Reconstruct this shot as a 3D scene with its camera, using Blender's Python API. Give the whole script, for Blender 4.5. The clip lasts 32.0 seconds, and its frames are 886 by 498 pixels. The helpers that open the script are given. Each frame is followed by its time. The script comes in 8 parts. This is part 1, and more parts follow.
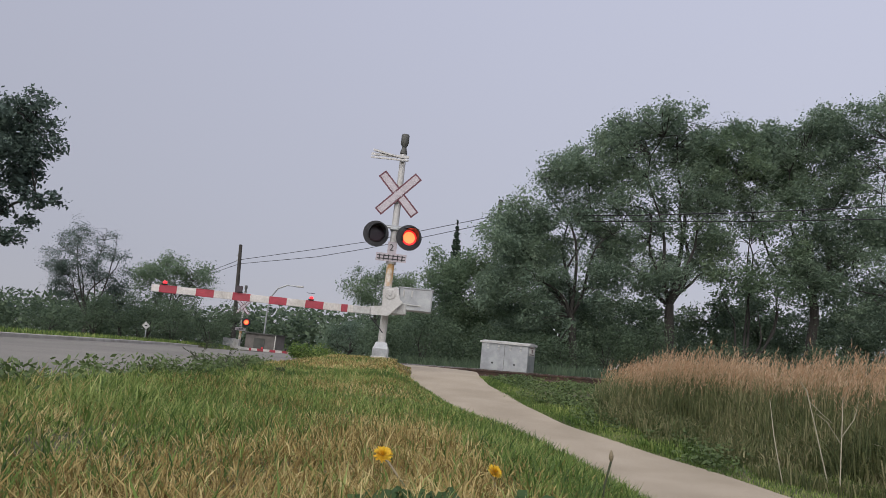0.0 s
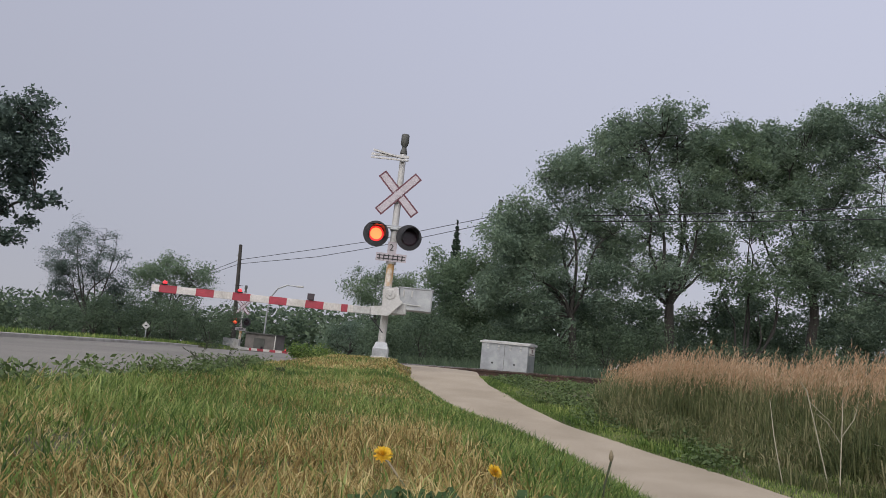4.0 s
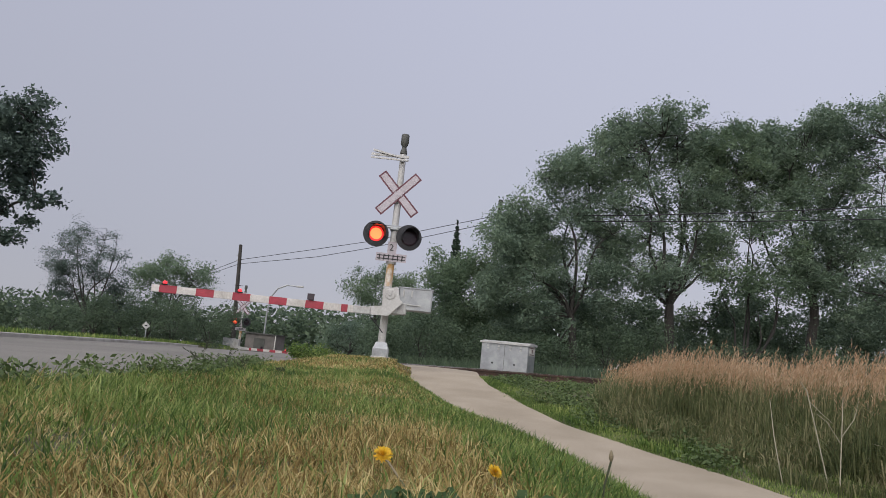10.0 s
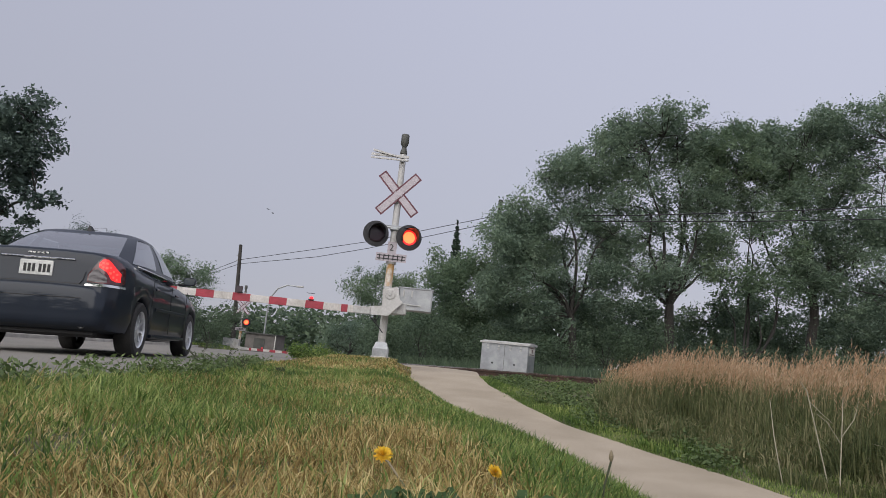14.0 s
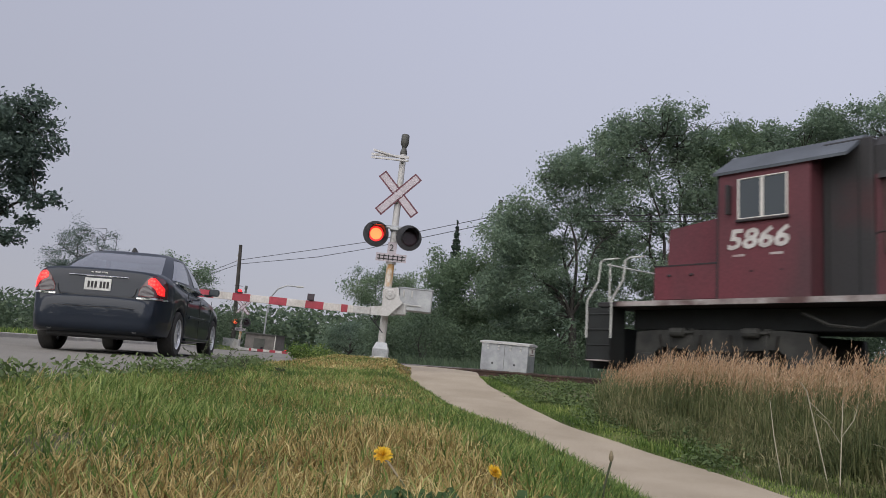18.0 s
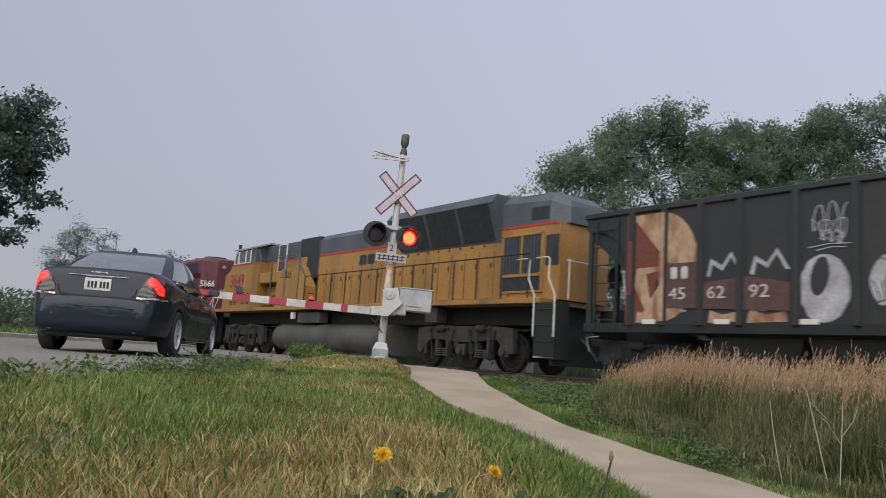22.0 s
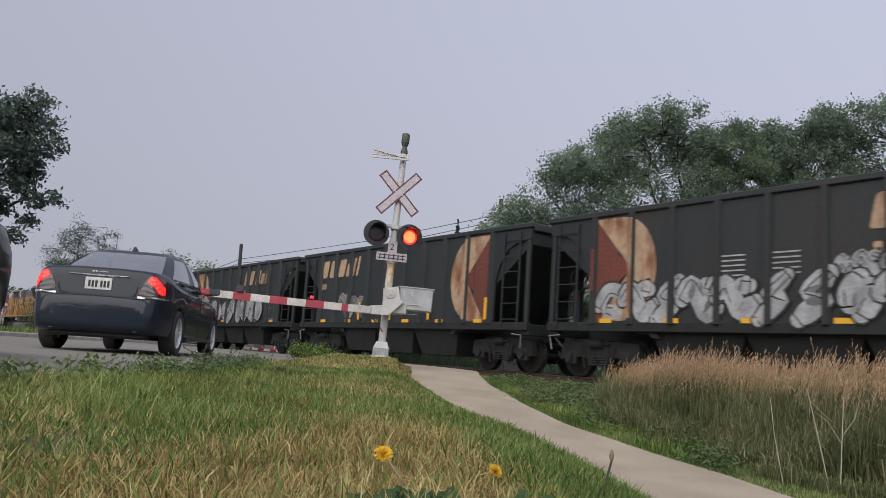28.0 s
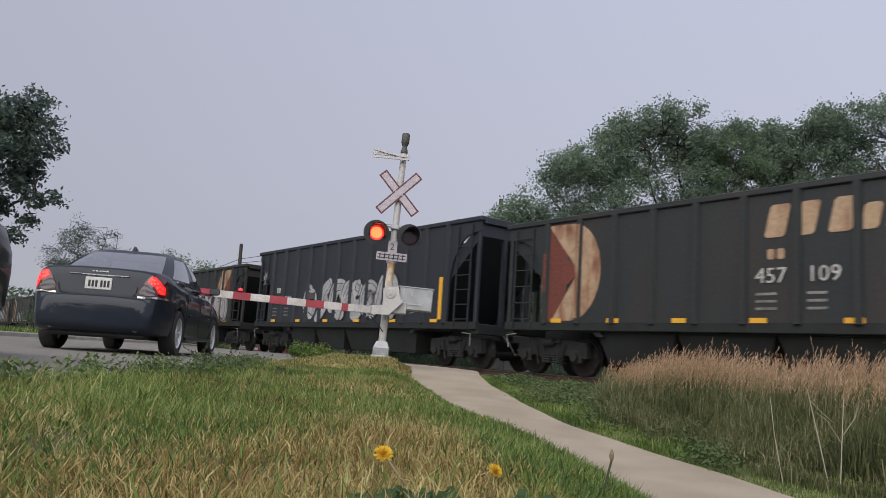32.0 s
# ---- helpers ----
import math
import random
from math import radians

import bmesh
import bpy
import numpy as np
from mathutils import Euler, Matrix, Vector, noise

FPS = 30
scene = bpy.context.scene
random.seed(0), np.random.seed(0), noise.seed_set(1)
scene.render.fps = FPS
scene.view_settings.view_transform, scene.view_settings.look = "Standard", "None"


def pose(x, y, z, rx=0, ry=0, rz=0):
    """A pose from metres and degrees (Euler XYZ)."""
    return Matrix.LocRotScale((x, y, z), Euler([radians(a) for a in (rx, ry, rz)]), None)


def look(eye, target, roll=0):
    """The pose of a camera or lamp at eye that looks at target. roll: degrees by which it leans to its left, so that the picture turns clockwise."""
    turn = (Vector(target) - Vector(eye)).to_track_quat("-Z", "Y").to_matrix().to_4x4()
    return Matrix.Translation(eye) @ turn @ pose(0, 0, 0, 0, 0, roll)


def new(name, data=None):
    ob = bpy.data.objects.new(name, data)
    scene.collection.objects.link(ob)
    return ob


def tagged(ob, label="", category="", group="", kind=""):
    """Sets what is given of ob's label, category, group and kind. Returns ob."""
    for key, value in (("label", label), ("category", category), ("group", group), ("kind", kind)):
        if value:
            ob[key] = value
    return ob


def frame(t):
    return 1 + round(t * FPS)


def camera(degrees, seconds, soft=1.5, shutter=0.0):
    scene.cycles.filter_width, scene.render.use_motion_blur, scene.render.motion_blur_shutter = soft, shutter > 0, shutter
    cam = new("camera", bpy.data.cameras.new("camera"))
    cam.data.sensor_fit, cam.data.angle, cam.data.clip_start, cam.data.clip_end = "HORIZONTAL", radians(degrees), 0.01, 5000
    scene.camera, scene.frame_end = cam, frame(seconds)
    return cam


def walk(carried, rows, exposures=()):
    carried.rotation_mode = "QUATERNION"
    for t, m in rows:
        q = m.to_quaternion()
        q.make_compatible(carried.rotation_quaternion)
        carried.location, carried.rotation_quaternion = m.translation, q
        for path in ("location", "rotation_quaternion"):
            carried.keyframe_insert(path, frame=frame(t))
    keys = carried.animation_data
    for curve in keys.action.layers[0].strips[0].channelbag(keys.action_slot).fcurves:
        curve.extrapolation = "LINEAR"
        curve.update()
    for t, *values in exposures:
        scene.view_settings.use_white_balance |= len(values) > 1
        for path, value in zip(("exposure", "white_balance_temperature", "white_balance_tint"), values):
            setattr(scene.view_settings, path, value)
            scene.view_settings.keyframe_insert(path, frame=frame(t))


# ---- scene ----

# ---- camera: on the verge, almost still ----
cam = camera(60.93, 32.0, soft=0.55, shutter=0.2)


def camera_pose(pitch, yaw, roll):
    """At 0.2 m over the road; degrees up, to the right and of lean."""
    a, b = radians(pitch), radians(yaw)
    way = Vector((math.sin(b) * math.cos(a), math.cos(b) * math.cos(a), math.sin(a)))
    eye = Vector((0, 0, 0.2025))
    return look(eye, eye + way, roll)


walk(cam, [(0.0, camera_pose(8.376, 0, 3.787)), (17.0, camera_pose(8.376, 0, 3.787)), (18.5, camera_pose(8.40, 0, 3.787)),
           (23.5, camera_pose(8.40, 0, 3.787)), (25.0, camera_pose(8.376, 0, 3.787)), (27.5, camera_pose(8.33, -0.035, 3.787)),
           (32.0, camera_pose(8.31, -0.035, 3.787))])

# ---- sky and sun: bright overcast evening haze ----
SUN_ELEVATION, SUN_TURN = radians(40), radians(200)
world = bpy.data.worlds.new("overcast_sky")
scene.world = world
world.use_nodes = True
wn, wl = world.node_tree.nodes, world.node_tree.links
wn.clear()
w_out, w_bg = wn.new("ShaderNodeOutputWorld"), wn.new("ShaderNodeBackground")
w_sky, w_mix, w_ramp = wn.new("ShaderNodeTexSky"), wn.new("ShaderNodeMix"), wn.new("ShaderNodeValToRGB")
w_co, w_sep, w_noise = wn.new("ShaderNodeTexCoord"), wn.new("ShaderNodeSeparateXYZ"), wn.new("ShaderNodeTexNoise")
w_sky.sky_type, w_sky.sun_disc = "NISHITA", False
w_sky.sun_elevation, w_sky.sun_rotation = SUN_ELEVATION, SUN_TURN
w_sky.air_density, w_sky.dust_density, w_sky.ozone_density = 1.0, 6.0, 1.0
w_ramp.color_ramp.elements[0].position, w_ramp.color_ramp.elements[0].color = 0.0, (4.85, 4.85, 5.2, 1)
w_ramp.color_ramp.elements[1].position, w_ramp.color_ramp.elements[1].color = 0.55, (4.9, 5.08, 6.3, 1)
e = w_ramp.color_ramp.elements.new(0.16)
e.color = (4.55, 4.68, 5.5, 1)
w_mix.data_type = "RGBA"
w_mix.inputs["Factor"].default_value = 0.92
wl.new(w_co.outputs["Generated"], w_sep.inputs[0])
w_noise.inputs["Scale"].default_value = 1.6
w_add = wn.new("ShaderNodeMath")
w_add.operation = "MULTIPLY_ADD"
w_add.inputs[1].default_value = 0.10
wl.new(w_co.outputs["Generated"], w_noise.inputs["Vector"])
wl.new(w_noise.outputs["Fac"], w_add.inputs[0])
wl.new(w_sep.outputs["Z"], w_add.inputs[2])
wl.new(w_add.outputs[0], w_ramp.inputs["Fac"])
wl.new(w_sky.outputs["Color"], w_mix.inputs["A"])
wl.new(w_ramp.outputs["Color"], w_mix.inputs["B"])
wl.new(w_mix.outputs["Result"], w_bg.inputs["Color"])
w_side = wn.new("ShaderNodeMath")  # the haze is a little brighter towards the right
w_side.operation, w_side.inputs[1].default_value, w_side.inputs[2].default_value = "MULTIPLY_ADD", 0.022, 0.109
wl.new(w_sep.outputs["X"], w_side.inputs[0])
wl.new(w_side.outputs[0], w_bg.inputs["Strength"])
wl.new(w_bg.outputs[0], w_out.inputs["Surface"])

sun = new("sun", bpy.data.lights.new("sun", "SUN"))
sun.data.energy, sun.data.angle, sun.data.color = 3.1, radians(80), (1, 0.97, 0.93)
sun.rotation_euler = (radians(90) - SUN_ELEVATION, 0, radians(-20))
scene.view_settings.exposure = 0.0

# ---- mesh building ----
class Shape:
    """Collects vertices and faces of one mesh."""

    def __init__(self):
        self.v, self.f, self.m = [], [], []

    def add(self, verts, faces, mat=0):
        k = len(self.v)
        self.v.extend(tuple(p) for p in verts)
        self.f.extend(tuple(i + k for i in f) for f in faces)
        self.m.extend([mat] * len(faces))
        return self

    def box(self, x0, x1, y0, y1, z0, z1, c=0.0, mat=0, turn=None):
        """A box with chamfered edges of width c."""
        if c <= 0:
            vs = [(x, y, z) for x in (x0, x1) for y in (y0, y1) for z in (z0, z1)]
            fs = [(0, 1, 3, 2), (4, 6, 7, 5), (0, 4, 5, 1), (2, 3, 7, 6), (0, 2, 6, 4), (1, 5, 7, 3)]
        else:
            c = min(c, abs(x1 - x0) / 2.01, abs(y1 - y0) / 2.01, abs(z1 - z0) / 2.01)
            vs, ids = [], {}
            for i, (x, sx) in enumerate(((x0, 1), (x1, -1))):
                for j, (y, sy) in enumerate(((y0, 1), (y1, -1))):
                    for k, (z, sz) in enumerate(((z0, 1), (z1, -1))):
                        for a in range(3):
                            ids[i, j, k, a] = len(vs)
                            vs.append((x + (0 if a == 0 else sx * c), y + (0 if a == 1 else sy * c), z + (0 if a == 2 else sz * c)))
            fs = []
            for s in (0, 1):
                q = [(0, 0), (0, 1), (1, 1), (1, 0)]
                fs.append([ids[s, a, b, 0] for a, b in q])
                fs.append([ids[a, s, b, 1] for a, b in q])
                fs.append([ids[a, b, s, 2] for a, b in q])
            for s in (0, 1):
                for t in (0, 1):
                    fs.append([ids[s, t, 0, 0], ids[s, t, 1, 0], ids[s, t, 1, 1], ids[s, t, 0, 1]])
                    fs.append([ids[s, 0, t, 0], ids[s, 1, t, 0], ids[s, 1, t, 2], ids[s, 0, t, 2]])
                    fs.append([ids[0, s, t, 1], ids[1, s, t, 1], ids[1, s, t, 2], ids[0, s, t, 2]])
            for i in (0, 1):
                for j in (0, 1):
                    for k in (0, 1):
                        fs.append([ids[i, j, k, a] for a in range(3)])
        if turn:
            vs = [turn @ Vector(p) for p in vs]
        return self.add(vs, fs, mat)

    def tube(self, pts, radii, n=8, mat=0, caps=True):
        """A round tube through the points."""
        pts = [Vector(p) for p in pts]
        if not hasattr(radii, "__len__"):
            radii = [radii] * len(pts)
        vs, fs, side = [], [], None
        for i, p in enumerate(pts):
            way = (pts[min(i + 1, len(pts) - 1)] - pts[max(i - 1, 0)]).normalized()
            if side is None:
                side = way.orthogonal().normalized()
            side = (side - way * side.dot(way)).normalized()
            up = way.cross(side)
            for k in range(n):
                a = 2 * math.pi * k / n
                vs.append(p + (side * math.cos(a) + up * math.sin(a)) * radii[i])
        for i in range(len(pts) - 1):
            for k in range(n):
                fs.append((i * n + k, i * n + (k + 1) % n, (i + 1) * n + (k + 1) % n, (i + 1) * n + k))
        if caps:
            fs.append(tuple(range(n))[::-1])
            fs.append(tuple((len(pts) - 1) * n + k for k in range(n)))
        return self.add(vs, fs, mat)

    def lathe(self, profile, at=(0, 0, 0), axis="z", n=20, mat=0, caps=True):
        """Turns (radius, height) pairs round an axis."""
        vs, fs = [], []
        for r, h in profile:
            for k in range(n):
                a = 2 * math.pi * k / n
                c, s = r * math.cos(a), r * math.sin(a)
                p = {"z": (c, s, h), "y": (c, h, s), "x": (h, c, s)}[axis]
                vs.append((p[0] + at[0], p[1] + at[1], p[2] + at[2]))
        for i in range(len(profile) - 1):
            for k in range(n):
                fs.append((i * n + k, i * n + (k + 1) % n, (i + 1) * n + (k + 1) % n, (i + 1) * n + k))
        if caps:
            fs.append(tuple(range(n)))
            fs.append(tuple((len(profile) - 1) * n + k for k in range(n)))
        return self.add(vs, fs, mat)

    def prism(self, outline, lo, hi, axis="y", mat=0):
        """Extrudes an outline (pairs) along an axis from lo to hi."""
        n = len(outline)
        place = {"y": lambda a, b, h: (a, h, b), "z": lambda a, b, h: (a, b, h), "x": lambda a, b, h: (h, a, b)}[axis]
        vs = [place(a, b, h) for h in (lo, hi) for a, b in outline]
        fs = [(k, (k + 1) % n, n + (k + 1) % n, n + k) for k in range(n)] + [tuple(range(n))[::-1], tuple(range(n, 2 * n))]
        return self.add(vs, fs, mat)

    def loft(self, rings, closed=True, caps=True, mat=0):
        """Joins rings of equal length."""
        n, vs, fs = len(rings[0]), [p for r in rings for p in r], []
        for i in range(len(rings) - 1):
            for k in range(n if closed else n - 1):
                fs.append((i * n + k, i * n + (k + 1) % n, (i + 1) * n + (k + 1) % n, (i + 1) * n + k))
        if caps:
            fs += [tuple(range(n))[::-1], tuple((len(rings) - 1) * n + k for k in range(n))]
        return self.add(vs, fs, mat)

    def mesh(self, name, mats, smooth=False):
        me = bpy.data.meshes.new(name)
        me.from_pydata(self.v, [], self.f)
        for m in mats if isinstance(mats, (list, tuple)) else [mats]:
            me.materials.append(m)
        me.polygons.foreach_set("material_index", self.m)
        bm = bmesh.new()
        bm.from_mesh(me)
        bmesh.ops.recalc_face_normals(bm, faces=bm.faces)
        bm.to_mesh(me)
        bm.free()
        if smooth:
            me.polygons.foreach_set("use_smooth", [True] * len(me.polygons))
            me.set_sharp_from_angle(angle=radians(smooth if smooth is not True else 40))
        me.update()
        return me


def part(name, shape, mats, parent=None, label="", smooth=False, at=None):
    """Links a shape as one mesh object, under a thing or a part."""
    ob = new(name, shape if isinstance(shape, bpy.types.Mesh) else shape.mesh(name, mats, smooth))
    if parent:
        ob.parent = parent
    if at is not None:
        ob.matrix_local = at
    return tagged(ob, label) if label else ob


def thing(name, label, category, m=None, group="", kind=""):
    """An Empty at a thing's base."""
    ob = new(name)
    ob.empty_display_size = 0.2
    if m is not None:
        ob.matrix_world = m
    return tagged(ob, label, category, group, kind)


def sheet(name, verts, faces, mat, smooth=False):
    """A large mesh straight from arrays."""
    me = bpy.data.meshes.new(name)
    me.from_pydata(np.asarray(verts, float).tolist(), [], np.asarray(faces, int).tolist())
    for m in mat if isinstance(mat, (list, tuple)) else [mat]:
        me.materials.append(m)
    if smooth:
        me.polygons.foreach_set("use_smooth", [True] * len(me.polygons))
    me.update()
    return me


def fast_quads(name, verts, mat, per=4):
    """Loose polygons of per corners each, from an array of corners."""
    verts = np.asarray(verts, np.float32).reshape(-1, 3)
    n = len(verts) // per
    me = bpy.data.meshes.new(name)
    me.vertices.add(len(verts))
    me.vertices.foreach_set("co", verts.ravel())
    me.loops.add(len(verts))
    me.loops.foreach_set("vertex_index", np.arange(len(verts), dtype=np.int32))
    me.polygons.add(n)
    me.polygons.foreach_set("loop_start", np.arange(0, n * per, per, dtype=np.int32))
    for m in mat if isinstance(mat, (list, tuple)) else [mat]:
        me.materials.append(m)
    me.update(calc_edges=True)
    return me


def fast_blades(name, verts, mat):
    """Blades of five corners: a lower quad and a tip, joined at the bend."""
    verts = np.asarray(verts, np.float32).reshape(-1, 3)
    n = len(verts) // 5
    me = bpy.data.meshes.new(name)
    me.vertices.add(len(verts))
    me.vertices.foreach_set("co", verts.ravel())
    loops = (np.arange(n, dtype=np.int32) * 5)[:, None] + np.array([0, 1, 2, 4, 2, 3, 4], np.int32)
    me.loops.add(n * 7)
    me.loops.foreach_set("vertex_index", loops.ravel())
    me.polygons.add(n * 2)
    starts = (np.arange(n, dtype=np.int32) * 7)[:, None] + np.array([0, 4], np.int32)
    me.polygons.foreach_set("loop_start", starts.ravel())
    me.materials.append(mat)
    me.update(calc_edges=True)
    return me


def lettering(text, size, depth=0.004, bold=0.0):
    """Built-in font as a mesh, standing upright, facing -y, from its lower left corner."""
    cu = bpy.data.curves.new("lettering", "FONT")
    cu.body, cu.size, cu.extrude, cu.resolution_u, cu.offset = text, size, depth, 2, bold
    ob = bpy.data.objects.new("lettering", cu)
    scene.collection.objects.link(ob)
    me = bpy.data.meshes.new_from_object(ob)
    bpy.data.objects.remove(ob)
    me.transform(Matrix.Rotation(radians(90), 4, "X"))
    return me


# ---- materials ----
def node_material(name, rough=0.6, metal=0.0, spec=0.5):
    m = bpy.data.materials.new(name)
    m.use_nodes = True
    n, l = m.node_tree.nodes, m.node_tree.links
    b = n["Principled BSDF"]
    b.inputs["Roughness"].default_value, b.inputs["Metallic"].default_value = rough, metal
    b.inputs["Specular IOR Level"].default_value = spec
    return m, n, l, b


def surface(name, base, dark=None, rough=0.6, metal=0.0, scale=3.0, fine=40.0, amount=0.5, bump=0.1, depth=0.01, spec=0.5, per_object=0.0, streak=1.0, lo=0.35, hi=0.65, island=0.0):
    """Paint, stone, soil and so on: a base colour with stains at one scale and grain at another, and fine relief."""
    m, n, l, b = node_material(name, rough, metal, spec)
    dark = dark or tuple(c * 0.6 for c in base)
    co, mp = n.new("ShaderNodeTexCoord"), n.new("ShaderNodeMapping")
    mp.inputs["Scale"].default_value = (1, 1, streak)
    l.new(co.outputs["Object"], mp.inputs["Vector"])
    big, small = n.new("ShaderNodeTexNoise"), n.new("ShaderNodeTexNoise")
    big.inputs["Scale"].default_value, big.inputs["Detail"].default_value = scale, 6
    small.inputs["Scale"].default_value, small.inputs["Detail"].default_value = fine, 4
    l.new(mp.outputs[0], big.inputs["Vector"])
    l.new(co.outputs["Object"], small.inputs["Vector"])
    ramp = n.new("ShaderNodeValToRGB")
    ramp.color_ramp.elements[0].position, ramp.color_ramp.elements[0].color = lo, (*dark, 1)
    ramp.color_ramp.elements[1].position, ramp.color_ramp.elements[1].color = hi, (*base, 1)
    l.new(big.outputs["Fac"], ramp.inputs["Fac"])
    mix = n.new("ShaderNodeMix")
    mix.data_type, mix.blend_type = "RGBA", "MULTIPLY"
    mix.inputs["Factor"].default_value = amount
    grain = n.new("ShaderNodeValToRGB")
    grain.color_ramp.elements[0].position, grain.color_ramp.elements[1].position = 0.3, 0.7
    grain.color_ramp.elements[0].color, grain.color_ramp.elements[1].color = (0.55, 0.55, 0.55, 1), (1.25, 1.25, 1.25, 1)
    l.new(small.outputs["Fac"], grain.inputs["Fac"])
    l.new(ramp.outputs["Color"], mix.inputs["A"])
    l.new(grain.outputs["Color"], mix.inputs["B"])
    last = mix.outputs["Result"]
    if per_object or island:
        hsv = n.new("ShaderNodeHueSaturation")
        rng = n.new("ShaderNodeMapRange")
        k = per_object or island
        rng.inputs["To Min"].default_value, rng.inputs["To Max"].default_value = 1 - k, 1 + k
        if per_object:
            l.new(n.new("ShaderNodeObjectInfo").outputs["Random"], rng.inputs["Value"])
        else:
            l.new(n.new("ShaderNodeNewGeometry").outputs["Random Per Island"], rng.inputs["Value"])
        l.new(rng.outputs[0], hsv.inputs["Value"])
        l.new(last, hsv.inputs["Color"])
        last = hsv.outputs["Color"]
    l.new(last, b.inputs["Base Color"])
    if bump:
        bp = n.new("ShaderNodeBump")
        bp.inputs["Strength"].default_value, bp.inputs["Distance"].default_value = bump, depth
        l.new(small.outputs["Fac"], bp.inputs["Height"])
        l.new(bp.outputs[0], b.inputs["Normal"])
    return m


def leafy(name, tones, rough=0.55, through_light=0.25, scale=0.35, grain=0.55):
    """Leaves and blades: a colour for each piece out of several tones, drifting over the plant."""
    m, n, l, b = node_material(name, rough, 0, 0.2)
    geo, co, big = n.new("ShaderNodeNewGeometry"), n.new("ShaderNodeTexCoord"), n.new("ShaderNodeTexNoise")
    big.inputs["Scale"].default_value = scale
    l.new(co.outputs["Object"], big.inputs["Vector"])
    add = n.new("ShaderNodeMath")
    add.operation, add.inputs[1].default_value = "MULTIPLY_ADD", grain
    sub = n.new("ShaderNodeMath")
    sub.operation, sub.inputs[1].default_value = "MULTIPLY_ADD", 1.5
    sub.inputs[2].default_value = -0.52 - (grain - 0.55) * 0.5
    l.new(big.outputs["Fac"], sub.inputs[0])
    l.new(geo.outputs["Random Per Island"], add.inputs[0])
    l.new(sub.outputs[0], add.inputs[2])
    ramp = n.new("ShaderNodeValToRGB")
    els = ramp.color_ramp.elements
    els[0].color, els[1].color = (*tones[0], 1), (*tones[-1], 1)
    for i, t in enumerate(tones[1:-1], 1):
        els.new(i / (len(tones) - 1)).color = (*t, 1)
    l.new(add.outputs[0], ramp.inputs["Fac"])
    l.new(ramp.outputs["Color"], b.inputs["Base Color"])
    if through_light:
        tr, mx, out = n.new("ShaderNodeBsdfTranslucent"), n.new("ShaderNodeMixShader"), n["Material Output"]
        l.new(ramp.outputs["Color"], tr.inputs["Color"])
        mx.inputs[0].default_value = through_light
        l.new(b.outputs[0], mx.inputs[1])
        l.new(tr.outputs[0], mx.inputs[2])
        l.new(mx.outputs[0], out.inputs["Surface"])
    return m


def glow(name, colour, strength):
    m, n, l, b = node_material(name, 0.3)
    b.inputs["Base Color"].default_value = (*colour, 1)
    b.inputs["Emission Color"].default_value = (*colour, 1)
    b.inputs["Emission Strength"].default_value = strength
    return m


def plain(name, colour, rough=0.5, metal=0.0, spec=0.5, coat=0.0):
    m, n, l, b = node_material(name, rough, metal, spec)
    b.inputs["Base Color"].default_value = (*colour, 1)
    b.inputs["Coat Weight"].default_value = coat
    return m

# ---- plan ----
# x right, y ahead, z up from the rails' top and the road.  The road runs 5.5 degrees to the left of y, the track 37.2 degrees.
ROAD_X, ROAD_Y = 0.9954, 0.0958
TRACK_N, TRACK_D, TRACK_OFF = (0.7967, 0.6044), (0.6044, -0.7967), 15.0
ROAD_RIGHT, ROAD_LEFT = -1.1, -7.55
PATH_Y = [-8, 0, 3, 5.8, 6.8, 8.4, 10, 11.6, 13.2, 14.8, 17.4, 21, 25, 32]
PATH_X = [3.3, 3.0, 2.7, 2.33, 2.12, 1.62, 1.15, 0.80, 0.52, 0.28, 0.20, -0.5, -1.6, -3.8]
PATH_Z = [-.78, -.76, -.75, -.72, -.70, -.65, -.57, -.46, -.34, -.2, -.01, -.005, -.02, -.05]


def track_point(s, w=0.0):
    """A place s metres along the track (towards the right) and w metres on the camera's side of its middle."""
    return (TRACK_N[0] * (TRACK_OFF - w) + TRACK_D[0] * s, TRACK_N[1] * (TRACK_OFF - w) + TRACK_D[1] * s)


def off_road(x, y):
    return x * ROAD_X + y * ROAD_Y


def from_track(x, y):
    return TRACK_OFF - (TRACK_N[0] * x + TRACK_N[1] * y)


def ease(v, a, b):
    t = np.clip((v - a) / (b - a), 0, 1)
    return t * t * (3 - 2 * t)


def road_z(o, y):
    """The road climbs a little to its far side and falls away behind the crossing."""
    return 0.10 * ease(-o, 3.0, 9.0) * (1 - ease(y, 30, 38)) - 1.05 * ease(y, 41, 51)


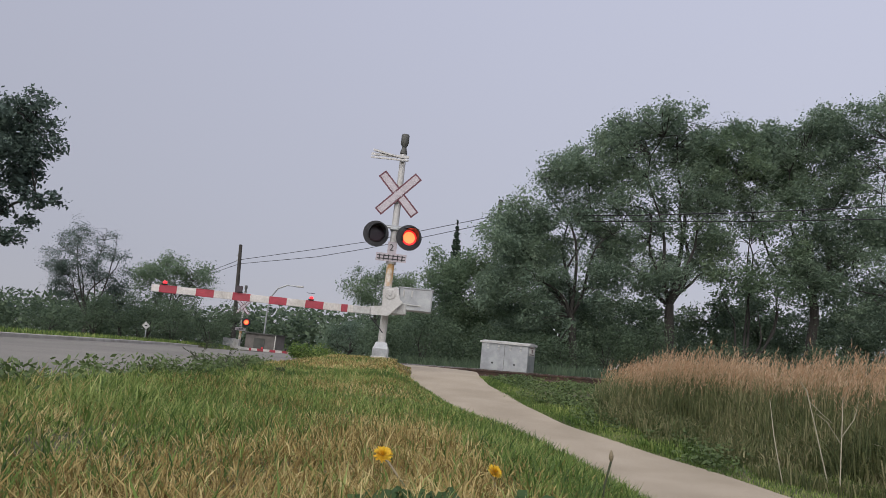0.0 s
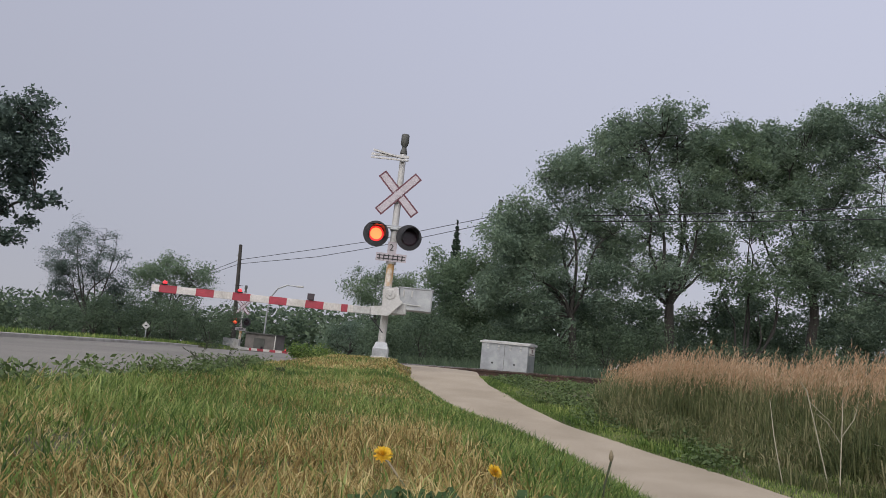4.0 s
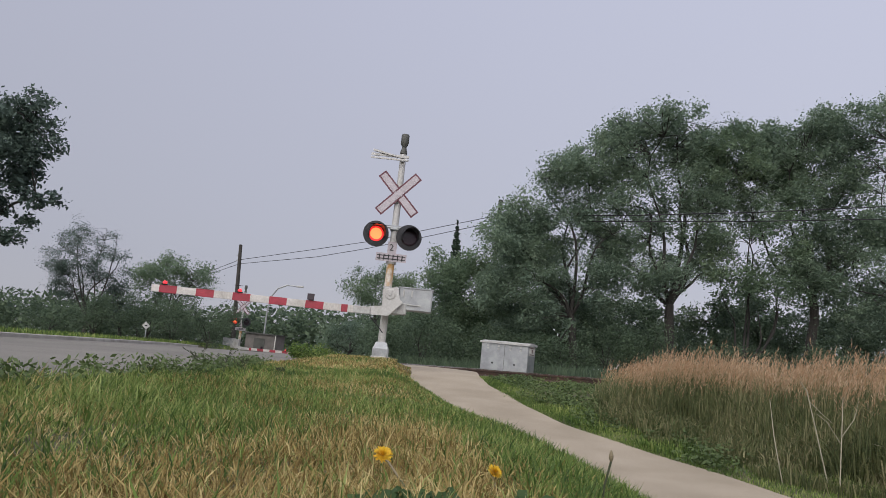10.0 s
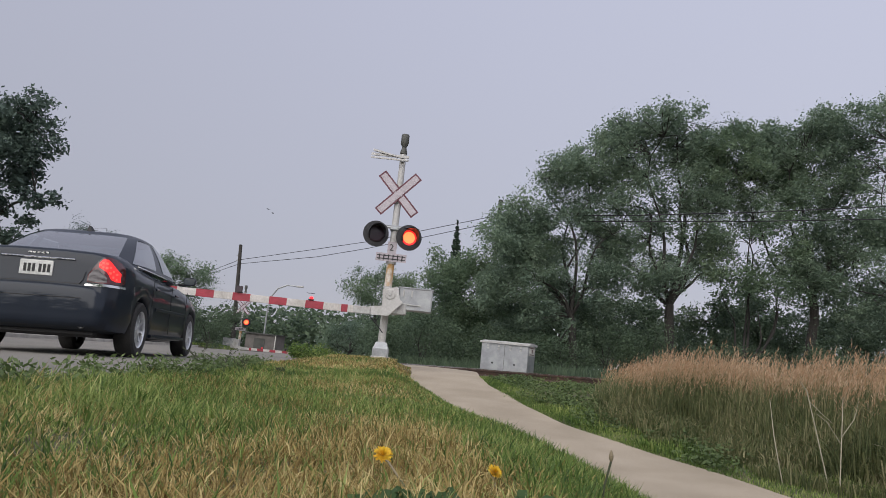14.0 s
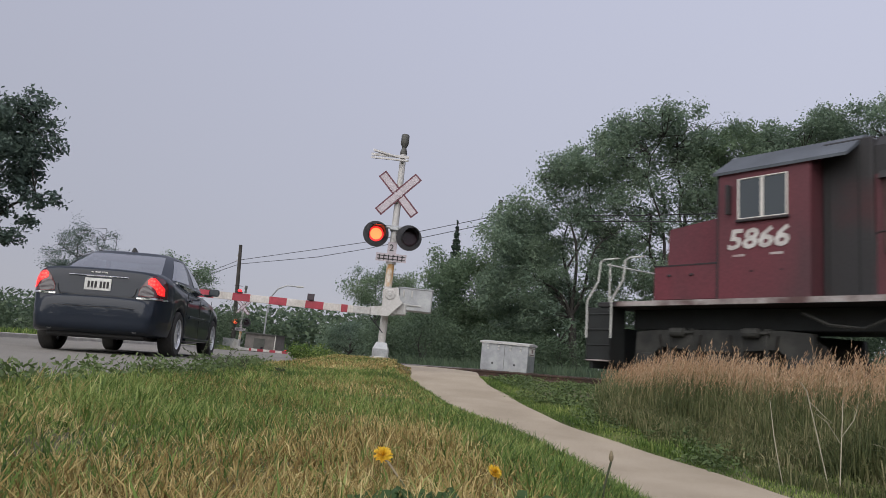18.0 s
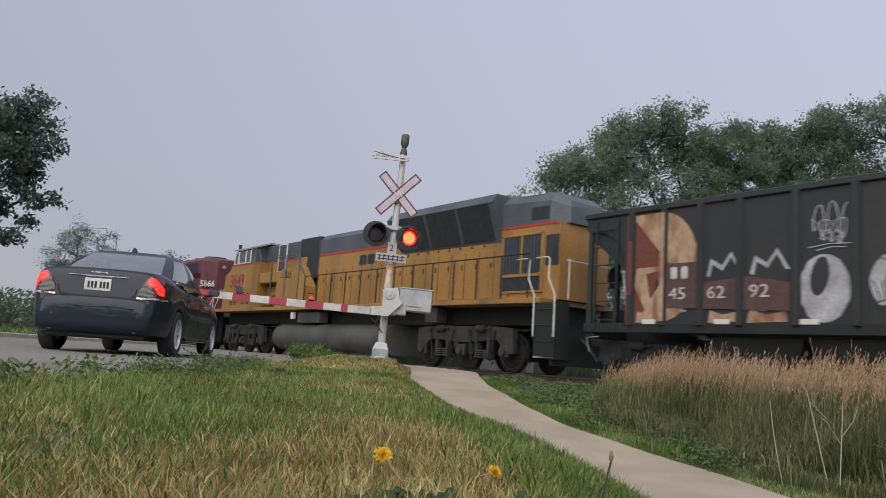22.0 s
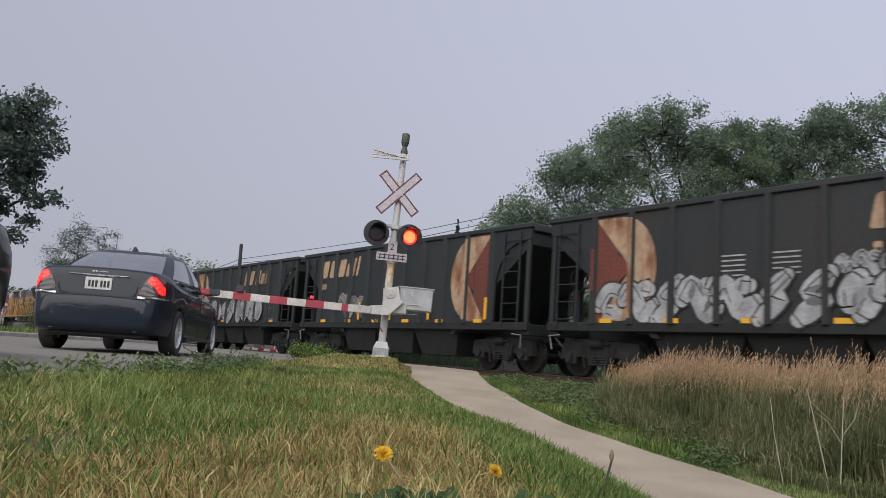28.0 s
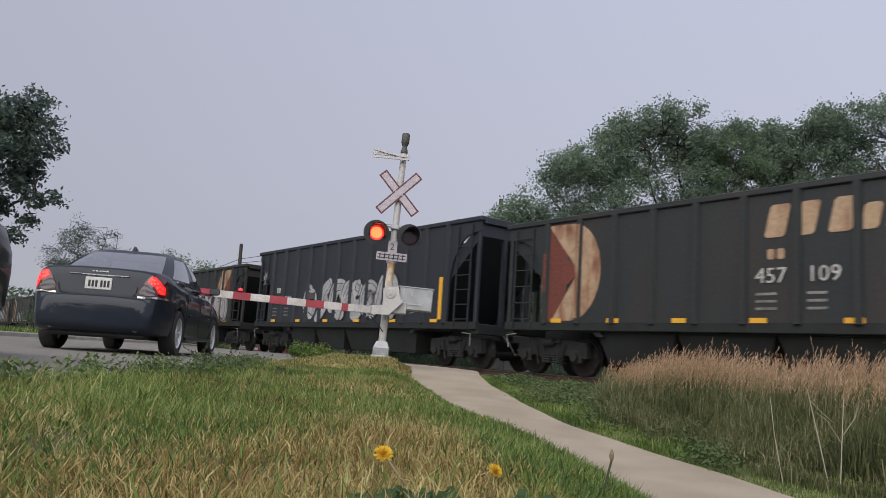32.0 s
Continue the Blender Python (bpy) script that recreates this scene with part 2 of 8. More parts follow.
def ground_z(x, y):
    """Height of the land."""
    x, y = np.asarray(x, float), np.asarray(y, float)
    o, w = off_road(x, y), from_track(x, y)
    px, pz = np.interp(y, PATH_Y, PATH_X), np.interp(y, PATH_Y, PATH_Z)
    edge = (ROAD_RIGHT - ROAD_Y * y) / ROAD_X
    crest = 0.05 * ease(y, 3, 9) + 0.10 * ease(y, 9, 14) - 0.02
    shoulder = np.minimum(0.28 - 0.045 * y - 0.35 * ease(y, 3, 6), px - 1.2)
    left, right = px - 0.75, px + 0.75
    z = np.where(x < edge + 0.5, 0.03 + (crest - 0.03) * ease(x, edge, edge + 0.8), crest)
    z = np.where(x > shoulder, crest + (pz - crest) * ease(x, shoulder - 0.15, left), z)
    z = np.where(x > left, pz - 0.03, z)
    z = np.where(x > right, pz - 0.02 + 0.10 * ease(x, right + 0.2, right + 3) , z)
    bed = 1 - ease(np.abs(w), 2.2, 5.0)
    far = ease(-w, 2.0, 4.5)
    z = z * (1 - bed) + np.where(np.abs(w) < 3.2, -0.22, -0.16) * bed
    z = z * (1 - far) + (-0.16 + 0.05 * ease(-w, 5, 20)) * far
    on_road = ease(o, ROAD_LEFT - 0.3, ROAD_LEFT) * (1 - ease(o, ROAD_RIGHT - 0.02, ROAD_RIGHT + 0.05))
    left_land = 1 - ease(o, ROAD_LEFT - 0.4, ROAD_LEFT - 0.2)
    z = z * (1 - left_land) + left_land * (0.16 + 0.3 * ease(-o, 12, 40) - 1.05 * ease(y, 42, 51) * (1 - ease(-o, 8, 10.5)))
    z = z * (1 - on_road) + on_road * (road_z(o, y) - 0.15)
    z = np.where((np.abs(w) < 1.6) & (left_land > 0.5), -0.2, z)
    return z


M_SOIL = surface("turf_soil", (0.075, 0.08, 0.038), (0.12, 0.10, 0.06), 0.95, scale=0.9, fine=35, bump=0.6, depth=0.03)
M_ASPHALT = surface("worn_asphalt", (0.205, 0.190, 0.168), (0.150, 0.140, 0.125), 0.9, scale=0.35, fine=120, amount=0.5, bump=0.35, depth=0.01)
M_CONCRETE = surface("path_concrete", (0.37, 0.31, 0.235), (0.30, 0.25, 0.185), 0.9, scale=1.3, fine=90, amount=0.4, bump=0.25, depth=0.006)
M_KERB = surface("kerb_concrete", (0.42, 0.40, 0.36), (0.30, 0.28, 0.25), 0.9, scale=2.0, fine=70, amount=0.4, bump=0.3)


def grid_faces(nx, ny):
    i = np.arange(nx * ny).reshape(ny, nx)
    return np.stack([i[:-1, :-1], i[:-1, 1:], i[1:, 1:], i[1:, :-1]], -1).reshape(-1, 4)


def build_ground():
    xs = np.concatenate([[-2500, -900, -350, -160, -90, -60, -45, -36], np.arange(-30, -12, 0.6), np.arange(-12, 7, 0.16), np.arange(7, 22, 0.6), [23, 26, 30, 38, 50, 75, 120, 300, 900, 2500]])
    ys = np.concatenate([[-2000, -600, -200, -80, -40, -22, -14, -9, -6, -4, -2.5], np.arange(-1.5, 18, 0.2), np.arange(18, 34, 0.4), np.arange(34, 70, 1.2), [72, 78, 86, 100, 130, 180, 260, 400, 700, 1300, 2600]])
    X, Y = np.meshgrid(xs, ys)
    Z = ground_z(X, Y)
    me = sheet("ground", np.stack([X, Y, Z], -1).reshape(-1, 3), grid_faces(len(xs), len(ys)), M_SOIL, True)
    tagged(new("ground", me), "uneven grassy ground with dry patches and a ditch", "ground", kind="structure")
    # road
    a = np.concatenate([[-60, -20, -8], np.arange(-4, 48, 1.0), np.arange(48, 80, 2), [90, 120, 200, 400]])
    o = np.linspace(ROAD_LEFT - 0.02, ROAD_RIGHT, 9)
    A, O = np.meshgrid(a, o)
    RX, RY = O * ROAD_X - A * ROAD_Y, O * ROAD_Y + A * ROAD_X
    RZ = road_z(O, RY)
    me = sheet("road", np.stack([RX, RY, RZ], -1).reshape(-1, 3), grid_faces(len(a), len(o)), M_ASPHALT, True)
    tagged(new("road", me), "pale worn grey asphalt two-lane road", "road", kind="structure")
    # path
    y = np.concatenate([[-8, -4], np.arange(-2, 32, 0.4)])
    px, pz = np.interp(y, PATH_Y, PATH_X), np.interp(y, PATH_Y, PATH_Z)
    for _ in range(3):
        px[1:-1], pz[1:-1] = (px[:-2] + px[1:-1] * 2 + px[2:]) / 4, (pz[:-2] + pz[1:-1] * 2 + pz[2:]) / 4
    s = Shape()
    wob = [0.03 * math.sin(1.3 * v) + 0.02 * math.sin(3.1 * v + 1) for v in y]
    rings = [[(x - 0.76 + k, v, z), (x + 0.76 - k, v, z), (x + 0.78 - k, v, z - 0.12), (x - 0.78 + k, v, z - 0.12)] for x, v, z, k in zip(px, y, pz, wob)]
    s.loft(rings)
    ob = part("pavement", s, M_CONCRETE)
    tagged(ob, "narrow pale concrete footpath curving down beside the verge", "footpath", kind="structure")


build_ground()

# ---- trees ----
M_BARK = surface("grey_brown_bark", (0.055, 0.05, 0.045), (0.03, 0.028, 0.026), 0.95, scale=2.5, fine=25, bump=0.8, depth=0.03, streak=0.3)
# elm to shrub leaves: pale bluish tones carry the haze in their colour
M_LEAF_ELM = leafy("elm_leaves", [(0.105, 0.152, 0.122), (0.155, 0.215, 0.158), (0.205, 0.275, 0.19), (0.26, 0.33, 0.225)], 0.55, 0.5, grain=0.4)
M_LEAF_WILLOW = leafy("willow_leaves", [(0.092, 0.142, 0.102), (0.135, 0.195, 0.125), (0.18, 0.245, 0.15), (0.23, 0.29, 0.18)], 0.55, 0.5, grain=0.4)
M_LEAF_OAK = leafy("oak_leaves", [(0.066, 0.095, 0.086), (0.09, 0.128, 0.108), (0.12, 0.163, 0.13)], 0.55, 0.4)
M_LEAF_SHRUB = leafy("shrub_leaves", [(0.052, 0.080, 0.057), (0.078, 0.115, 0.074), (0.108, 0.152, 0.093), (0.14, 0.185, 0.11)], 0.55, 0.4)
M_LEAF_SPRUCE = leafy("spruce_needles", [(0.03, 0.05, 0.038), (0.045, 0.07, 0.048)])


def leaf_corners(rng, centres, size, flat=0.35):
    """A four-cornered leaf round each centre, facing any way but rather up."""
    n = len(centres)
    up = rng.normal(size=(n, 3))
    up[:, 2] = np.abs(up[:, 2]) + flat
    up /= np.linalg.norm(up, axis=1)[:, None]
    a = np.cross(up, rng.normal(size=(n, 3)))
    a /= np.linalg.norm(a, axis=1)[:, None] + 1e-9
    b = np.cross(up, a)
    s = size * rng.uniform(0.6, 1.3, (n, 1))
    return np.stack([centres - a * s * 0.55, centres + b * s * 0.26, centres + a * s * 0.55, centres - b * s * 0.26], 1)


def limb(rng, a, b, bend, steps):
    a, b = np.array(a, float), np.array(b, float)
    t = np.linspace(0, 1, steps)[:, None]
    pts = a + (b - a) * t
    k = rng.normal(size=(3, 3)) * bend * 1.3
    wob = k[0] * np.sin(t * math.pi) + k[1] * 0.6 * np.sin(t * 2 * math.pi) + k[2] * 0.4 * np.sin(t * 3 * math.pi)
    pts[:, 2] += (np.sin(t * math.pi) * np.linalg.norm(b - a) * 0.10)[:, 0]
    return pts + wob


def tree(name, label, at, height, lobes, leaves, size, mat, seed, trunk=0.25, forks=(), fork_z=0.3, lean=(0, 0), droop=0.0, twigs=60, spread=0.45, category="tree", group="", inner=0):
    """lobes: (x, y, z, rx, rz) balls of foliage relative to the base.  forks: limbs' tips relative to the base."""
    rng = np.random.default_rng(seed)
    z0 = float(ground_z(at[0], at[1])) - 0.1
    root = thing(name, label, category, pose(at[0], at[1], z0), group)
    s = Shape()
    fork = np.array([lean[0] * fork_z, lean[1] * fork_z, height * fork_z])
    stem = limb(rng, (0, 0, 0), fork, trunk * 0.25, 7)
    s.tube([tuple(p) for p in stem], list(np.linspace(trunk * 1.25, trunk * 0.9, 7)), 9)
    lobes = np.array(lobes, float)
    nodes = [stem]
    tips = [np.array(f, float) for f in forks] or [l[:3] * np.array([0.7, 0.7, 0.9]) for l in lobes[:6]]
    for tip in tips:
        length = np.linalg.norm(tip - fork)
        pts = limb(rng, fork, tip, length * 0.05, 9)
        s.tube([tuple(p) for p in pts], list(np.linspace(1, 0.38, 9) ** 2 * trunk * 0.56), 6)
        nodes.append(pts)
    nodes = np.concatenate(nodes[1:])
    # clumps inside the lobes, nearer to their skins
    weight = lobes[:, 3] ** 2 * lobes[:, 4] ** 0.7
    n_clumps = max(20, leaves // 42)
    which = rng.choice(len(lobes), n_clumps, p=weight / weight.sum())
    way = rng.normal(size=(n_clumps, 3))
    way /= np.linalg.norm(way, axis=1)[:, None]
    rad = rng.uniform(0.25, 1.0, n_clumps) ** 0.6
    L = lobes[which]
    clumps = L[:, :3] + way * rad[:, None] * np.stack([L[:, 3], L[:, 3], L[:, 4]], 1)
    clumps = clumps[clumps[:, 2] > 0.1]
    for c in clumps[:: max(1, len(clumps) // twigs)]:
        d = np.linalg.norm(nodes - c, axis=1) + 0.6 * np.maximum(0, nodes[:, 2] - c[2])
        p = nodes[d.argmin()]
        s.tube([tuple(q) for q in limb(rng, p, c, np.linalg.norm(c - p) * 0.06, 5)], [trunk * 0.13, trunk * 0.10, trunk * 0.08, trunk * 0.05, 0.008], 4)
    part("trunk", s, M_BARK, root, smooth=True)
    per = max(6, int(leaves / len(clumps)))
    k = np.repeat(np.arange(len(clumps)), per)
    r = spread * rng.uniform(0.6, 1.3, len(clumps))
    offs = rng.normal(size=(len(k), 3)) * (r[k] * 0.62)[:, None]
    offs[:, 2] = offs[:, 2] * 0.75 - droop * np.abs(rng.normal(size=len(k))) * r[k]
    quads = leaf_corners(rng, clumps[k] + offs, size)
    if inner:
        k = np.repeat(np.arange(len(lobes)), inner)
        way = rng.normal(size=(len(k), 3))
        way *= (rng.uniform(0, 0.75, len(k)) ** 0.5 / np.linalg.norm(way, axis=1))[:, None]
        deep = lobes[k, :3] + way * np.stack([lobes[k, 3], lobes[k, 3], lobes[k, 4]], 1)
        quads = np.concatenate([quads, leaf_corners(rng, deep[deep[:, 2] > 0.2], size * 1.9)])
    part("crown", fast_quads("crown", quads, mat), None, root, "ragged green leafy crown")
    return root


def lobes_in(seed, n, cx, cz, rx, rz, r0, r1, cy=0.0, ry=None, low=0.0):
    """Balls of foliage scattered in an egg-shaped crown."""
    rng = np.random.default_rng(seed)
    out = []
    for _ in range(n):
        w = rng.normal(size=3)
        w /= np.linalg.norm(w)
        q = rng.uniform(0.5, 1.08)
        r = rng.uniform(r0, r1)
        out.append((cx + w[0] * rx * q, cy + w[1] * (ry or rx) * q, max(low, cz + w[2] * rz * q), r, r * rng.uniform(0.7, 0.95)))
    return out


ELM = "tall elm tree in full green leaf beside the track"
# skyline of the row of elms, along x
ELM_X = [2.1, 4.4, 7.0, 9.3, 10.9, 12.1, 13.1, 14.1, 15.3, 16.7, 17.4, 18.8, 20.2, 20.9, 24, 28]
ELM_TOP = [7.3, 9.9, 11.9, 13.1, 13.3, 12.6, 12.4, 13.0, 12.9, 13.0, 13.4, 13.5, 13.5, 14.7, 14.4, 13.5]


def row_lobes(seed, n, base, x0, x1, low, r0=0.5, r1=1.15, deep=2.0, thin=1.25):
    """Balls of foliage under the skyline of the row, fewer towards the lower limbs."""
    rng = np.random.default_rng(seed)
    out = []
    for i in range(n):
        x, r = rng.uniform(x0, x1), rng.uniform(r0, r1)
        top = float(np.interp(x, ELM_X, ELM_TOP)) - r * 0.8
        z = top if i % 8 == 0 else top - (top - low) * rng.uniform(0, 1) ** thin
        out.append((x - base, rng.uniform(-deep, deep), z, r, r * rng.uniform(0.65, 0.9)))
    return out


def build_trees():
    # big trees behind the track
    tree("tree", ELM, (6.5, 35.5), 12.0, row_lobes(1, 110, 6.5, 2.2, 8.6, 2.2, thin=0.8), 50000, 0.125, M_LEAF_ELM, 11, 0.17,
         [(-3.2, 0, 7.8), (0.6, 0.5, 10.0), (1.8, -1, 7.0), (-1.0, 1.5, 9.0), (-2.6, 0.5, 5.2), (-1.8, 0, 9.4)], 0.24, (-1.2, 0), inner=45, spread=0.36, twigs=160)
    tree("tree", ELM, (10.9, 35.5), 13.2, row_lobes(3, 120, 10.9, 7.4, 13.6, 4.1, thin=1.15), 50000, 0.125, M_LEAF_ELM, 12, 0.215,
         [(-2.4, 0, 8.4), (2.6, 0.6, 6.6), (-0.8, -1, 11.6), (1.3, 1.2, 10.2), (-2.8, 1, 6.4), (0.2, 0, 12.4), (1.9, -.4, 8.6), (2.0, 0, 5.2)], 0.28, (-0.1, 0), inner=45, spread=0.34, twigs=200)
    tree("tree", ELM, (14.3, 35.5), 12.0, row_lobes(5, 80, 14.3, 12.2, 16.8, 4.2, thin=1.35), 30000, 0.125, M_LEAF_WILLOW, 13, 0.125,
         [(-0.95, 0.2, 4.6), (-1.0, 0, 8.6), (1.0, 0.3, 3.7), (2.2, 0, 6.4), (0.6, 0.8, 10.2), (2.9, .2, 5.3)], 0.04, inner=45, spread=0.34, twigs=130)
    tree("tree", ELM, (17.4, 35.5), 12.8, row_lobes(7, 110, 17.4, 14.8, 20.4, 3.8, thin=1.25), 44000, 0.125, M_LEAF_ELM, 14, 0.205,
         [(-2.6, 0, 8.0), (1.6, 0.6, 8.6), (-0.6, -1, 11.4), (2.4, 0.5, 10.6), (0, 0, 12.2), (-2.2, 0.3, 5.0), (2.1, 0, 6.0)], 0.36, (0.6, 0), inner=45, spread=0.33, twigs=170)
    tree("tree", ELM, (20.8, 34.5), 13.6, row_lobes(19, 110, 20.8, 18.4, 24.0, 3.0, thin=0.9), 40000, 0.125, M_LEAF_ELM, 15, 0.15,
         [(-2.6, 0, 7.2), (1.8, 0.6, 8.0), (-0.4, -1, 11.6), (2.2, 0.5, 11.0), (-1.8, 0, 4.8)], 0.3, inner=45, spread=0.33, twigs=150)
    tree("tree", ELM, (25.5, 33.0), 13.6, row_lobes(10, 50, 25.5, 22.5, 29.0, 3.0), 10000, 0.2, M_LEAF_ELM, 16, 0.22)
    willow = "dense soft green willow tree reaching down to the ground"
    tree("tree", willow, (0.6, 40.5), 7.6, lobes_in(20, 50, 0.1, 3.6, 2.1, 3.0, 0.5, 0.95, low=0.5), 27000, 0.13, M_LEAF_WILLOW, 21, 0.2, droop=0.7, inner=45, spread=0.4)
    tree("tree", willow, (4.0, 41.0), 9.8, lobes_in(22, 54, 0.0, 4.6, 2.5, 4.2, 0.5, 1.0, low=0.5), 30000, 0.13, M_LEAF_WILLOW, 22, 0.2, droop=0.5, inner=45, spread=0.4)
    # second row, seen through the gaps
    for i, (x, y, h) in enumerate([(8.0, 50, 6.5), (13.0, 51, 7.0), (17.5, 47, 6.2), (21.5, 50, 7.5), (26, 46, 7.5), (30.0, 48, 8.0), (36, 44, 9.0)]):
        tree("tree", "green tree in the second row of the wood", (x, y), h, lobes_in(30 + i, 28, 0, h * 0.45, 3.0, h * 0.38, 0.6, 1.2, low=0.6), 9000, 0.24, M_LEAF_SHRUB, 30 + i, 0.15)
    # across the road
    tree("oak_tree", "large dark-leaved oak tree standing across the road", (-16.4, 24.0), 11.0,
         lobes_in(41, 36, -1.6, 6.2, 3.2, 3.0, 0.5, 1.0) + lobes_in(42, 22, 2.0, 5.8, 1.1, 2.2, .4, .65) + [(3.25, 0, 6.1, 0.6, 0.45), (3.15, .1, 6.9, 0.6, 0.4), (3.65, 0, 4.5, .45, .26), (3.1, 0, 4.35, .5, .3), (2.9, .1, 3.75, .4, .24), (2.5, 0, 3.1, .5, .3), (2.4, .2, 4.75, .6, .35), (2.5, 0, 6.4, .75, .55), (2.6, 0, 7.6, .75, .5), 
         (1.5, 0, 5.4, .8, .5), (1.6, .1, 4.2, .7, .4), (1.4, 0, 3.3, .7, .35), (1.7, 0, 7.2, .9, .6), (0.6, 0, 4.4, .8, .5), (0.4, 0, 6.2, .9, .6), (2.0, 0, 6.0, .6, .4)],
         40000, 0.135, M_LEAF_OAK, 41, 0.3, [(-2.5, 0, 7.0), (2.6, 0.2, 6.9), (3.0, 0.1, 4.4), (-0.4, 1, 8.6), (2.0, 0, 3.3), (-3, 0, 5), (1.0, 0, 8.0)], 0.22, inner=40, spread=0.28, twigs=130)
    tree("tree", "slender half-bare tree with a thin open crown", (-21.3, 46.0), 7.2, lobes_in(43, 46, -0.3, 5.0, 2.2, 1.9, 0.3, 0.65) + lobes_in(44, 18, -1.4, 3.6, 1.3, 1.7, .4, .8), 17000, 0.095, M_LEAF_OAK, 43, 0.12,
         [(-2.3, 0, 5.6), (1.9, 0.3, 5.2), (0.5, 0, 6.8), (-0.9, 0.5, 7.0), (1.2, 0, 6.2), (-1.7, 0, 3.9)], 0.16, twigs=170, spread=0.3)
    tree("tree", "small dark tree among the roadside bushes", (-19.6, 47.0), 4.4, lobes_in(45, 14, 0, 2.4, 1.2, 1.3, 0.35, 0.7), 5000, 0.13, M_LEAF_OAK, 45, 0.1)
    tree("tree", "light green spreading tree behind the roadside bushes", (-18.6, 52.0), 6.4, lobes_in(46, 30, -0.1, 4.3, 2.9, 1.5, 0.45, 0.85), 12000, 0.14, M_LEAF_WILLOW, 46, 0.14, [(-2, 0, 4.4), (1.5, 0, 4.8), (-0.5, 0.5, 5.2), (0.4, 0, 3.4)], 0.16)
    tree("tree", "light green tree with a fluttering crown beyond the crossing", (-5.0, 62.0), 8.3, lobes_in(47, 34, 0, 5.4, 2.5, 3.1, 0.5, 0.9) + lobes_in(49, 14, 2.0, 5.2, 1.6, 2.0, .5, .8), 16000, 0.16, M_LEAF_WILLOW, 47, 0.16)
    tree("tree", "green tree beyond the level crossing", (-8.0, 70.0), 5.2, lobes_in(48, 20, 0, 2.9, 2.6, 1.7, 0.5, 1.0), 6000, 0.19, M_LEAF_ELM, 48, 0.14)
    # hedges and woods
    rng = random.Random(5)
    shrubs = [(-15.2 - 1.6 * i + rng.uniform(-.5, .5), 42 + rng.uniform(-2, 2), rng.uniform(1.5, 3.0)) for i in range(9)]
    shrubs += [(-14.0, 46.5, 3.3), (-16.2, 47.0, 3.5), (-18, 46, 2.4), (-15, 50, 3.0), (-29, 49, 2.7), (-32, 47, 2.6), (-36, 47, 2.8), (-26.0, 51, 2.9)]
    shrubs += [(-2.6 + 2.0 * i, 33.5 - 0.25 * i + rng.uniform(-1, 1), rng.uniform(1.6, 2.7)) for i in range(15)]
    shrubs += [(-1.0, 39, 2.6), (0.4, 36, 2.2), (-3.4, 44, 2.6)]
    shrubs += [(6.5 + 2.3 * i, 41 + rng.uniform(-1.5, 1.5), rng.uniform(3.4, 4.6)) for i in range(10)]
    shrubs = [q for q in shrubs if q[0] > -0.525 * q[1]]  # the track runs open past the oak
    for i, (x, y, h) in enumerate(shrubs):
        tree("bush", "dense green bush growing wild beside the track" if y < 42 and x > -10 else "dense green roadside bush", (x, y), h, lobes_in(60 + i, 11, 0, h * 0.48, h * 0.55, h * 0.42, 0.3, 0.65, low=0.3), 3500, 0.108, M_LEAF_SHRUB, 60 + i, 0.05, fork_z=0.12, twigs=14, category="bush", group="bushes along the track" if x > -10 else "bushes across the road")
    # far wood, beyond the crossing
    rng = np.random.default_rng(9)
    cl = []
    for i in range(420):
        x = rng.uniform(-95, 60)
        y = 95 + 0.25 * abs(x) + rng.uniform(0, 26)
        h = rng.uniform(4.0, 7.5) * (1 if -60 < x < -2 else 1.1)
        n = 110
        c = np.stack([x + rng.normal(size=n) * 1.9, y + rng.normal(size=n) * 1.9, -0.6 + h * rng.uniform(0.02, 1, n) ** 0.8], 1)
        cl.append(c)
    cl = np.concatenate(cl)
    ob = new("far_woods", fast_quads("far_woods", leaf_corners(rng, cl, 0.8), M_LEAF_SHRUB))
    tagged(ob, "hazy green wood on the skyline beyond the crossing", "woods", kind="stuff")
    # unseen wood added behind the camera to darken reflections
    cl = []
    for i in range(150):
        x, y, h = rng.uniform(-90, 70), -34 - rng.uniform(0, 22), rng.uniform(4.5, 9)
        cl.append(np.stack([x + rng.normal(size=70) * 2.2, y + rng.normal(size=70) * 2.0, h * rng.uniform(0.0, 1, 70)], 1))
    ob = new("unseen_woods", fast_quads("unseen_woods", leaf_corners(rng, np.concatenate(cl), 1.5), M_LEAF_SHRUB))
    tagged(ob, "unseen belt of trees added behind the camera", "woods", kind="stuff")
    # spruce tip over the trees
    x, y = 1.3, 75.0
    root = thing("spruce_tree", "dark spruce with a thin pointed top above the trees", "tree", pose(x, y, -0.85))
    part("trunk", Shape().tube([(0, 0, 0), (0.1, 0, 7), (0, 0, 14.8)], [0.2, 0.12, 0.02], 7), M_BARK, root)
    n = 5200
    z = 14.9 - 11.5 * rng.uniform(0, 1, n) ** 0.7
    tier = np.floor(z / 0.62 + rng.uniform(0, 0.75, n))
    r = (14.9 - tier * 0.62) * 0.17 * rng.uniform(0.1, 1, n) ** 0.6
    a = rng.uniform(0, 2 * math.pi, n) + 0.0
    c = np.stack([r * np.cos(a), r * np.sin(a), tier * 0.62 - r * 0.25 + rng.uniform(-.24, .24, n)], 1)
    part("crown", fast_quads("crown", leaf_corners(rng, c, 0.32), M_LEAF_SPRUCE), None, root)


build_trees()

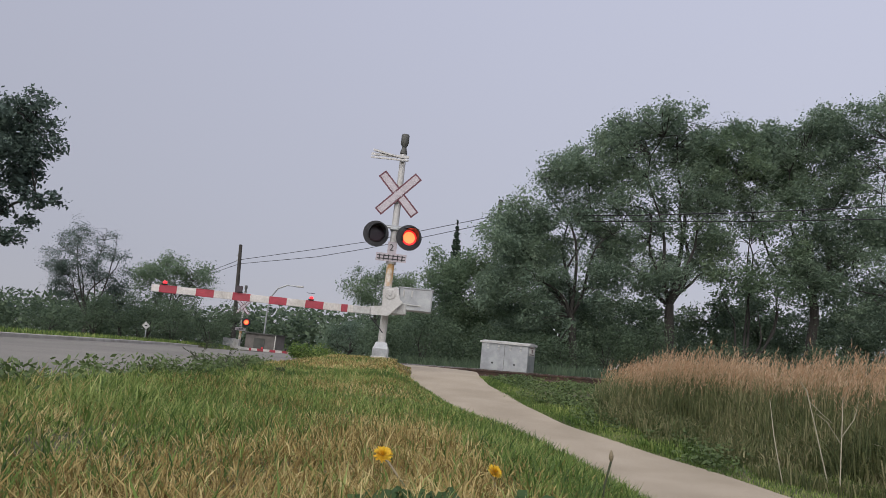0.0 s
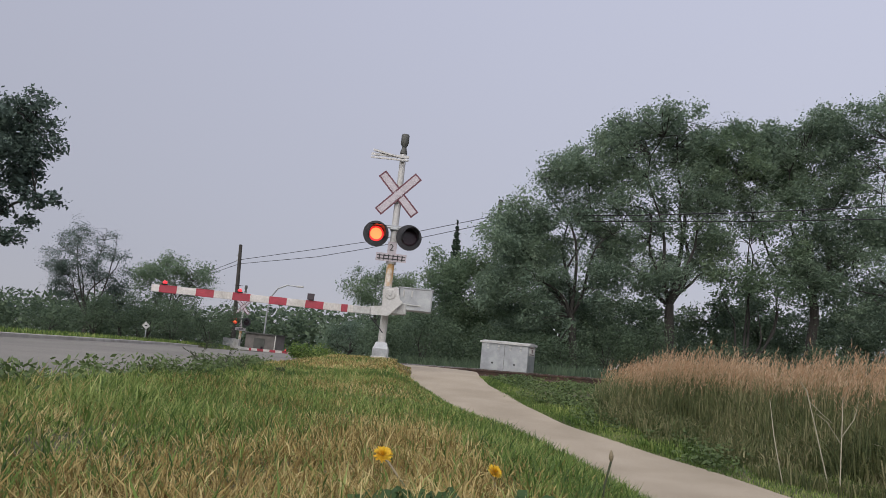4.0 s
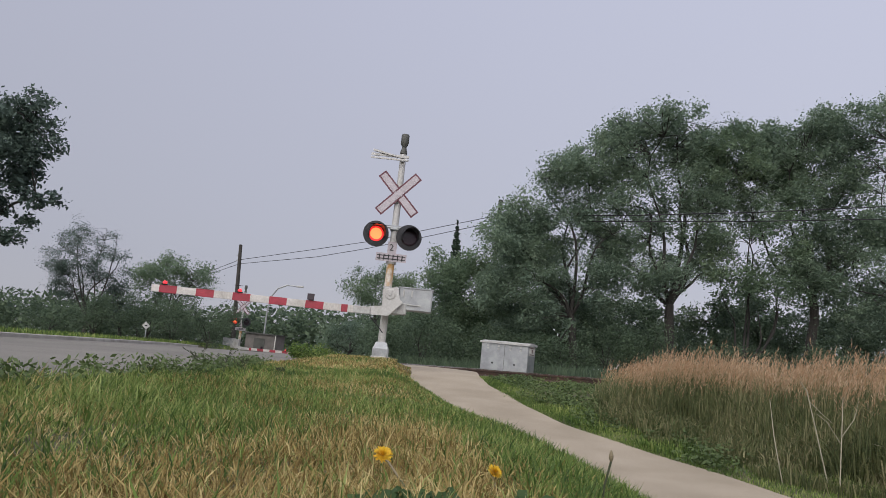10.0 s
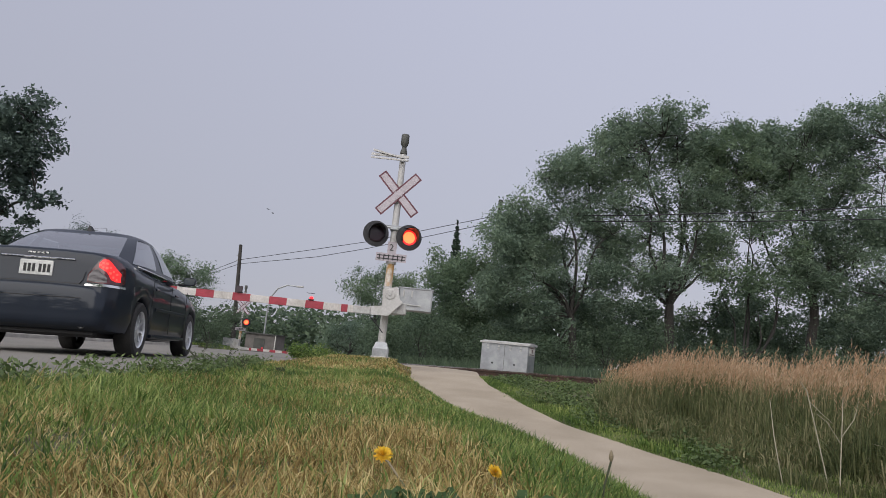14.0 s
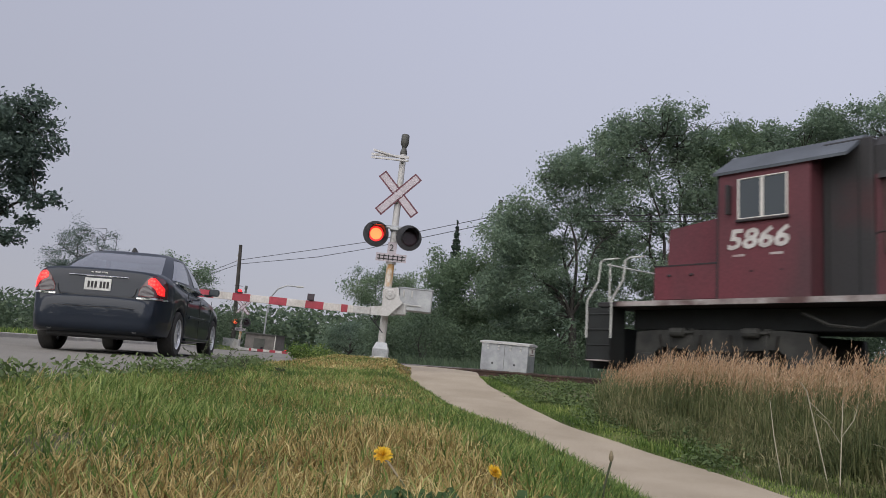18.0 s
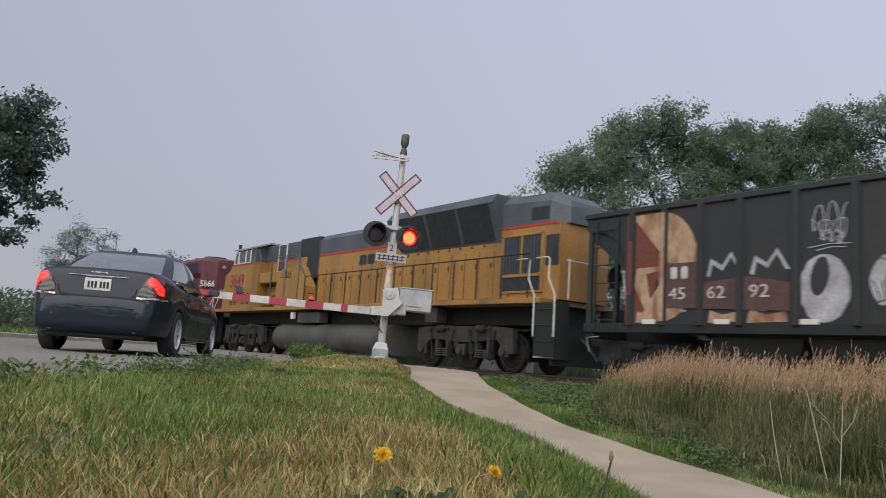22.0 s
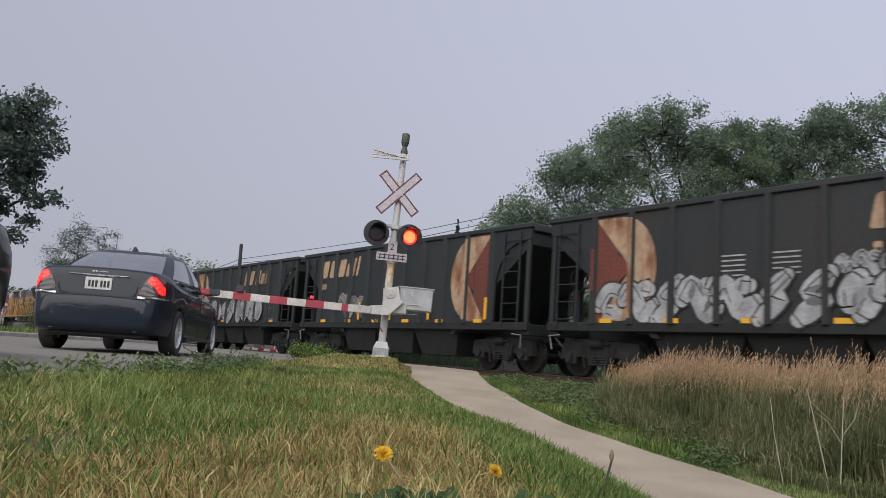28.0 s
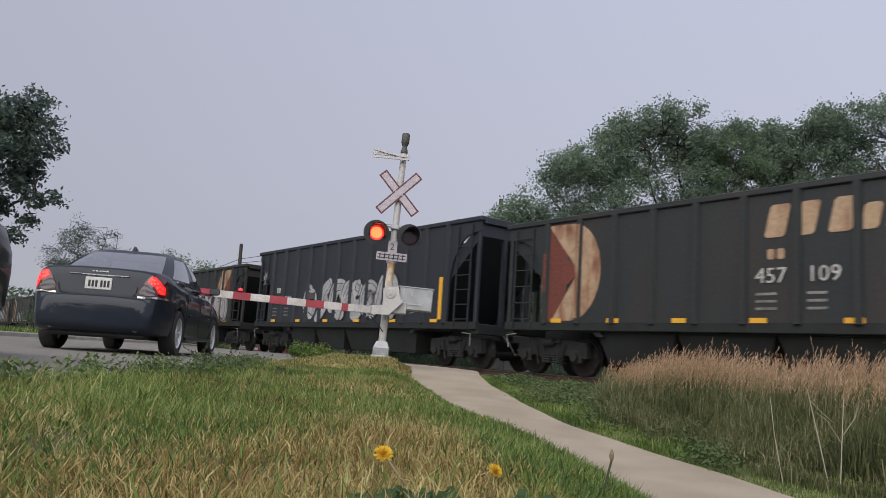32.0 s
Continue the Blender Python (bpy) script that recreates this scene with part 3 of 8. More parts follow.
# ---- grass ----
M_BLADE = leafy("green_blades", [(0.050, 0.092, 0.026), (0.100, 0.166, 0.041), (0.172, 0.252, 0.060), (0.36, 0.41, 0.145)], 0.5, 0.4, 1.2, 0.95)
M_STRAW = leafy("dry_blades", [(0.135, 0.094, 0.033), (0.29, 0.210, 0.078), (0.47, 0.365, 0.155), (0.65, 0.54, 0.28)], 0.7, 0.35, 1.5, 0.95)
M_REED = leafy("reed_blades", [(0.072, 0.094, 0.042), (0.115, 0.135, 0.058), (0.175, 0.185, 0.083), (0.34, 0.31, 0.18)], 0.55, 0.35, 0.8, 0.9)
M_HERB = leafy("weed_foliage", [(0.07, 0.105, 0.045), (0.11, 0.155, 0.06), (0.16, 0.21, 0.085)], 0.6, 0.35, 0.9, 0.8)
M_PLUME = leafy("tan_seed_heads", [(0.36, 0.225, 0.130), (0.48, 0.315, 0.19), (0.64, 0.49, 0.34)], 0.8, 0.45, 0.6, 0.9)


def blades(rng, x, y, z, length, width, lean, turn=None):
    """Bent tapering blades of five corners each; lean in radians off the upright, doubled towards the tip."""
    n = len(x)
    b = rng.uniform(0, 2 * math.pi, n) if turn is None else turn
    way = np.stack([np.cos(b), np.sin(b), np.zeros(n)], 1)
    a = b + math.pi / 2 + rng.normal(size=n) * 0.7
    w = np.stack([np.cos(a), np.sin(a), rng.normal(size=n) * 0.25], 1) * (width / 2)[:, None]
    up = np.array([0, 0, 1.0])
    low, high = np.clip(lean * 0.6, 0, 1.25), np.clip(lean * 1.5 + 0.1, 0, 1.9)
    share = rng.uniform(0.45, 0.65, n)
    root = np.stack([x, y, z - 0.01], 1)
    mid = root + (length * share)[:, None] * (np.cos(low)[:, None] * up + np.sin(low)[:, None] * way)
    tip = mid + (length * (1 - share))[:, None] * (np.cos(high)[:, None] * up + np.sin(high)[:, None] * way)
    tip[:, 2] = np.maximum(tip[:, 2], z + 0.003)
    return np.stack([root - w * 0.6, root + w * 0.6, mid + w, tip, mid - w], 1)


def arched(rng, x, y, z, height, width, reach, turn, fall):
    """Long blades that rise and bow over: a lower and an upper piece each."""
    n = len(x)
    way = np.stack([np.cos(turn), np.sin(turn), np.zeros(n)], 1)
    a = rng.uniform(0, 2 * math.pi, n)
    w = np.stack([np.cos(a), np.sin(a), np.zeros(n)], 1) * (width / 2)[:, None]
    root = np.stack([x, y, z - 0.01], 1)
    up = np.zeros((n, 3))
    up[:, 2] = height
    mid = root + up * 0.68 + way * (reach * 0.32)[:, None]
    tip = root + up * (1 - fall)[:, None] + way * reach[:, None]
    return np.concatenate([np.stack([root - w, root + w, mid + w, mid - w], 1), np.stack([mid - w, mid + w, tip + w * 0.1, tip - w * 0.1], 1)])


def dry_share(x, y):
    """Where the turf has gone brown."""
    v = np.sin(x * 1.7 + 0.6 * y) * 0.4 + np.sin(y * 1.1 - x * 2.3 + 1.0) * 0.35 + np.sin(x * 5.1 + y * 3.7) * 0.25 + np.sin(x * 11 - y * 8) * 0.2
    near = 0.16 * (1 - ease(np.abs(x + 0.02), 0.1, 0.5)) * (1 - ease(y, 1.5, 3.0)) + 0.36 * (1 - ease(y, 0.9, 3.0)) + 0.06 * (1 - ease(y, 1.9, 4.0)) + 0.62 * ease(y, 6.5, 10.0) * (1 - ease(y, 17.0, 18.5))
    right = ease(x, 0.26 - 0.13 * np.minimum(y, 2) - 0.02 * y, 0.42 - 0.08 * np.minimum(y, 2) - 0.02 * y) * (1 - 0.7 * ease(y, 9, 11))
    return np.clip(0.42 - 0.16 * (1 - ease(x, -0.75, -0.25)) - 0.07 * ease(y, 1.8, 3.2) * (1 - ease(y, 6, 9)) + near + v * 0.45, 0.05, 0.94) * (1 - 0.85 * right)


def build_grass():
    rng = np.random.default_rng(21)
    green, straw, weeds = [], [], []
    for n, y0, y1, power, h0, h1, width, wide, per in ((165000, 0.75, 3.4, 0.5, 0.042, 0.095, 0.0030, 1.0, 9), (110000, 3.2, 8.0, 0.6, 0.034, 0.078, 0.0046, 1.0, 7), (52000, 7.5, 18.0, 1.0, 0.045, 0.09, 0.011, 1.0, 6)):
        # tufts, and the blades that spring from each
        m = n // per
        t = rng.uniform(0, 1, m)
        ty = (y0 ** power + t * (y1 ** power - y0 ** power)) ** (1 / power)
        lo = np.maximum(-0.68 * ty * wide - 0.3, (ROAD_RIGHT - ROAD_Y * ty) / ROAD_X)
        hi = np.minimum(np.interp(ty, PATH_Y, PATH_X) - 0.72 + rng.normal(size=m) * 0.03, 0.72 * ty * wide + 0.3)
        tx = lo + (hi - lo) * rng.uniform(0, 1, m)
        t_dry = dry_share(tx, ty)
        t_tall = rng.uniform(0.65, 1.25, m) * (0.85 + 0.3 * np.sin(tx * 3.1 + ty * 2.2) * np.sin(ty * 2.9 - tx))
        k = np.repeat(np.arange(m), per)
        n = len(k)
        a, r = rng.uniform(0, 2 * math.pi, n), np.abs(rng.normal(size=n)) * (0.010 + 0.0035 * ty[k])
        x, y = tx[k] + np.cos(a) * r, ty[k] + np.sin(a) * r
        x = np.maximum(x, (ROAD_RIGHT - ROAD_Y * y) / ROAD_X - 0.02)
        dry = rng.uniform(0, 1, n) < np.clip(t_dry[k] * 1.6 - 0.3 + (rng.uniform(0, 1, m)[k] - 0.5) * 1.0, 0.06, 0.93)
        h = rng.uniform(h0, h1, n) * t_tall[k] * np.where(dry, 0.9, 1.0) * (1 - 0.35 * ease(x, 0.05 - 0.06 * y, 0.3 - 0.045 * y))
        lean = np.abs(rng.normal(size=n)) * np.where(dry, 0.75, 0.6) + 0.22
        b = blades(rng, x, y, ground_z(x, y), h, width * rng.uniform(0.5, 1.4, n) * np.where(dry, 0.85, 1.0), lean, a + rng.normal(size=n) * 0.9)
        green.append(b[~dry])
        straw.append(b[dry])
    # the rest of the verge, beside and behind the camera
    n = 26000
    y = rng.uniform(-8.0, 4.0, n)
    lo, hi = (ROAD_RIGHT - ROAD_Y * y) / ROAD_X, np.interp(y, PATH_Y, PATH_X) - 0.74
    x = lo + (hi - lo) * rng.uniform(0, 1, n)
    ok = (y < 0.8) | (np.abs(x) > 0.68 * y + 0.28)
    x, y = x[ok], y[ok]
    dry = rng.uniform(0, 1, len(x)) < dry_share(x, np.maximum(y, 2.0))
    b = blades(rng, x, y, ground_z(x, y), rng.uniform(.03, .06, len(x)), np.full(len(x), .011), np.abs(rng.normal(size=len(x))) * .6)
    green.append(b[~dry])
    straw.append(b[dry])
    # short strip on the other side of the path, and low weeds towards the track
    n = 42000
    y = np.where(rng.uniform(0, 1, n) < 0.12, rng.uniform(-8.0, 3.0, n), rng.uniform(3.0, 16.5, n))
    off = np.abs(rng.normal(size=n)) * np.interp(y, [4, 9, 11, 16], [0.9, 0.85, 0.6, 0.4])
    x = np.interp(y, PATH_Y, PATH_X) + 0.74 + off
    ok = from_track(x, y) > 3.7 + 0.4 * np.sin(x * 5)
    x, y, off = x[ok], y[ok], off[ok]
    green.append(blades(rng, x, y, ground_z(x, y), rng.uniform(.03, .065, len(x)) * (1 + 1.6 * ease(off, 0.5, 1.2) * (1 - ease(y, 10, 12))) , np.full(len(x), .0055), np.abs(rng.normal(size=len(x))) * .5))
    # patchy low growth between the path and the ballast
    n = 26000
    y = rng.uniform(8.0, 17.0, n)
    x = np.interp(y, PATH_Y, PATH_X) + 0.9 + rng.uniform(0, 1, n) ** 1.3 * 3.0
    thick = np.sin(x * 3.3 + y * 1.7) * np.sin(y * 2.6 - x * 1.9) + 0.3 * np.sin(x * 9)
    ok = (from_track(x, y) > 3.3) & (thick + rng.normal(size=n) * 0.3 > -0.15)
    x, y, thick = x[ok], y[ok], thick[ok]
    green.append(blades(rng, x, y, ground_z(x, y), rng.uniform(.05, .12, len(x)) * (1 + 0.9 * np.clip(thick, 0, 1)) * (1 - 0.6 * ease(y, 11, 13)), np.full(len(x), .011), np.abs(rng.normal(size=len(x))) * .6))
    # across the road and around
    n = 22000
    y, o = rng.uniform(2, 60, n), ROAD_LEFT - 0.35 - np.abs(rng.normal(size=n)) * 3.0
    x = (o - ROAD_Y * y) / ROAD_X
    ok = np.abs(from_track(x, y)) > 1.8
    x, y = x[ok], y[ok]
    green.append(blades(rng, x, y, ground_z(x, y), rng.uniform(.06, .22, len(x)), np.full(len(x), .02), np.abs(rng.normal(size=len(x))) * .4))
    # behind the track, long and rank
    n = 20000
    s, w = rng.uniform(-34, 6, n), -2.4 - np.abs(rng.normal(size=n)) * 3.2
    x, y = TRACK_N[0] * (TRACK_OFF - w) + TRACK_D[0] * s, TRACK_N[1] * (TRACK_OFF - w) + TRACK_D[1] * s
    ok = (off_road(x, y) > ROAD_RIGHT + 0.4) & (np.abs(x - np.interp(y, PATH_Y, PATH_X)) > 0.8) & ~((x > 0.6) & (x < 3.9) & (y < 27.4))
    x, y = x[ok], y[ok]
    weeds.append(blades(rng, x, y, ground_z(x, y), rng.uniform(.15, .6, len(x)), np.full(len(x), .022), np.abs(rng.normal(size=len(x))) * .4))
    tagged(new("rank_grass", fast_blades("rank_grass", np.concatenate(weeds), M_LEAF_SHRUB)), "long rank dark green grass behind the track", "grass", kind="stuff")
    tagged(new("grass", fast_blades("grass", np.concatenate(green), M_BLADE)), "short green grass of the verge", "grass", kind="stuff")
    tagged(new("dry_grass", fast_blades("dry_grass", np.concatenate(straw), M_STRAW)), "sun-dried straw-coloured grass blades", "grass", kind="stuff")

    # tall reed grass between the path and the track
    n = 36000
    y = np.where(rng.uniform(0, 1, n) < 0.06, rng.uniform(-8.0, 1.0, n), rng.uniform(1.0, 15.5, n))
    x = np.interp(y, PATH_Y, PATH_X) + 1.58 + 0.17 * ease(y, 6.5, 9) + np.abs(rng.normal(size=n)) * np.where(rng.uniform(0, 1, n) < 0.5, 0.9, 4.0) + 0.25 * np.sin(y * 2.1)
    ok = (from_track(x, y) > 2.3 + 0.3 * np.sin(y * 3)) & (x > 2.75 - 0.03 * y + 0.2 * np.sin(y * 4.3)) & (x > 0.214 * y + rng.exponential(0.4, n))
    x, y = x[ok], y[ok]
    z = ground_z(x, y)
    edge = np.clip((x - np.interp(y, PATH_Y, PATH_X) - 1.3 - 0.2 * ease(y, 6.5, 9)) / 1.1 + 0.8 * ease(y, 9, 12), 0.28, 1)
    top = np.interp(y, [4, 8, 13], [0.56, 0.50, 0.37]) + rng.normal(size=len(x)) * 0.09 + 0.07 * np.sin(x * 2.3 + y * 1.4) * np.sin(y * 1.9 - x * 0.8)
    h = (top - z) * edge * rng.uniform(0.62, 1.0, len(x)) * (0.78 + 0.22 * ease(x - 0.228 * y, 0.0, 0.9))
    rows, m = [], len(x)
    rows.append(arched(rng, x, y, z, h * 0.95, np.full(m, 0.007), np.abs(rng.normal(size=m)) * 0.19, rng.uniform(-1.3, 1.8, m), np.full(m, 0.02)))
    for k in range(2):
        hh = h * rng.uniform(0.35, 0.82, m)
        rows.append(arched(rng, x + rng.normal(size=m) * .05, y + rng.normal(size=m) * .05, z, hh, rng.uniform(0.008, 0.017, m), hh * rng.uniform(0.25, 1.0, m), rng.uniform(-math.pi, math.pi, m), rng.uniform(0, 0.4, m)))
    tagged(new("tall_grass", fast_quads("tall_grass", np.concatenate(rows), M_REED, 4)), "tall rank green grass filling the ditch", "grass", kind="stuff")
    # lower tufts in front of the tall growth
    m = 17000
    ey = rng.uniform(2.5, 15.0, m)
    ex = np.interp(ey, PATH_Y, PATH_X) + 1.25 + 0.12 * ease(ey, 6.5, 9) + rng.uniform(0, 1, m) ** 1.2 * 1.1 + 0.15 * np.sin(ey * 3.3)
    ok = (from_track(ex, ey) > 3.3) & ((ex > 0.22 * ey) | (ey < 9))
    ex, ey = ex[ok], ey[ok]
    m = len(ex)
    eh = rng.uniform(0.10, 0.40, m) * (0.7 + 0.4 * np.sin(ex * 4 + ey * 2.2))
    tufts = arched(rng, ex, ey, ground_z(ex, ey), eh, rng.uniform(0.006, 0.012, m), eh * rng.uniform(0.2, 0.9, m), rng.uniform(-math.pi, math.pi, m), rng.uniform(0, 0.35, m))
    tagged(new("grass_tufts", fast_quads("grass_tufts", tufts, M_REED, 4)), "arching olive-green tufts in front of the tall grass", "grass", kind="stuff")
    # small leafy weeds along the road's edge
    m = 150
    wy = rng.uniform(2.0, 7.5, m)
    wx = (ROAD_RIGHT - ROAD_Y * wy) / ROAD_X + 0.02 + np.abs(rng.normal(size=m)) * 0.10
    k = np.repeat(np.arange(m), 26)
    wh = rng.uniform(0.03, 0.10, m)
    c = np.stack([wx[k], wy[k], ground_z(wx, wy)[k] + 0.02 + wh[k] * rng.uniform(0, 1, len(k))], 1) + rng.normal(size=(len(k), 3)) * np.array([0.03, 0.03, 0.004])
    tagged(new("verge_weeds", fast_quads("verge_weeds", leaf_corners(rng, c, 0.024, 0.5), M_HERB)), "small leafy weeds along the edge of the road", "weeds", kind="stuff")
    # broad-leaved weeds between the path and the ballast
    m = 800
    wy = rng.uniform(7.5, 18.0, m)
    wx = np.interp(wy, PATH_Y, PATH_X) + 1.15 + 0.25 * np.sin(wy * 2.3) + rng.uniform(0, 1, m) ** 1.2 * 2.6
    ok = (from_track(wx, wy) > 2.7) & (np.sin(wx * 3.1 + wy * 1.3) * np.sin(wy * 2.2 - wx * 1.7) + rng.normal(size=m) * 0.35 > -0.25)
    wx, wy = wx[ok], wy[ok]
    wh = rng.uniform(0.06, 0.24, len(wx)) * (1 - 0.45 * ease(wy, 12, 16))
    k = np.repeat(np.arange(len(wx)), 34)
    c = np.stack([wx[k], wy[k], ground_z(wx, wy)[k]], 1) + rng.normal(size=(len(k), 3)) * np.array([0.11, 0.11, 0.0]) + np.stack([0 * wx[k], 0 * wx[k], wh[k] * rng.uniform(0.1, 1, len(k))], 1)
    tagged(new("low_weeds", fast_quads("low_weeds", leaf_corners(rng, c, 0.055, 0.9), M_HERB)), "low dark green broad-leaved weeds beside the ballast", "weeds", kind="stuff")
    # loose, wispy seed heads
    pick = (h > np.interp(y, [7, 12], [0.62, 0.38])) & (h > (top - z) * edge * 0.74) & (rng.uniform(0, 1, len(x)) < 0.8) & (edge > 0.84)
    hx, hy, hz = x[pick], y[pick], (z + h)[pick]
    m = len(hx)
    bow = rng.normal(size=(m, 2)) * 0.03 + np.array([0.03, 0.0])
    heads = []
    for k in range(8):
        f = k / 7 + rng.normal(size=m) * 0.03
        c = np.stack([hx + bow[:, 0] * f, hy + bow[:, 1] * f, hz - 0.15 + 0.17 * f], 1)
        out = (0.006 + 0.024 * (1 - f)) [:, None] * rng.normal(size=(m, 3)) * np.array([1, 1, 0.3])
        d = out + np.stack([bow[:, 0] * 0.3, bow[:, 1] * 0.3, np.full(m, .034)], 1)
        q = rng.uniform(0, 6.3, m)
        sd = np.stack([np.cos(q), np.sin(q), np.zeros(m)], 1) * 0.0048
        heads.append(np.stack([c, c + d * 0.5 + sd, c + d * 1.25, c + d * 0.5 - sd], 1))
    tagged(new("seed_heads", fast_quads("seed_heads", np.concatenate(heads), M_PLUME, 4)), "tan and orange seed heads of the tall grass", "grass", kind="stuff")

build_grass()

# ---- the train ----
M_LOCO_RED = surface("weathered_red_paint", (0.125, 0.026, 0.036), (0.062, 0.026, 0.031), 0.6, scale=0.7, fine=18, amount=0.4, bump=0.05, streak=0.3, lo=0.32, hi=0.64)
M_SOOT = surface("sooty_black_paint", (0.022, 0.021, 0.023), (0.048, 0.015, 0.018), 0.7, scale=0.8, fine=20, amount=0.4, bump=0.06, lo=0.25, hi=0.5)
M_LOCO_YELLOW = surface("weathered_yellow_paint", (0.315, 0.168, 0.042), (0.165, 0.094, 0.036), 0.5, scale=0.7, fine=14, amount=0.35, bump=0.04, streak=0.15, lo=0.28, hi=0.5)
M_LOCO_GREY = surface("grimy_grey_paint", (0.080, 0.092, 0.108), (0.046, 0.053, 0.062), 0.55, scale=0.8, fine=15, amount=0.35, bump=0.04, streak=0.3)
M_LOCO_STRIPE = surface("thin_red_line", (0.45, 0.04, 0.03), (0.3, 0.03, 0.02), 0.5)
M_SILL_WHITE = surface("dirty_white_stripe", (0.33, 0.30, 0.29), (0.09, 0.05, 0.048), 0.7, scale=1.1, fine=20, lo=0.40, hi=0.58)
M_UNDER = surface("greasy_underframe", (0.014, 0.017, 0.017), (0.009, 0.010, 0.010), 0.75, scale=2, fine=30, bump=0.2)
M_TRUCK = surface("dusty_bogie_steel", (0.042, 0.042, 0.038), (0.016, 0.017, 0.016), 0.8, scale=3, fine=40, bump=0.3)
M_TRUCK_DARK = surface("black_bogie_steel", (0.018, 0.019, 0.019), (0.009, 0.010, 0.010), 0.75, scale=3, fine=40, bump=0.3)
M_TANK = surface("dusty_tank_steel", (0.078, 0.079, 0.070), (0.042, 0.043, 0.039), 0.6, scale=1.2, fine=25, bump=0.1)
M_WHEEL = surface("wheel_steel", (0.035, 0.033, 0.03), (0.018, 0.016, 0.015), 0.6, 0.5, scale=5, fine=40)
M_GRILLE = surface("black_grille", (0.026, 0.030, 0.036), (0.015, 0.017, 0.020), 0.6, scale=4, fine=60, bump=0.5)
M_RAIL_WHITE = plain("white_handrail", (0.48, 0.48, 0.46), 0.5)
M_DARK_GLASS = plain("dark_cab_glass", (0.05, 0.06, 0.065), 0.08, 0, 0.8)
M_LETTER_WHITE = surface("worn_white_lettering", (0.40, 0.36, 0.35), (0.20, 0.08, 0.08), 0.6, scale=2.0, fine=18, lo=0.34, hi=0.52)
M_NUMBER_WHITE = surface("white_number_paint", (0.54, 0.53, 0.51), (0.38, 0.35, 0.33), 0.6)
M_NUMBER_RED = surface("dark_red_number_paint", (0.26, 0.03, 0.03), (0.18, 0.02, 0.02), 0.5)
M_HOPPER = surface("black_hopper_paint", (0.015, 0.021, 0.024), (0.024, 0.027, 0.027), 0.55, scale=0.9, fine=16, amount=0.4, bump=0.08, streak=0.3, lo=0.35, hi=0.7)
M_HOPPER_RUST = surface("rusty_black_hopper_paint", (0.017, 0.022, 0.024), (0.032, 0.027, 0.024), 0.65, scale=0.8, fine=14, amount=0.45, bump=0.1, streak=0.3, lo=0.3, hi=0.62)
M_TAN = surface("faded_tan_lettering", (0.42, 0.29, 0.18), (0.22, 0.09, 0.05), 0.7, scale=2.2, fine=14, lo=0.3, hi=0.5, streak=0.3)
M_CREAM = surface("worn_cream_lettering", (0.50, 0.42, 0.34), (0.3, 0.13, 0.07), 0.7, scale=1.6, fine=14, lo=0.28, hi=0.42)
M_BRICK_RED = surface("faded_red_panel", (0.165, 0.042, 0.028), (0.095, 0.030, 0.022), 0.7, scale=1.2, fine=14, streak=0.3)
M_PALE_PANEL = surface("faded_pale_panel", (0.40, 0.275, 0.175), (0.20, 0.085, 0.045), 0.7, scale=2.6, fine=9, streak=0.35, lo=0.36, hi=0.55)
M_SPRAY_WHITE = surface("silver_white_spray", (0.43, 0.43, 0.44), (0.25, 0.25, 0.26), 0.6, scale=2.5, fine=20, amount=0.4, lo=0.35, hi=0.7)
M_SPRAY_BLACK = plain("black_spray", (0.02, 0.02, 0.022), 0.6)
M_SPRAY_BLUE = surface("blue_spray", (0.05, 0.14, 0.34), (0.03, 0.06, 0.14), 0.6, scale=1.8, fine=12)
M_SPRAY_GREY = surface("fading_grey_spray", (0.26, 0.25, 0.24), (0.10, 0.095, 0.09), 0.7, scale=2.0, fine=12)
M_CAST_GREY = plain("dull_grey_lamp", (0.25, 0.25, 0.25), 0.3)
M_REFLECT_YELLOW = plain("yellow_reflector", (0.72, 0.38, 0.03), 0.4)
M_REFLECT_WHITE = plain("white_reflector", (0.6, 0.58, 0.54), 0.4)
M_HOPPER_NAVY = surface("blue_black_hopper_paint", (0.015, 0.020, 0.029), (0.022, 0.025, 0.030), 0.55, scale=0.9, fine=16, amount=0.4, bump=0.06, streak=0.3)
M_MAROON = surface("faded_maroon_paint", (0.10, 0.045, 0.042), (0.065, 0.04, 0.038), 0.7, scale=1.5, fine=14)
M_RUST_BROWN = surface("rusty_brown_seam", (0.10, 0.055, 0.025), (0.06, 0.035, 0.02), 0.8, scale=3, fine=20)
TRAIN = []
cache = {}


def shared(key, make):
    if key not in cache:
        cache[key] = make()
    return cache[key]


def wheel_mesh(r):
    s = Shape()
    s.lathe([(0.09, -0.10), (0.16, -0.09), (r * 0.8, -0.055), (r * 0.84, -0.075), (r, -0.07), (r, 0.03), (r + 0.03, 0.04), (r + 0.03, 0.07), (r * 0.5, 0.06), (0.1, 0.08)], axis="y", n=24)
    return s.mesh("wheel", M_WHEEL, 35)


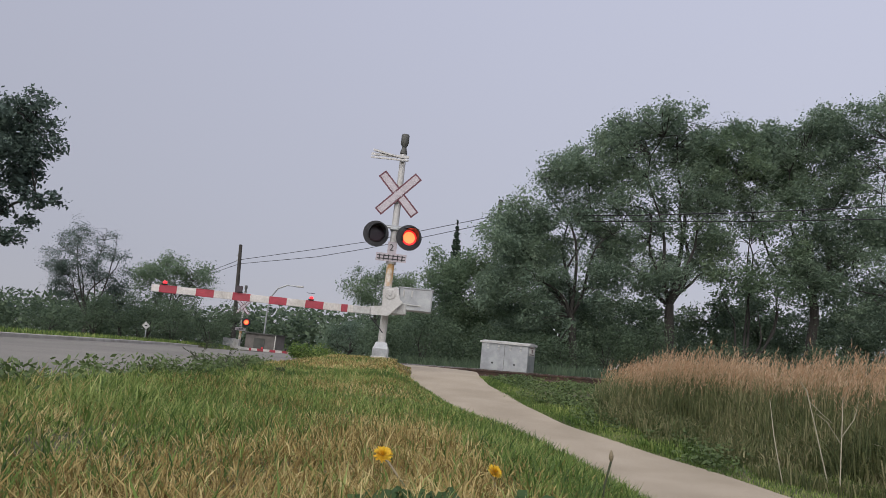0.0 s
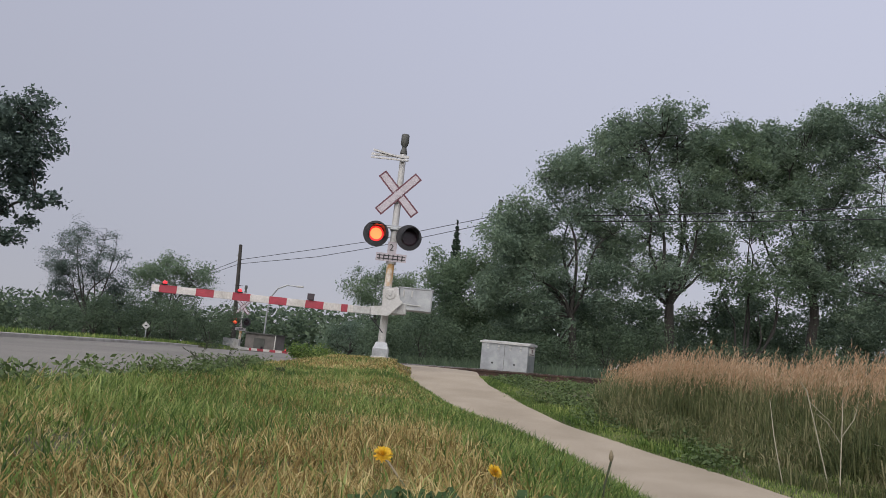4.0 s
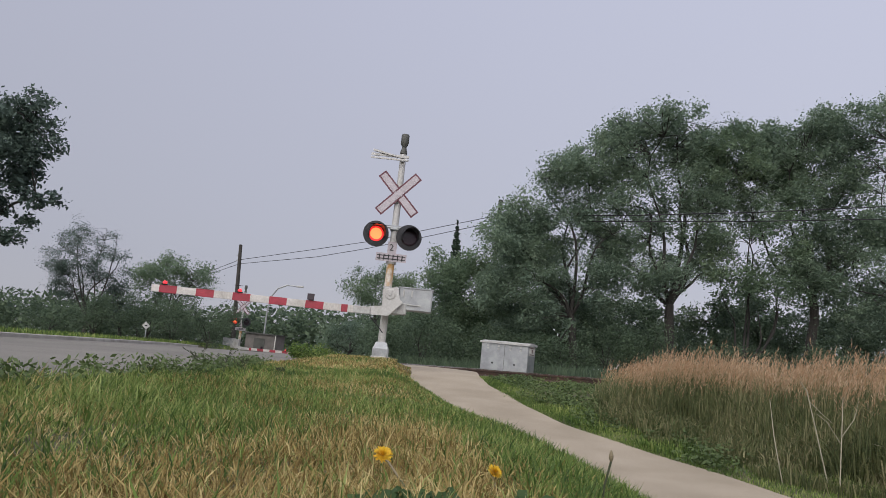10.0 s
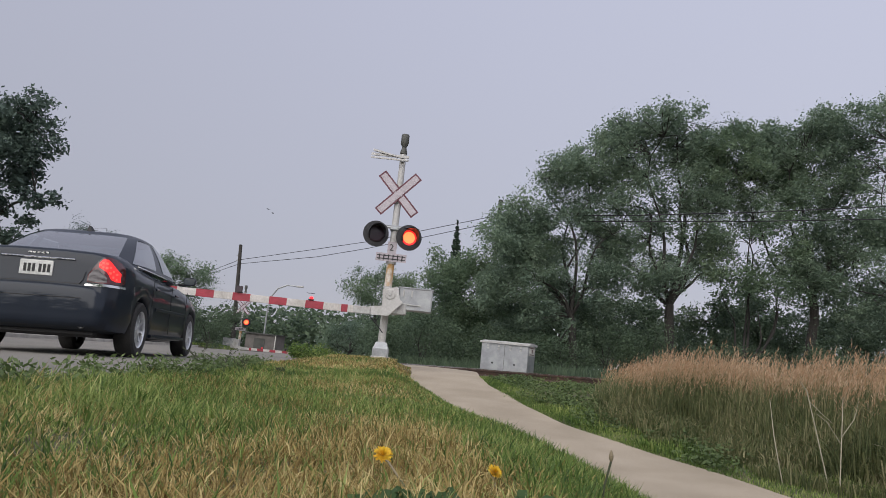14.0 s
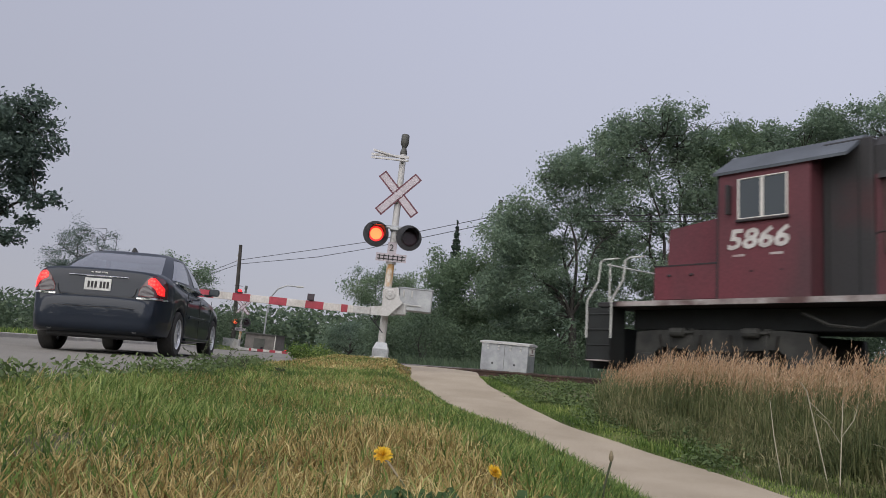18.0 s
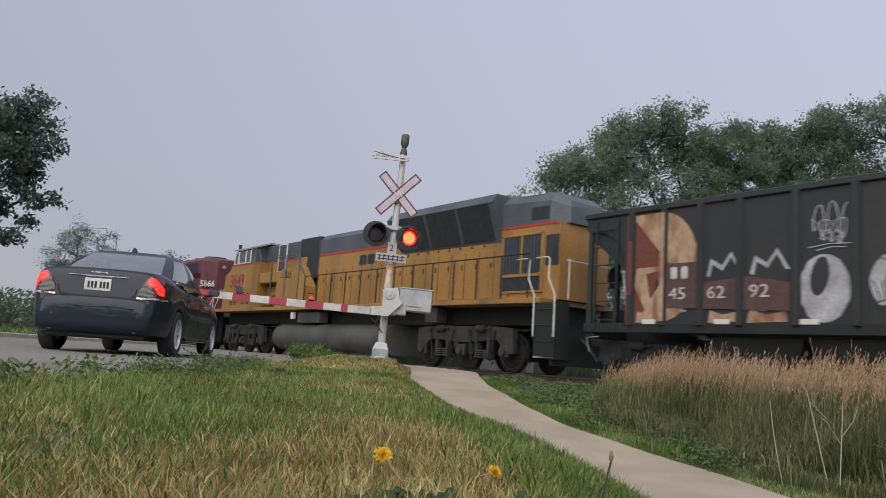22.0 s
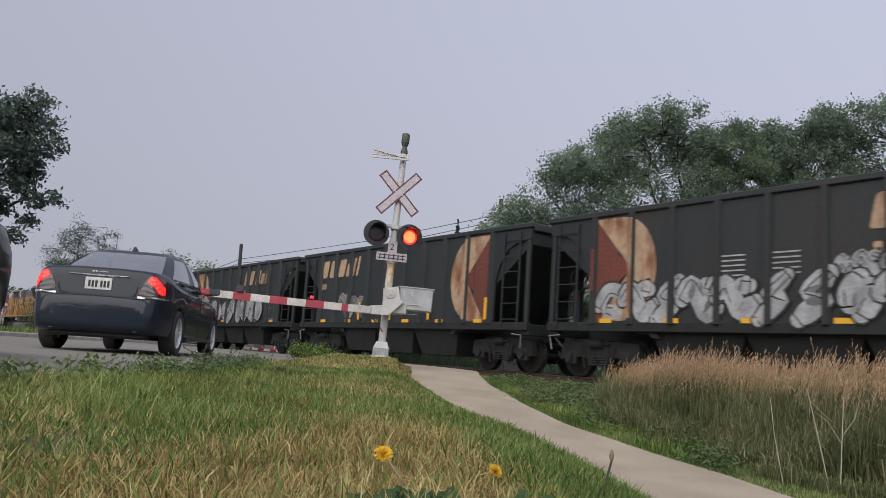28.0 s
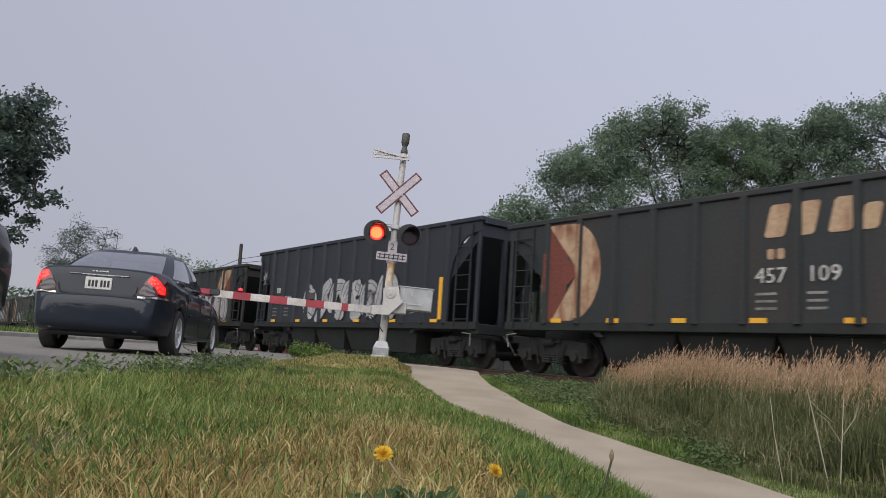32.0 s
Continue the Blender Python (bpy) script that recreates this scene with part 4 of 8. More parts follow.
def bogie(parent, u, axles, gap, r, frame_z, steel=None):
    """A bogie: side frames, bolster, springs, axle boxes and wheels, its middle at u."""
    b = part("bogie", Shape().box(u - 0.35, u + 0.35, -1.0, 1.0, r * 0.75, frame_z, 0.04), M_UNDER, parent, "greasy steel bogie")
    steel = steel or M_TRUCK
    half = gap * (axles - 1) / 2
    for side in (-1, 1):
        y = side * 1.03
        s = Shape()
        low = frame_z - 0.36
        pts = [(u - half - 0.34, r * 0.95), (u - half - 0.30, frame_z - 0.05), (u - half + 0.3, frame_z), (u + half - 0.3, frame_z), (u + half + 0.30, frame_z - 0.05), (u + half + 0.34, r * 0.95)]
        lowpts = [(u + half + 0.1, r * 0.9), (u + half - 0.35, low), (u + 0.3, low - 0.08), (u - 0.3, low - 0.08), (u - half + 0.35, low), (u - half - 0.1, r * 0.9)]
        s.prism(pts + lowpts, y - 0.09, y + 0.09)
        part("side_frame", s, steel, b)
        for k in range(axles):
            x = u - half + k * gap
            part("wheel", shared(("wheel", r), lambda: wheel_mesh(r)), None, b, at=pose(x, side * 0.76, r, 0, 0, 180 if side > 0 else 0))
            q = Shape().box(x - 0.17, x + 0.17, y + side * 0.08 - 0.06, y + side * 0.08 + 0.06, r - 0.16, r + 0.17, 0.03)
            q.lathe([(0.11, 0), (0.11, 0.08), (0.05, 0.10)], (x, y + side * 0.12 - (0.10 if side < 0 else 0), r), "y", 12)
            part("axle_box", q, steel, b)
            if k < axles - 1:
                for dx in (-0.14, 0.14):
                    coil = [p for j in range(4) for p in ((0.085, 0.06 * j), (0.11, 0.06 * j + 0.03))] + [(0.085, 0.24)]
                    part("spring", Shape().lathe(coil, (x + gap / 2 + dx, y + side * 0.06, r * 0.62), "z", 10), steel, b)
                x2 = x + gap / 2
                part("brake_cylinder", Shape().lathe([(0.06, -0.2), (0.10, -0.18), (0.10, 0.12), (0.05, 0.15), (0.025, 0.16), (0.025, 0.34)], (x2, y + side * 0.15, frame_z - 0.06), "x", 12), steel, b)
                for dx in (-0.26, 0.26):
                    part("pedestal", Shape().box(x2 + dx - 0.04, x2 + dx + 0.04, y - 0.13, y + 0.13, r * 0.6, frame_z + 0.03, 0.02), steel, b)
                part("brake_rod", Shape().tube([(x2 - gap * 0.3, y + side * 0.12, frame_z - 0.1), (x2 - gap * 0.22, y + side * 0.14, r * 0.5)], 0.025, 5), M_WHEEL, b)
                part("brake_rod", Shape().tube([(x2 + gap * 0.3, y + side * 0.12, frame_z - 0.1), (x2 + gap * 0.22, y + side * 0.14, r * 0.5)], 0.025, 5), M_WHEEL, b)
            part("brake_shoe", Shape().box(x + r * 0.80, x + r * 1.02, y - side * 0.28 - 0.06, y - side * 0.28 + 0.06, r * 0.7, r * 1.4, 0.03), steel, b)
    for k in range(axles):
        x = u - half + k * gap
        part("axle", Shape().tube([(x, -0.76, r), (x, 0.76, r)], 0.08, 8), M_WHEEL, b)


def coupler(parent, u, way):
    s = Shape().box(min(u, u + way * 0.45), max(u, u + way * 0.45), -0.11, 0.11, 0.78, 1.0, 0.03)
    s.box(min(u + way * 0.4, u + way * 0.68), max(u + way * 0.4, u + way * 0.68), -0.17, 0.15, 0.72, 1.06, 0.06)
    part("coupler", s, M_UNDER, parent, "knuckle coupler")
    part("air_hose", Shape().tube([(u, -0.45, 0.95), (u + way * 0.25, -0.45, 0.75), (u + way * 0.5, -0.40, 0.42), (u + way * 0.66, -0.36, 0.6)], 0.03, 6), M_GRILLE, parent)


def end_steps(parent, u, way, deck, rail_mat, high):
    """Step well, ladder treads and bent handrails at one end, both sides."""
    for side in (-1, 1):
        a, b = sorted((u, u + way * 0.72))
        y0, y1 = sorted((side * 1.0, side * 1.50))
        part("step_well", Shape().box(a, b, y0, side * 1.16 if side < 0 else y1 - 0.34, 0.45, deck - 0.12, 0.02).box(a, a + 0.04, y0, y1, 0.4, deck - .1).box(b - 0.04, b, y0, y1, 0.4, deck - .1), M_UNDER, parent)
        for k in range(4):
            z = 0.42 + k * (deck - 0.5) / 3.6
            part("tread", Shape().box(a + 0.02, b - 0.02, *sorted((side * 1.28, side * 1.52)), z, z + 0.035, 0.008), M_SILL_WHITE if k == 0 else M_UNDER, parent)
        for x, top in ((u + way * 0.02, high), (u + way * 0.74, high)):
            s = Shape().tube([(x, side * 1.52, 0.95), (x, side * 1.52, deck + 0.05), (x + way * 0.28, side * 1.48, deck + 0.5), (x + way * 0.30, side * 1.44, top - 0.06), (x + way * 0.38, side * 1.42, top), (x + way * 0.8, side * 1.42, top)], 0.021, 6)
            part("handrail", s, rail_mat, parent, "bent handrail", smooth=True)
    part("pilot", Shape().prism([(-1.45, 0.25), (1.45, 0.25), (1.5, 1.25), (-1.5, 1.25)], *sorted((u + way * 0.10, u + way * 0.18)), axis="x"), M_UNDER, parent)
    part("end_railing", Shape().tube([(u + way * 0.15, -1.0, high - 0.05), (u + way * 0.15, 1.0, high - 0.05)], 0.02, 6).tube([(u + way * 0.15, -0.9, deck), (u + way * 0.15, -0.9, high)], 0.02, 6).tube([(u + way * 0.15, 0.9, deck), (u + way * 0.15, 0.9, high)], 0.02, 6), rail_mat, parent)


def side_railing(parent, u0, u1, n, deck, top, mat, w=1.47):
    for side in (-1, 1):
        r = part("side_railing", Shape().tube([(u0, side * w, deck + 0.3), (u0, side * w, top - 0.05), (u0 + 0.08, side * w, top), (u1, side * w, top)], 0.020, 6), mat, parent)
        for k in range(n):
            x = u0 + (u1 - u0) * k / (n - 1)
            part("post", Shape().tube([(x, side * w, deck - 0.12), (x, side * w, top)], 0.024, 6), mat, r)


def slabs(parent, u, z, widths, height, mat, y, slant=0.0, gap=0.09, name="emblem", tall=()):
    """Plain slanted blocks of an emblem, side by side on the near side."""
    for i, w in enumerate(widths):
        h = height * (tall[i] if tall else 1.0)
        S = lambda x, v: (u + x + slant * v, z + v)
        c = min(0.05, w * 0.2)
        outer = [S(c, 0), S(w - c, 0), S(w, c), S(w, h - c), S(w - c, h), S(c, h), S(0, h - c), S(0, c)]
        s = Shape().prism(outer, y - 0.006, y)
        part(name, s, mat, parent)
        u += w + gap
    return u


def writing(parent, text, u, z, size, mat, y, stretch=1.0, name="number", bold=0.0, slant=0.0):
    me = lettering(text, size, bold=bold)
    me.materials.clear()
    me.materials.append(mat)
    me.transform(Matrix(((stretch, 0, slant, 0), (0, 1, 0, 0), (0, 0, 1, 0), (0, 0, 0, 1))))
    part(name, me, None, parent, at=pose(u, y - 0.006, z))


def red_locomotive():
    t = thing("locomotive", "weathered red diesel freight locomotive with sooty hood", "locomotive")
    # frame and deck
    part("frame", Shape().box(0.75, 19.0, -0.72, 0.72, 1.20, 1.66, 0.02), M_UNDER, t)
    part("deck", Shape().box(0.35, 19.4, -1.52, 1.52, 1.66, 1.77, 0.012), M_SOOT, t)
    for side in (-1, 1):
        part("sill_stripe", Shape().box(0.9, 18.75, *sorted((side * 1.522, side * 1.535)), 1.665, 1.775), M_SILL_WHITE, t, "chipped white stripe")
    # nose, battery boxes and cab
    nose = Shape().loft([[(1.75, -0.9, 1.77), (1.75, 0.9, 1.77), (1.75, 0.8, 3.45), (1.75, -0.8, 3.45)], [(1.6, -0.7, 1.77), (1.6, 0.7, 1.77), (1.68, 0.6, 3.4), (1.68, -0.6, 3.4)]][::-1] + [[(3.45, -0.98, 1.77), (3.45, 0.98, 1.77), (3.45, 0.9, 3.62), (3.45, -0.9, 3.62)]])
    part("nose", nose, M_LOCO_RED, t)
    for side in (-1, 1):
        part("battery_box", Shape().box(1.85, 5.25, *sorted((side * 0.9, side * 1.47)), 1.775, 2.52, 0.02), M_LOCO_RED, t)
    part("cab_side", Shape().prism([(-1.5, 1.78), (1.5, 1.78), (1.5, 4.32), (0.75, 4.78), (-0.75, 4.78), (-1.5, 4.32)], 3.4, 5.3, axis="x"), M_LOCO_RED, t)
    part("cab_roof", Shape().prism([(-1.56, 4.29), (-0.78, 4.76), (0.78, 4.76), (1.56, 4.29), (1.56, 4.35), (0.8, 4.84), (-0.8, 4.84), (-1.56, 4.35)], 3.3, 5.98, axis="x"), M_LOCO_GREY, t, "dusty grey cab roof")
    w = part("side_window", Shape().box(3.88, 4.86, -1.525, -1.505, 3.36, 4.14), M_DARK_GLASS, t)
    for a, b, c, d in ((3.86, 3.89, 3.34, 4.16), (4.34, 4.40, 3.34, 4.16), (4.85, 4.88, 3.34, 4.16), (3.86, 4.88, 3.335, 3.36), (3.86, 4.88, 4.14, 4.165)):
        part("window_frame", Shape().box(a, b, -1.545, -1.51, c, d, 0.008), M_REFLECT_WHITE, w)
    for a, b in ((-1.2, -0.5), (0.5, 1.2)):
        part("windshield", Shape().box(3.375, 3.395, a, b, 3.72, 4.25), M_DARK_GLASS, t)
    part("cab_seam", Shape().box(1.86, 5.25, -1.478, -1.468, 2.50, 2.53).box(3.39, 3.43, -1.51, -1.50, 1.78, 4.3), M_SOOT, t)
    for x in (3.74, 4.52):
        part("stencil", Shape().box(x, x + 0.26, -1.506, -1.502, 2.60, 2.645), M_LETTER_WHITE, t)
    part("window_sill", Shape().box(3.83, 4.91, -1.57, -1.50, 3.28, 3.325, 0.008), M_SOOT, t)
    for x in (2.2, 2.75, 4.1, 4.7):
        part("grab_lug", Shape().box(x, x + 0.09, -1.50, -1.465, 2.28, 2.33, 0.008), M_SOOT, t)
    for x in (5.42, 5.95):
        part("cabinet_seam", Shape().box(x, x + 0.02, -1.062, -1.05, 1.9, 4.5), M_UNDER, t)
    part("cable", Shape().tube([(5.0, -1.2, 1.5), (5.5, -1.22, 1.28), (6.1, -1.22, 1.22), (6.6, -1.2, 1.45)], 0.03, 6), M_TRUCK, t)
    part("mirror", Shape().box(3.66, 3.72, -1.66, -1.52, 3.45, 4.05, 0.01), M_SOOT, t)
    writing(t, "5866", 3.62, 2.76, 0.55, M_NUMBER_WHITE, -1.505, 1.16, bold=0.016, slant=0.2)
    # electrical cabinet and hood
    part("cabinet", Shape().box(5.3, 6.2, -1.05, 1.05, 1.78, 4.72, 0.03), M_SOOT, t)
    part("hood_lower", Shape().box(6.2, 18.3, -0.95, 0.95, 1.77, 4.02), M_LOCO_RED, t)
    part("hood_upper", Shape().prism([(-0.952, 4.02), (0.952, 4.02), (0.952, 4.55), (0.75, 4.76), (-0.75, 4.76), (-0.952, 4.55)], 6.2, 13.0, axis="x"), M_SOOT, t, "soot-blackened upper hood")
    part("radiator_hood", Shape().prism([(-0.955, 3.72), (-1.13, 3.95), (-1.13, 4.62), (-0.85, 4.83), (0.85, 4.83), (1.13, 4.62), (1.13, 3.95), (0.955, 3.72)], 12.9, 18.0, axis="x"), M_LOCO_RED, t)
    rear = Shape().loft([[(18.0, -1.13, 1.77), (18.0, 1.13, 1.77), (18.0, 1.13, 4.62), (18.0, 0.85, 4.83), (18.0, -0.85, 4.83), (18.0, -1.13, 4.62)], [(18.85, -0.55, 1.77), (18.85, 0.55, 1.77), (18.85, 0.55, 4.50), (18.82, 0.5, 4.66), (18.82, -0.5, 4.66), (18.85, -0.55, 4.50)]])
    part("hood_end", rear, M_LOCO_RED, t)
    part("radiator_grille", Shape().box(13.4, 17.5, -1.15, -1.12, 3.98, 4.52, 0.01), M_GRILLE, t, "black radiator grille")
    for k in range(9):
        part("louvre", Shape().box(13.45 + k * 0.45, 13.48 + k * 0.45, -1.158, -1.148, 4.0, 4.5), M_SOOT, t)
    part("filter_hatch", Shape().box(6.35, 7.75, -1.02, -0.94, 2.55, 3.92, 0.03), surface("dusty_brown_panel", (0.10, 0.055, 0.05), (0.06, 0.03, 0.028), 0.7), t, "dusty brown air-filter hatch")
    part("hatch_hood", Shape().prism([(-1.12, 3.90), (-0.94, 3.90), (-0.94, 4.05), (-1.02, 4.05)], 6.3, 7.85, axis="x"), M_SOOT, t)
    rng = random.Random(4)
    u = 7.95
    while u < 17.9:
        d = part("hood_door", Shape().box(u, u + 0.62, -0.968, -0.948, 1.86, 3.68 if u < 12.7 else 3.66, 0.006), M_LOCO_RED, t)
        part("latch", Shape().box(u + 0.50, u + 0.54, -0.985, -0.965, 2.55, 2.68), M_SOOT, d)
        u += 0.66
    slabs(t, 8.25, 3.26, (0.34, 0.34, 0.34, 0.34, 0.34, 0.13, 0.34, 0.34), 0.46, M_LETTER_WHITE, -0.975, gap=0.19)
    slabs(t, 8.2, 2.46, (0.34, 0.34, 0.34, 0.13, 0.32, 0.13, 0.34), 0.46, M_LETTER_WHITE, -0.975, gap=0.21)
    me = lettering("5866", 0.46, bold=0.012)
    me.materials.append(M_NUMBER_WHITE)
    part("number", me, None, t, at=pose(18.10, -1.12, 3.22, 0, 0, 34.3) @ Matrix.Translation((0, -0.06, 0)))
    part("rear_lamp", Shape().lathe([(0.09, 0), (0.11, 0.05), (0.07, 0.07)], (18.9, -0.25, 4.28), "x", 12), M_CAST_GREY, t)
    for k in range(3):
        part("roof_fan", Shape().lathe([(0.55, 4.8), (0.6, 4.86), (0.6, 4.95), (0.3, 4.97)], (14.0 + 1.45 * k, 0, 0), "z", 20), M_SOOT, t)
    part("exhaust_stack", Shape().box(9.9, 10.5, -0.2, 0.2, 4.72, 4.95, 0.03), M_GRILLE, t)
    h = part("horn", Shape().tube([(8.9, -0.3, 4.76), (8.9, -0.3, 4.95)], 0.03, 6), M_GRILLE, t, "air horn cluster")
    for dy, dx in ((-0.45, -0.25), (-0.3, -0.3), (-0.15, -0.25)):
        part("trumpet", Shape().lathe([(0.03, 0), (0.035, 0.25), (0.09, 0.4)], (8.75, dy, 5.0), "x", 10), M_GRILLE, h)
    # below
    part("fuel_tank", Shape().prism([(-1.45 + 0.5 - 0.5 * math.cos(a), 0.68 + 0.45 * math.sin(a)) for a in np.linspace(-1.5, 1.5, 11)] + [(0.95 + 0.5 * math.cos(a), 0.68 + 0.45 * math.sin(a)) for a in np.linspace(1.5, -1.5, 11)], 6.75, 13.2, axis="x"), M_TANK, t, "dusty fuel tank", smooth=40)
    part("tank_cap", Shape().lathe([(0.08, -1.5), (0.08, -1.38)], (8.0, 0, 0.95), "y", 10), M_TRUCK, t)
    part("air_reservoir", Shape().tube([(8.9, -1.26, 1.40), (13.0, -1.26, 1.40)], [0.23, 0.23], 16), M_TANK, t, smooth=True)
    for u in (3.15, 16.45):
        bogie(t, u, 3, 1.68, 0.51, 1.18)
    end_steps(t, 0.0, 1, 1.77, M_RAIL_WHITE, 2.78)
    end_steps(t, 19.75, -1, 1.77, M_RAIL_WHITE, 2.78)
    side_railing(t, 6.4, 18.6, 10, 1.77, 2.86, M_SOOT)
    coupler(t, 0.05, -1)
    coupler(t, 19.7, 1)
    TRAIN.append((t, 0.0))


def yellow_locomotive():
    t = thing("locomotive", "dirty yellow and grey diesel freight locomotive", "locomotive")
    part("frame", Shape().box(0.75, 22.7, -0.72, 0.72, 1.28, 1.80, 0.02), M_UNDER, t)
    part("deck", Shape().box(0.6, 22.9, -1.53, 1.53, 1.80, 1.94, 0.012), M_LOCO_YELLOW, t, "yellow deck edge")
    # wide nose and cab
    nose = [[(1.30, -0.8, 1.95), (1.30, 0.8, 1.95), (1.36, 0.75, 3.35), (1.36, -0.75, 3.35)], [(1.42, -1.42, 1.95), (1.42, 1.42, 1.95), (1.48, 1.40, 3.50), (1.48, -1.40, 3.50)], [(2.45, -1.50, 1.95), (2.45, 1.50, 1.95), (2.35, 1.48, 3.80), (2.35, -1.48, 3.80)]]
    part("nose", Shape().loft(nose), M_LOCO_YELLOW, t)
    part("cab_lower", Shape().loft([[(2.35, -1.5, 1.95), (2.35, 1.5, 1.95), (2.35, 1.5, 3.95), (2.35, -1.5, 3.95)], [(5.45, -1.5, 1.95), (5.45, 1.5, 1.95), (5.45, 1.5, 3.95), (5.45, -1.5, 3.95)]]), M_LOCO_YELLOW, t)
    cab = [[(2.38, -1.49, 3.95), (2.38, 1.49, 3.95), (2.75, 1.42, 4.62), (2.8, 0.9, 4.82), (2.8, -0.9, 4.82), (2.75, -1.42, 4.62)], [(5.0, -1.49, 3.95), (5.0, 1.49, 3.95), (5.0, 1.44, 4.66), (5.0, 0.9, 4.86), (5.0, -0.9, 4.86), (5.0, -1.44, 4.66)]]
    part("cab_upper", Shape().loft(cab), M_LOCO_GREY, t)
    part("cab_roof", Shape().prism([(-1.5, 4.62), (-0.9, 4.84), (0.9, 4.84), (1.5, 4.62), (1.5, 4.68), (0.9, 4.91), (-0.9, 4.91), (-1.5, 4.68)], 2.5, 5.2, axis="x"), M_SILL_WHITE, t, "dusty pale cab roof")
    part("red_line", Shape().box(2.37, 5.46, -1.508, -1.5, 3.90, 3.97), M_LOCO_STRIPE, t)
    for a, b in ((2.72, 3.10), (3.22, 3.92), (4.02, 4.46)):
        w = part("side_window", Shape().prism([(a, 4.02), (b, 4.02), (b, 4.52), (a + (0.12 if a < 3 else 0), 4.52)], -1.51, -1.46), M_DARK_GLASS, t)
        part("window_frame", Shape().box(a - 0.05, a, -1.53, -1.48, 3.98, 4.56, 0.006).box(b, b + 0.05, -1.53, -1.48, 3.98, 4.56, 0.006).box(a, b, -1.53, -1.48, 3.97, 4.02, 0.006), M_REFLECT_WHITE, w)
    for a, b in ((-1.2, -0.1), (0.1, 1.2)):
        part("windshield", Shape().box(2.44, 2.47, a, b, 4.0, 4.5), M_DARK_GLASS, t)
    writing(t, "3649", 2.39, 2.92, 0.85, M_NUMBER_RED, -1.505, 0.96, bold=0.018)
    part("number_panel", Shape().box(2.36, 4.1, -1.503, -1.498, 2.86, 3.62), surface("faded_yellow_patch", (0.40, 0.25, 0.105), (0.31, 0.18, 0.06), 0.6), t)
    part("belt_line", Shape().box(2.36, 4.6, -1.512, -1.5, 2.76, 2.80), M_LOCO_YELLOW, t)
    for a in (2.52, 2.98, 3.86):
        v = part("vent", Shape().box(a, a + 0.36, -1.506, -1.49, 2.12, 2.66), M_GRILLE, t)
        for k in range(7):
            part("slat", Shape().box(a + 0.02, a + 0.34, -1.525, -1.503, 2.15 + k * 0.072, 2.185 + k * 0.072), M_LOCO_YELLOW, v)
    part("step_notch", Shape().box(4.44, 4.68, -1.508, -1.49, 2.12, 2.62), M_GRILLE, t)
    # behind the cab
    part("body_box", Shape().box(5.45, 9.0, -1.02, 1.02, 1.95, 4.0, 0.02), M_LOCO_YELLOW, t)
    part("equipment_panel", Shape().box(6.15, 7.1, -1.05, -1.0, 2.3, 2.85, 0.01), M_LOCO_YELLOW, t, "weathered yellow equipment panel")
    part("recess_vent", Shape().box(6.45, 6.7, -1.06, -1.05, 2.5, 2.6), M_GRILLE, t)
    # dark strip painted in for the shade under the tray
    part("painted_recess_shade", Shape().box(5.5, 7.3, -1.05, -1.0, 2.88, 3.0), M_SOOT, t)
    part("pipe", Shape().tube([(5.6, -1.15, 2.16), (6.6, -1.15, 2.16)], 0.13, 10).tube([(6.2, -1.1, 2.5), (7.2, -1.1, 2.6)], 0.07, 8), M_LOCO_YELLOW, t, smooth=True)
    part("upper_tray", Shape().box(5.45, 7.5, -1.42, -1.0, 3.0, 3.45, 0.02), M_LOCO_YELLOW, t)
    part("side_locker", Shape().prism([(7.3, 1.95), (9.85, 1.95), (9.85, 2.75), (9.15, 3.55), (8.9, 3.6), (8.6, 3.6), (8.6, 3.12), (7.3, 3.12)], -1.46, -0.95), M_LOCO_YELLOW, t)
    for k in range(6):
        part("slot", Shape().box(7.75 + k * 0.17, 7.80 + k * 0.17, -1.43, -1.41, 3.22, 3.38), M_GRILLE, t)
    part("louvred_tray", Shape().box(7.55, 8.9, -1.42, -1.0, 3.16, 3.5, 0.02), M_LOCO_YELLOW, t)
    part("upper_cabinet", Shape().box(5.0, 8.3, -1.0, 1.0, 4.0, 4.72, 0.03), M_LOCO_GREY, t)
    d = part("cabinet_door", Shape().box(6.4, 7.1, -1.03, -0.99, 3.5, 4.66, 0.01), M_LOCO_GREY, t)
    part("door_edge", Shape().box(6.36, 6.41, -1.045, -1.0, 3.45, 4.7).box(7.09, 7.14, -1.045, -1.0, 3.45, 4.7).box(6.36, 7.14, -1.045, -1.0, 4.66, 4.71), M_REFLECT_WHITE, d)
    part("dark_hatch", Shape().box(8.3, 9.95, -1.0, 1.0, 3.1, 4.78, 0.03), M_GRILLE, t, "black air intake")
    part("stripe_behind_cab", Shape().box(5.2, 8.3, -1.035, -1.025, 3.94, 4.0), M_LOCO_STRIPE, t)
    # long hood
    part("hood_lower", Shape().box(9.9, 23.0, -0.95, 0.95, 1.95, 3.98), M_LOCO_YELLOW, t)
    part("hood_upper", Shape().prism([(-0.952, 3.98), (0.952, 3.98), (0.952, 4.6), (0.7, 4.82), (-0.7, 4.82), (-0.952, 4.6)], 9.9, 15.3, axis="x"), M_LOCO_GREY, t)
    part("hood_line", Shape().box(9.95, 15.6, -0.966, -0.95, 3.95, 4.02).box(20.5, 22.9, -0.966, -0.95, 3.95, 4.02), M_LOCO_STRIPE, t)
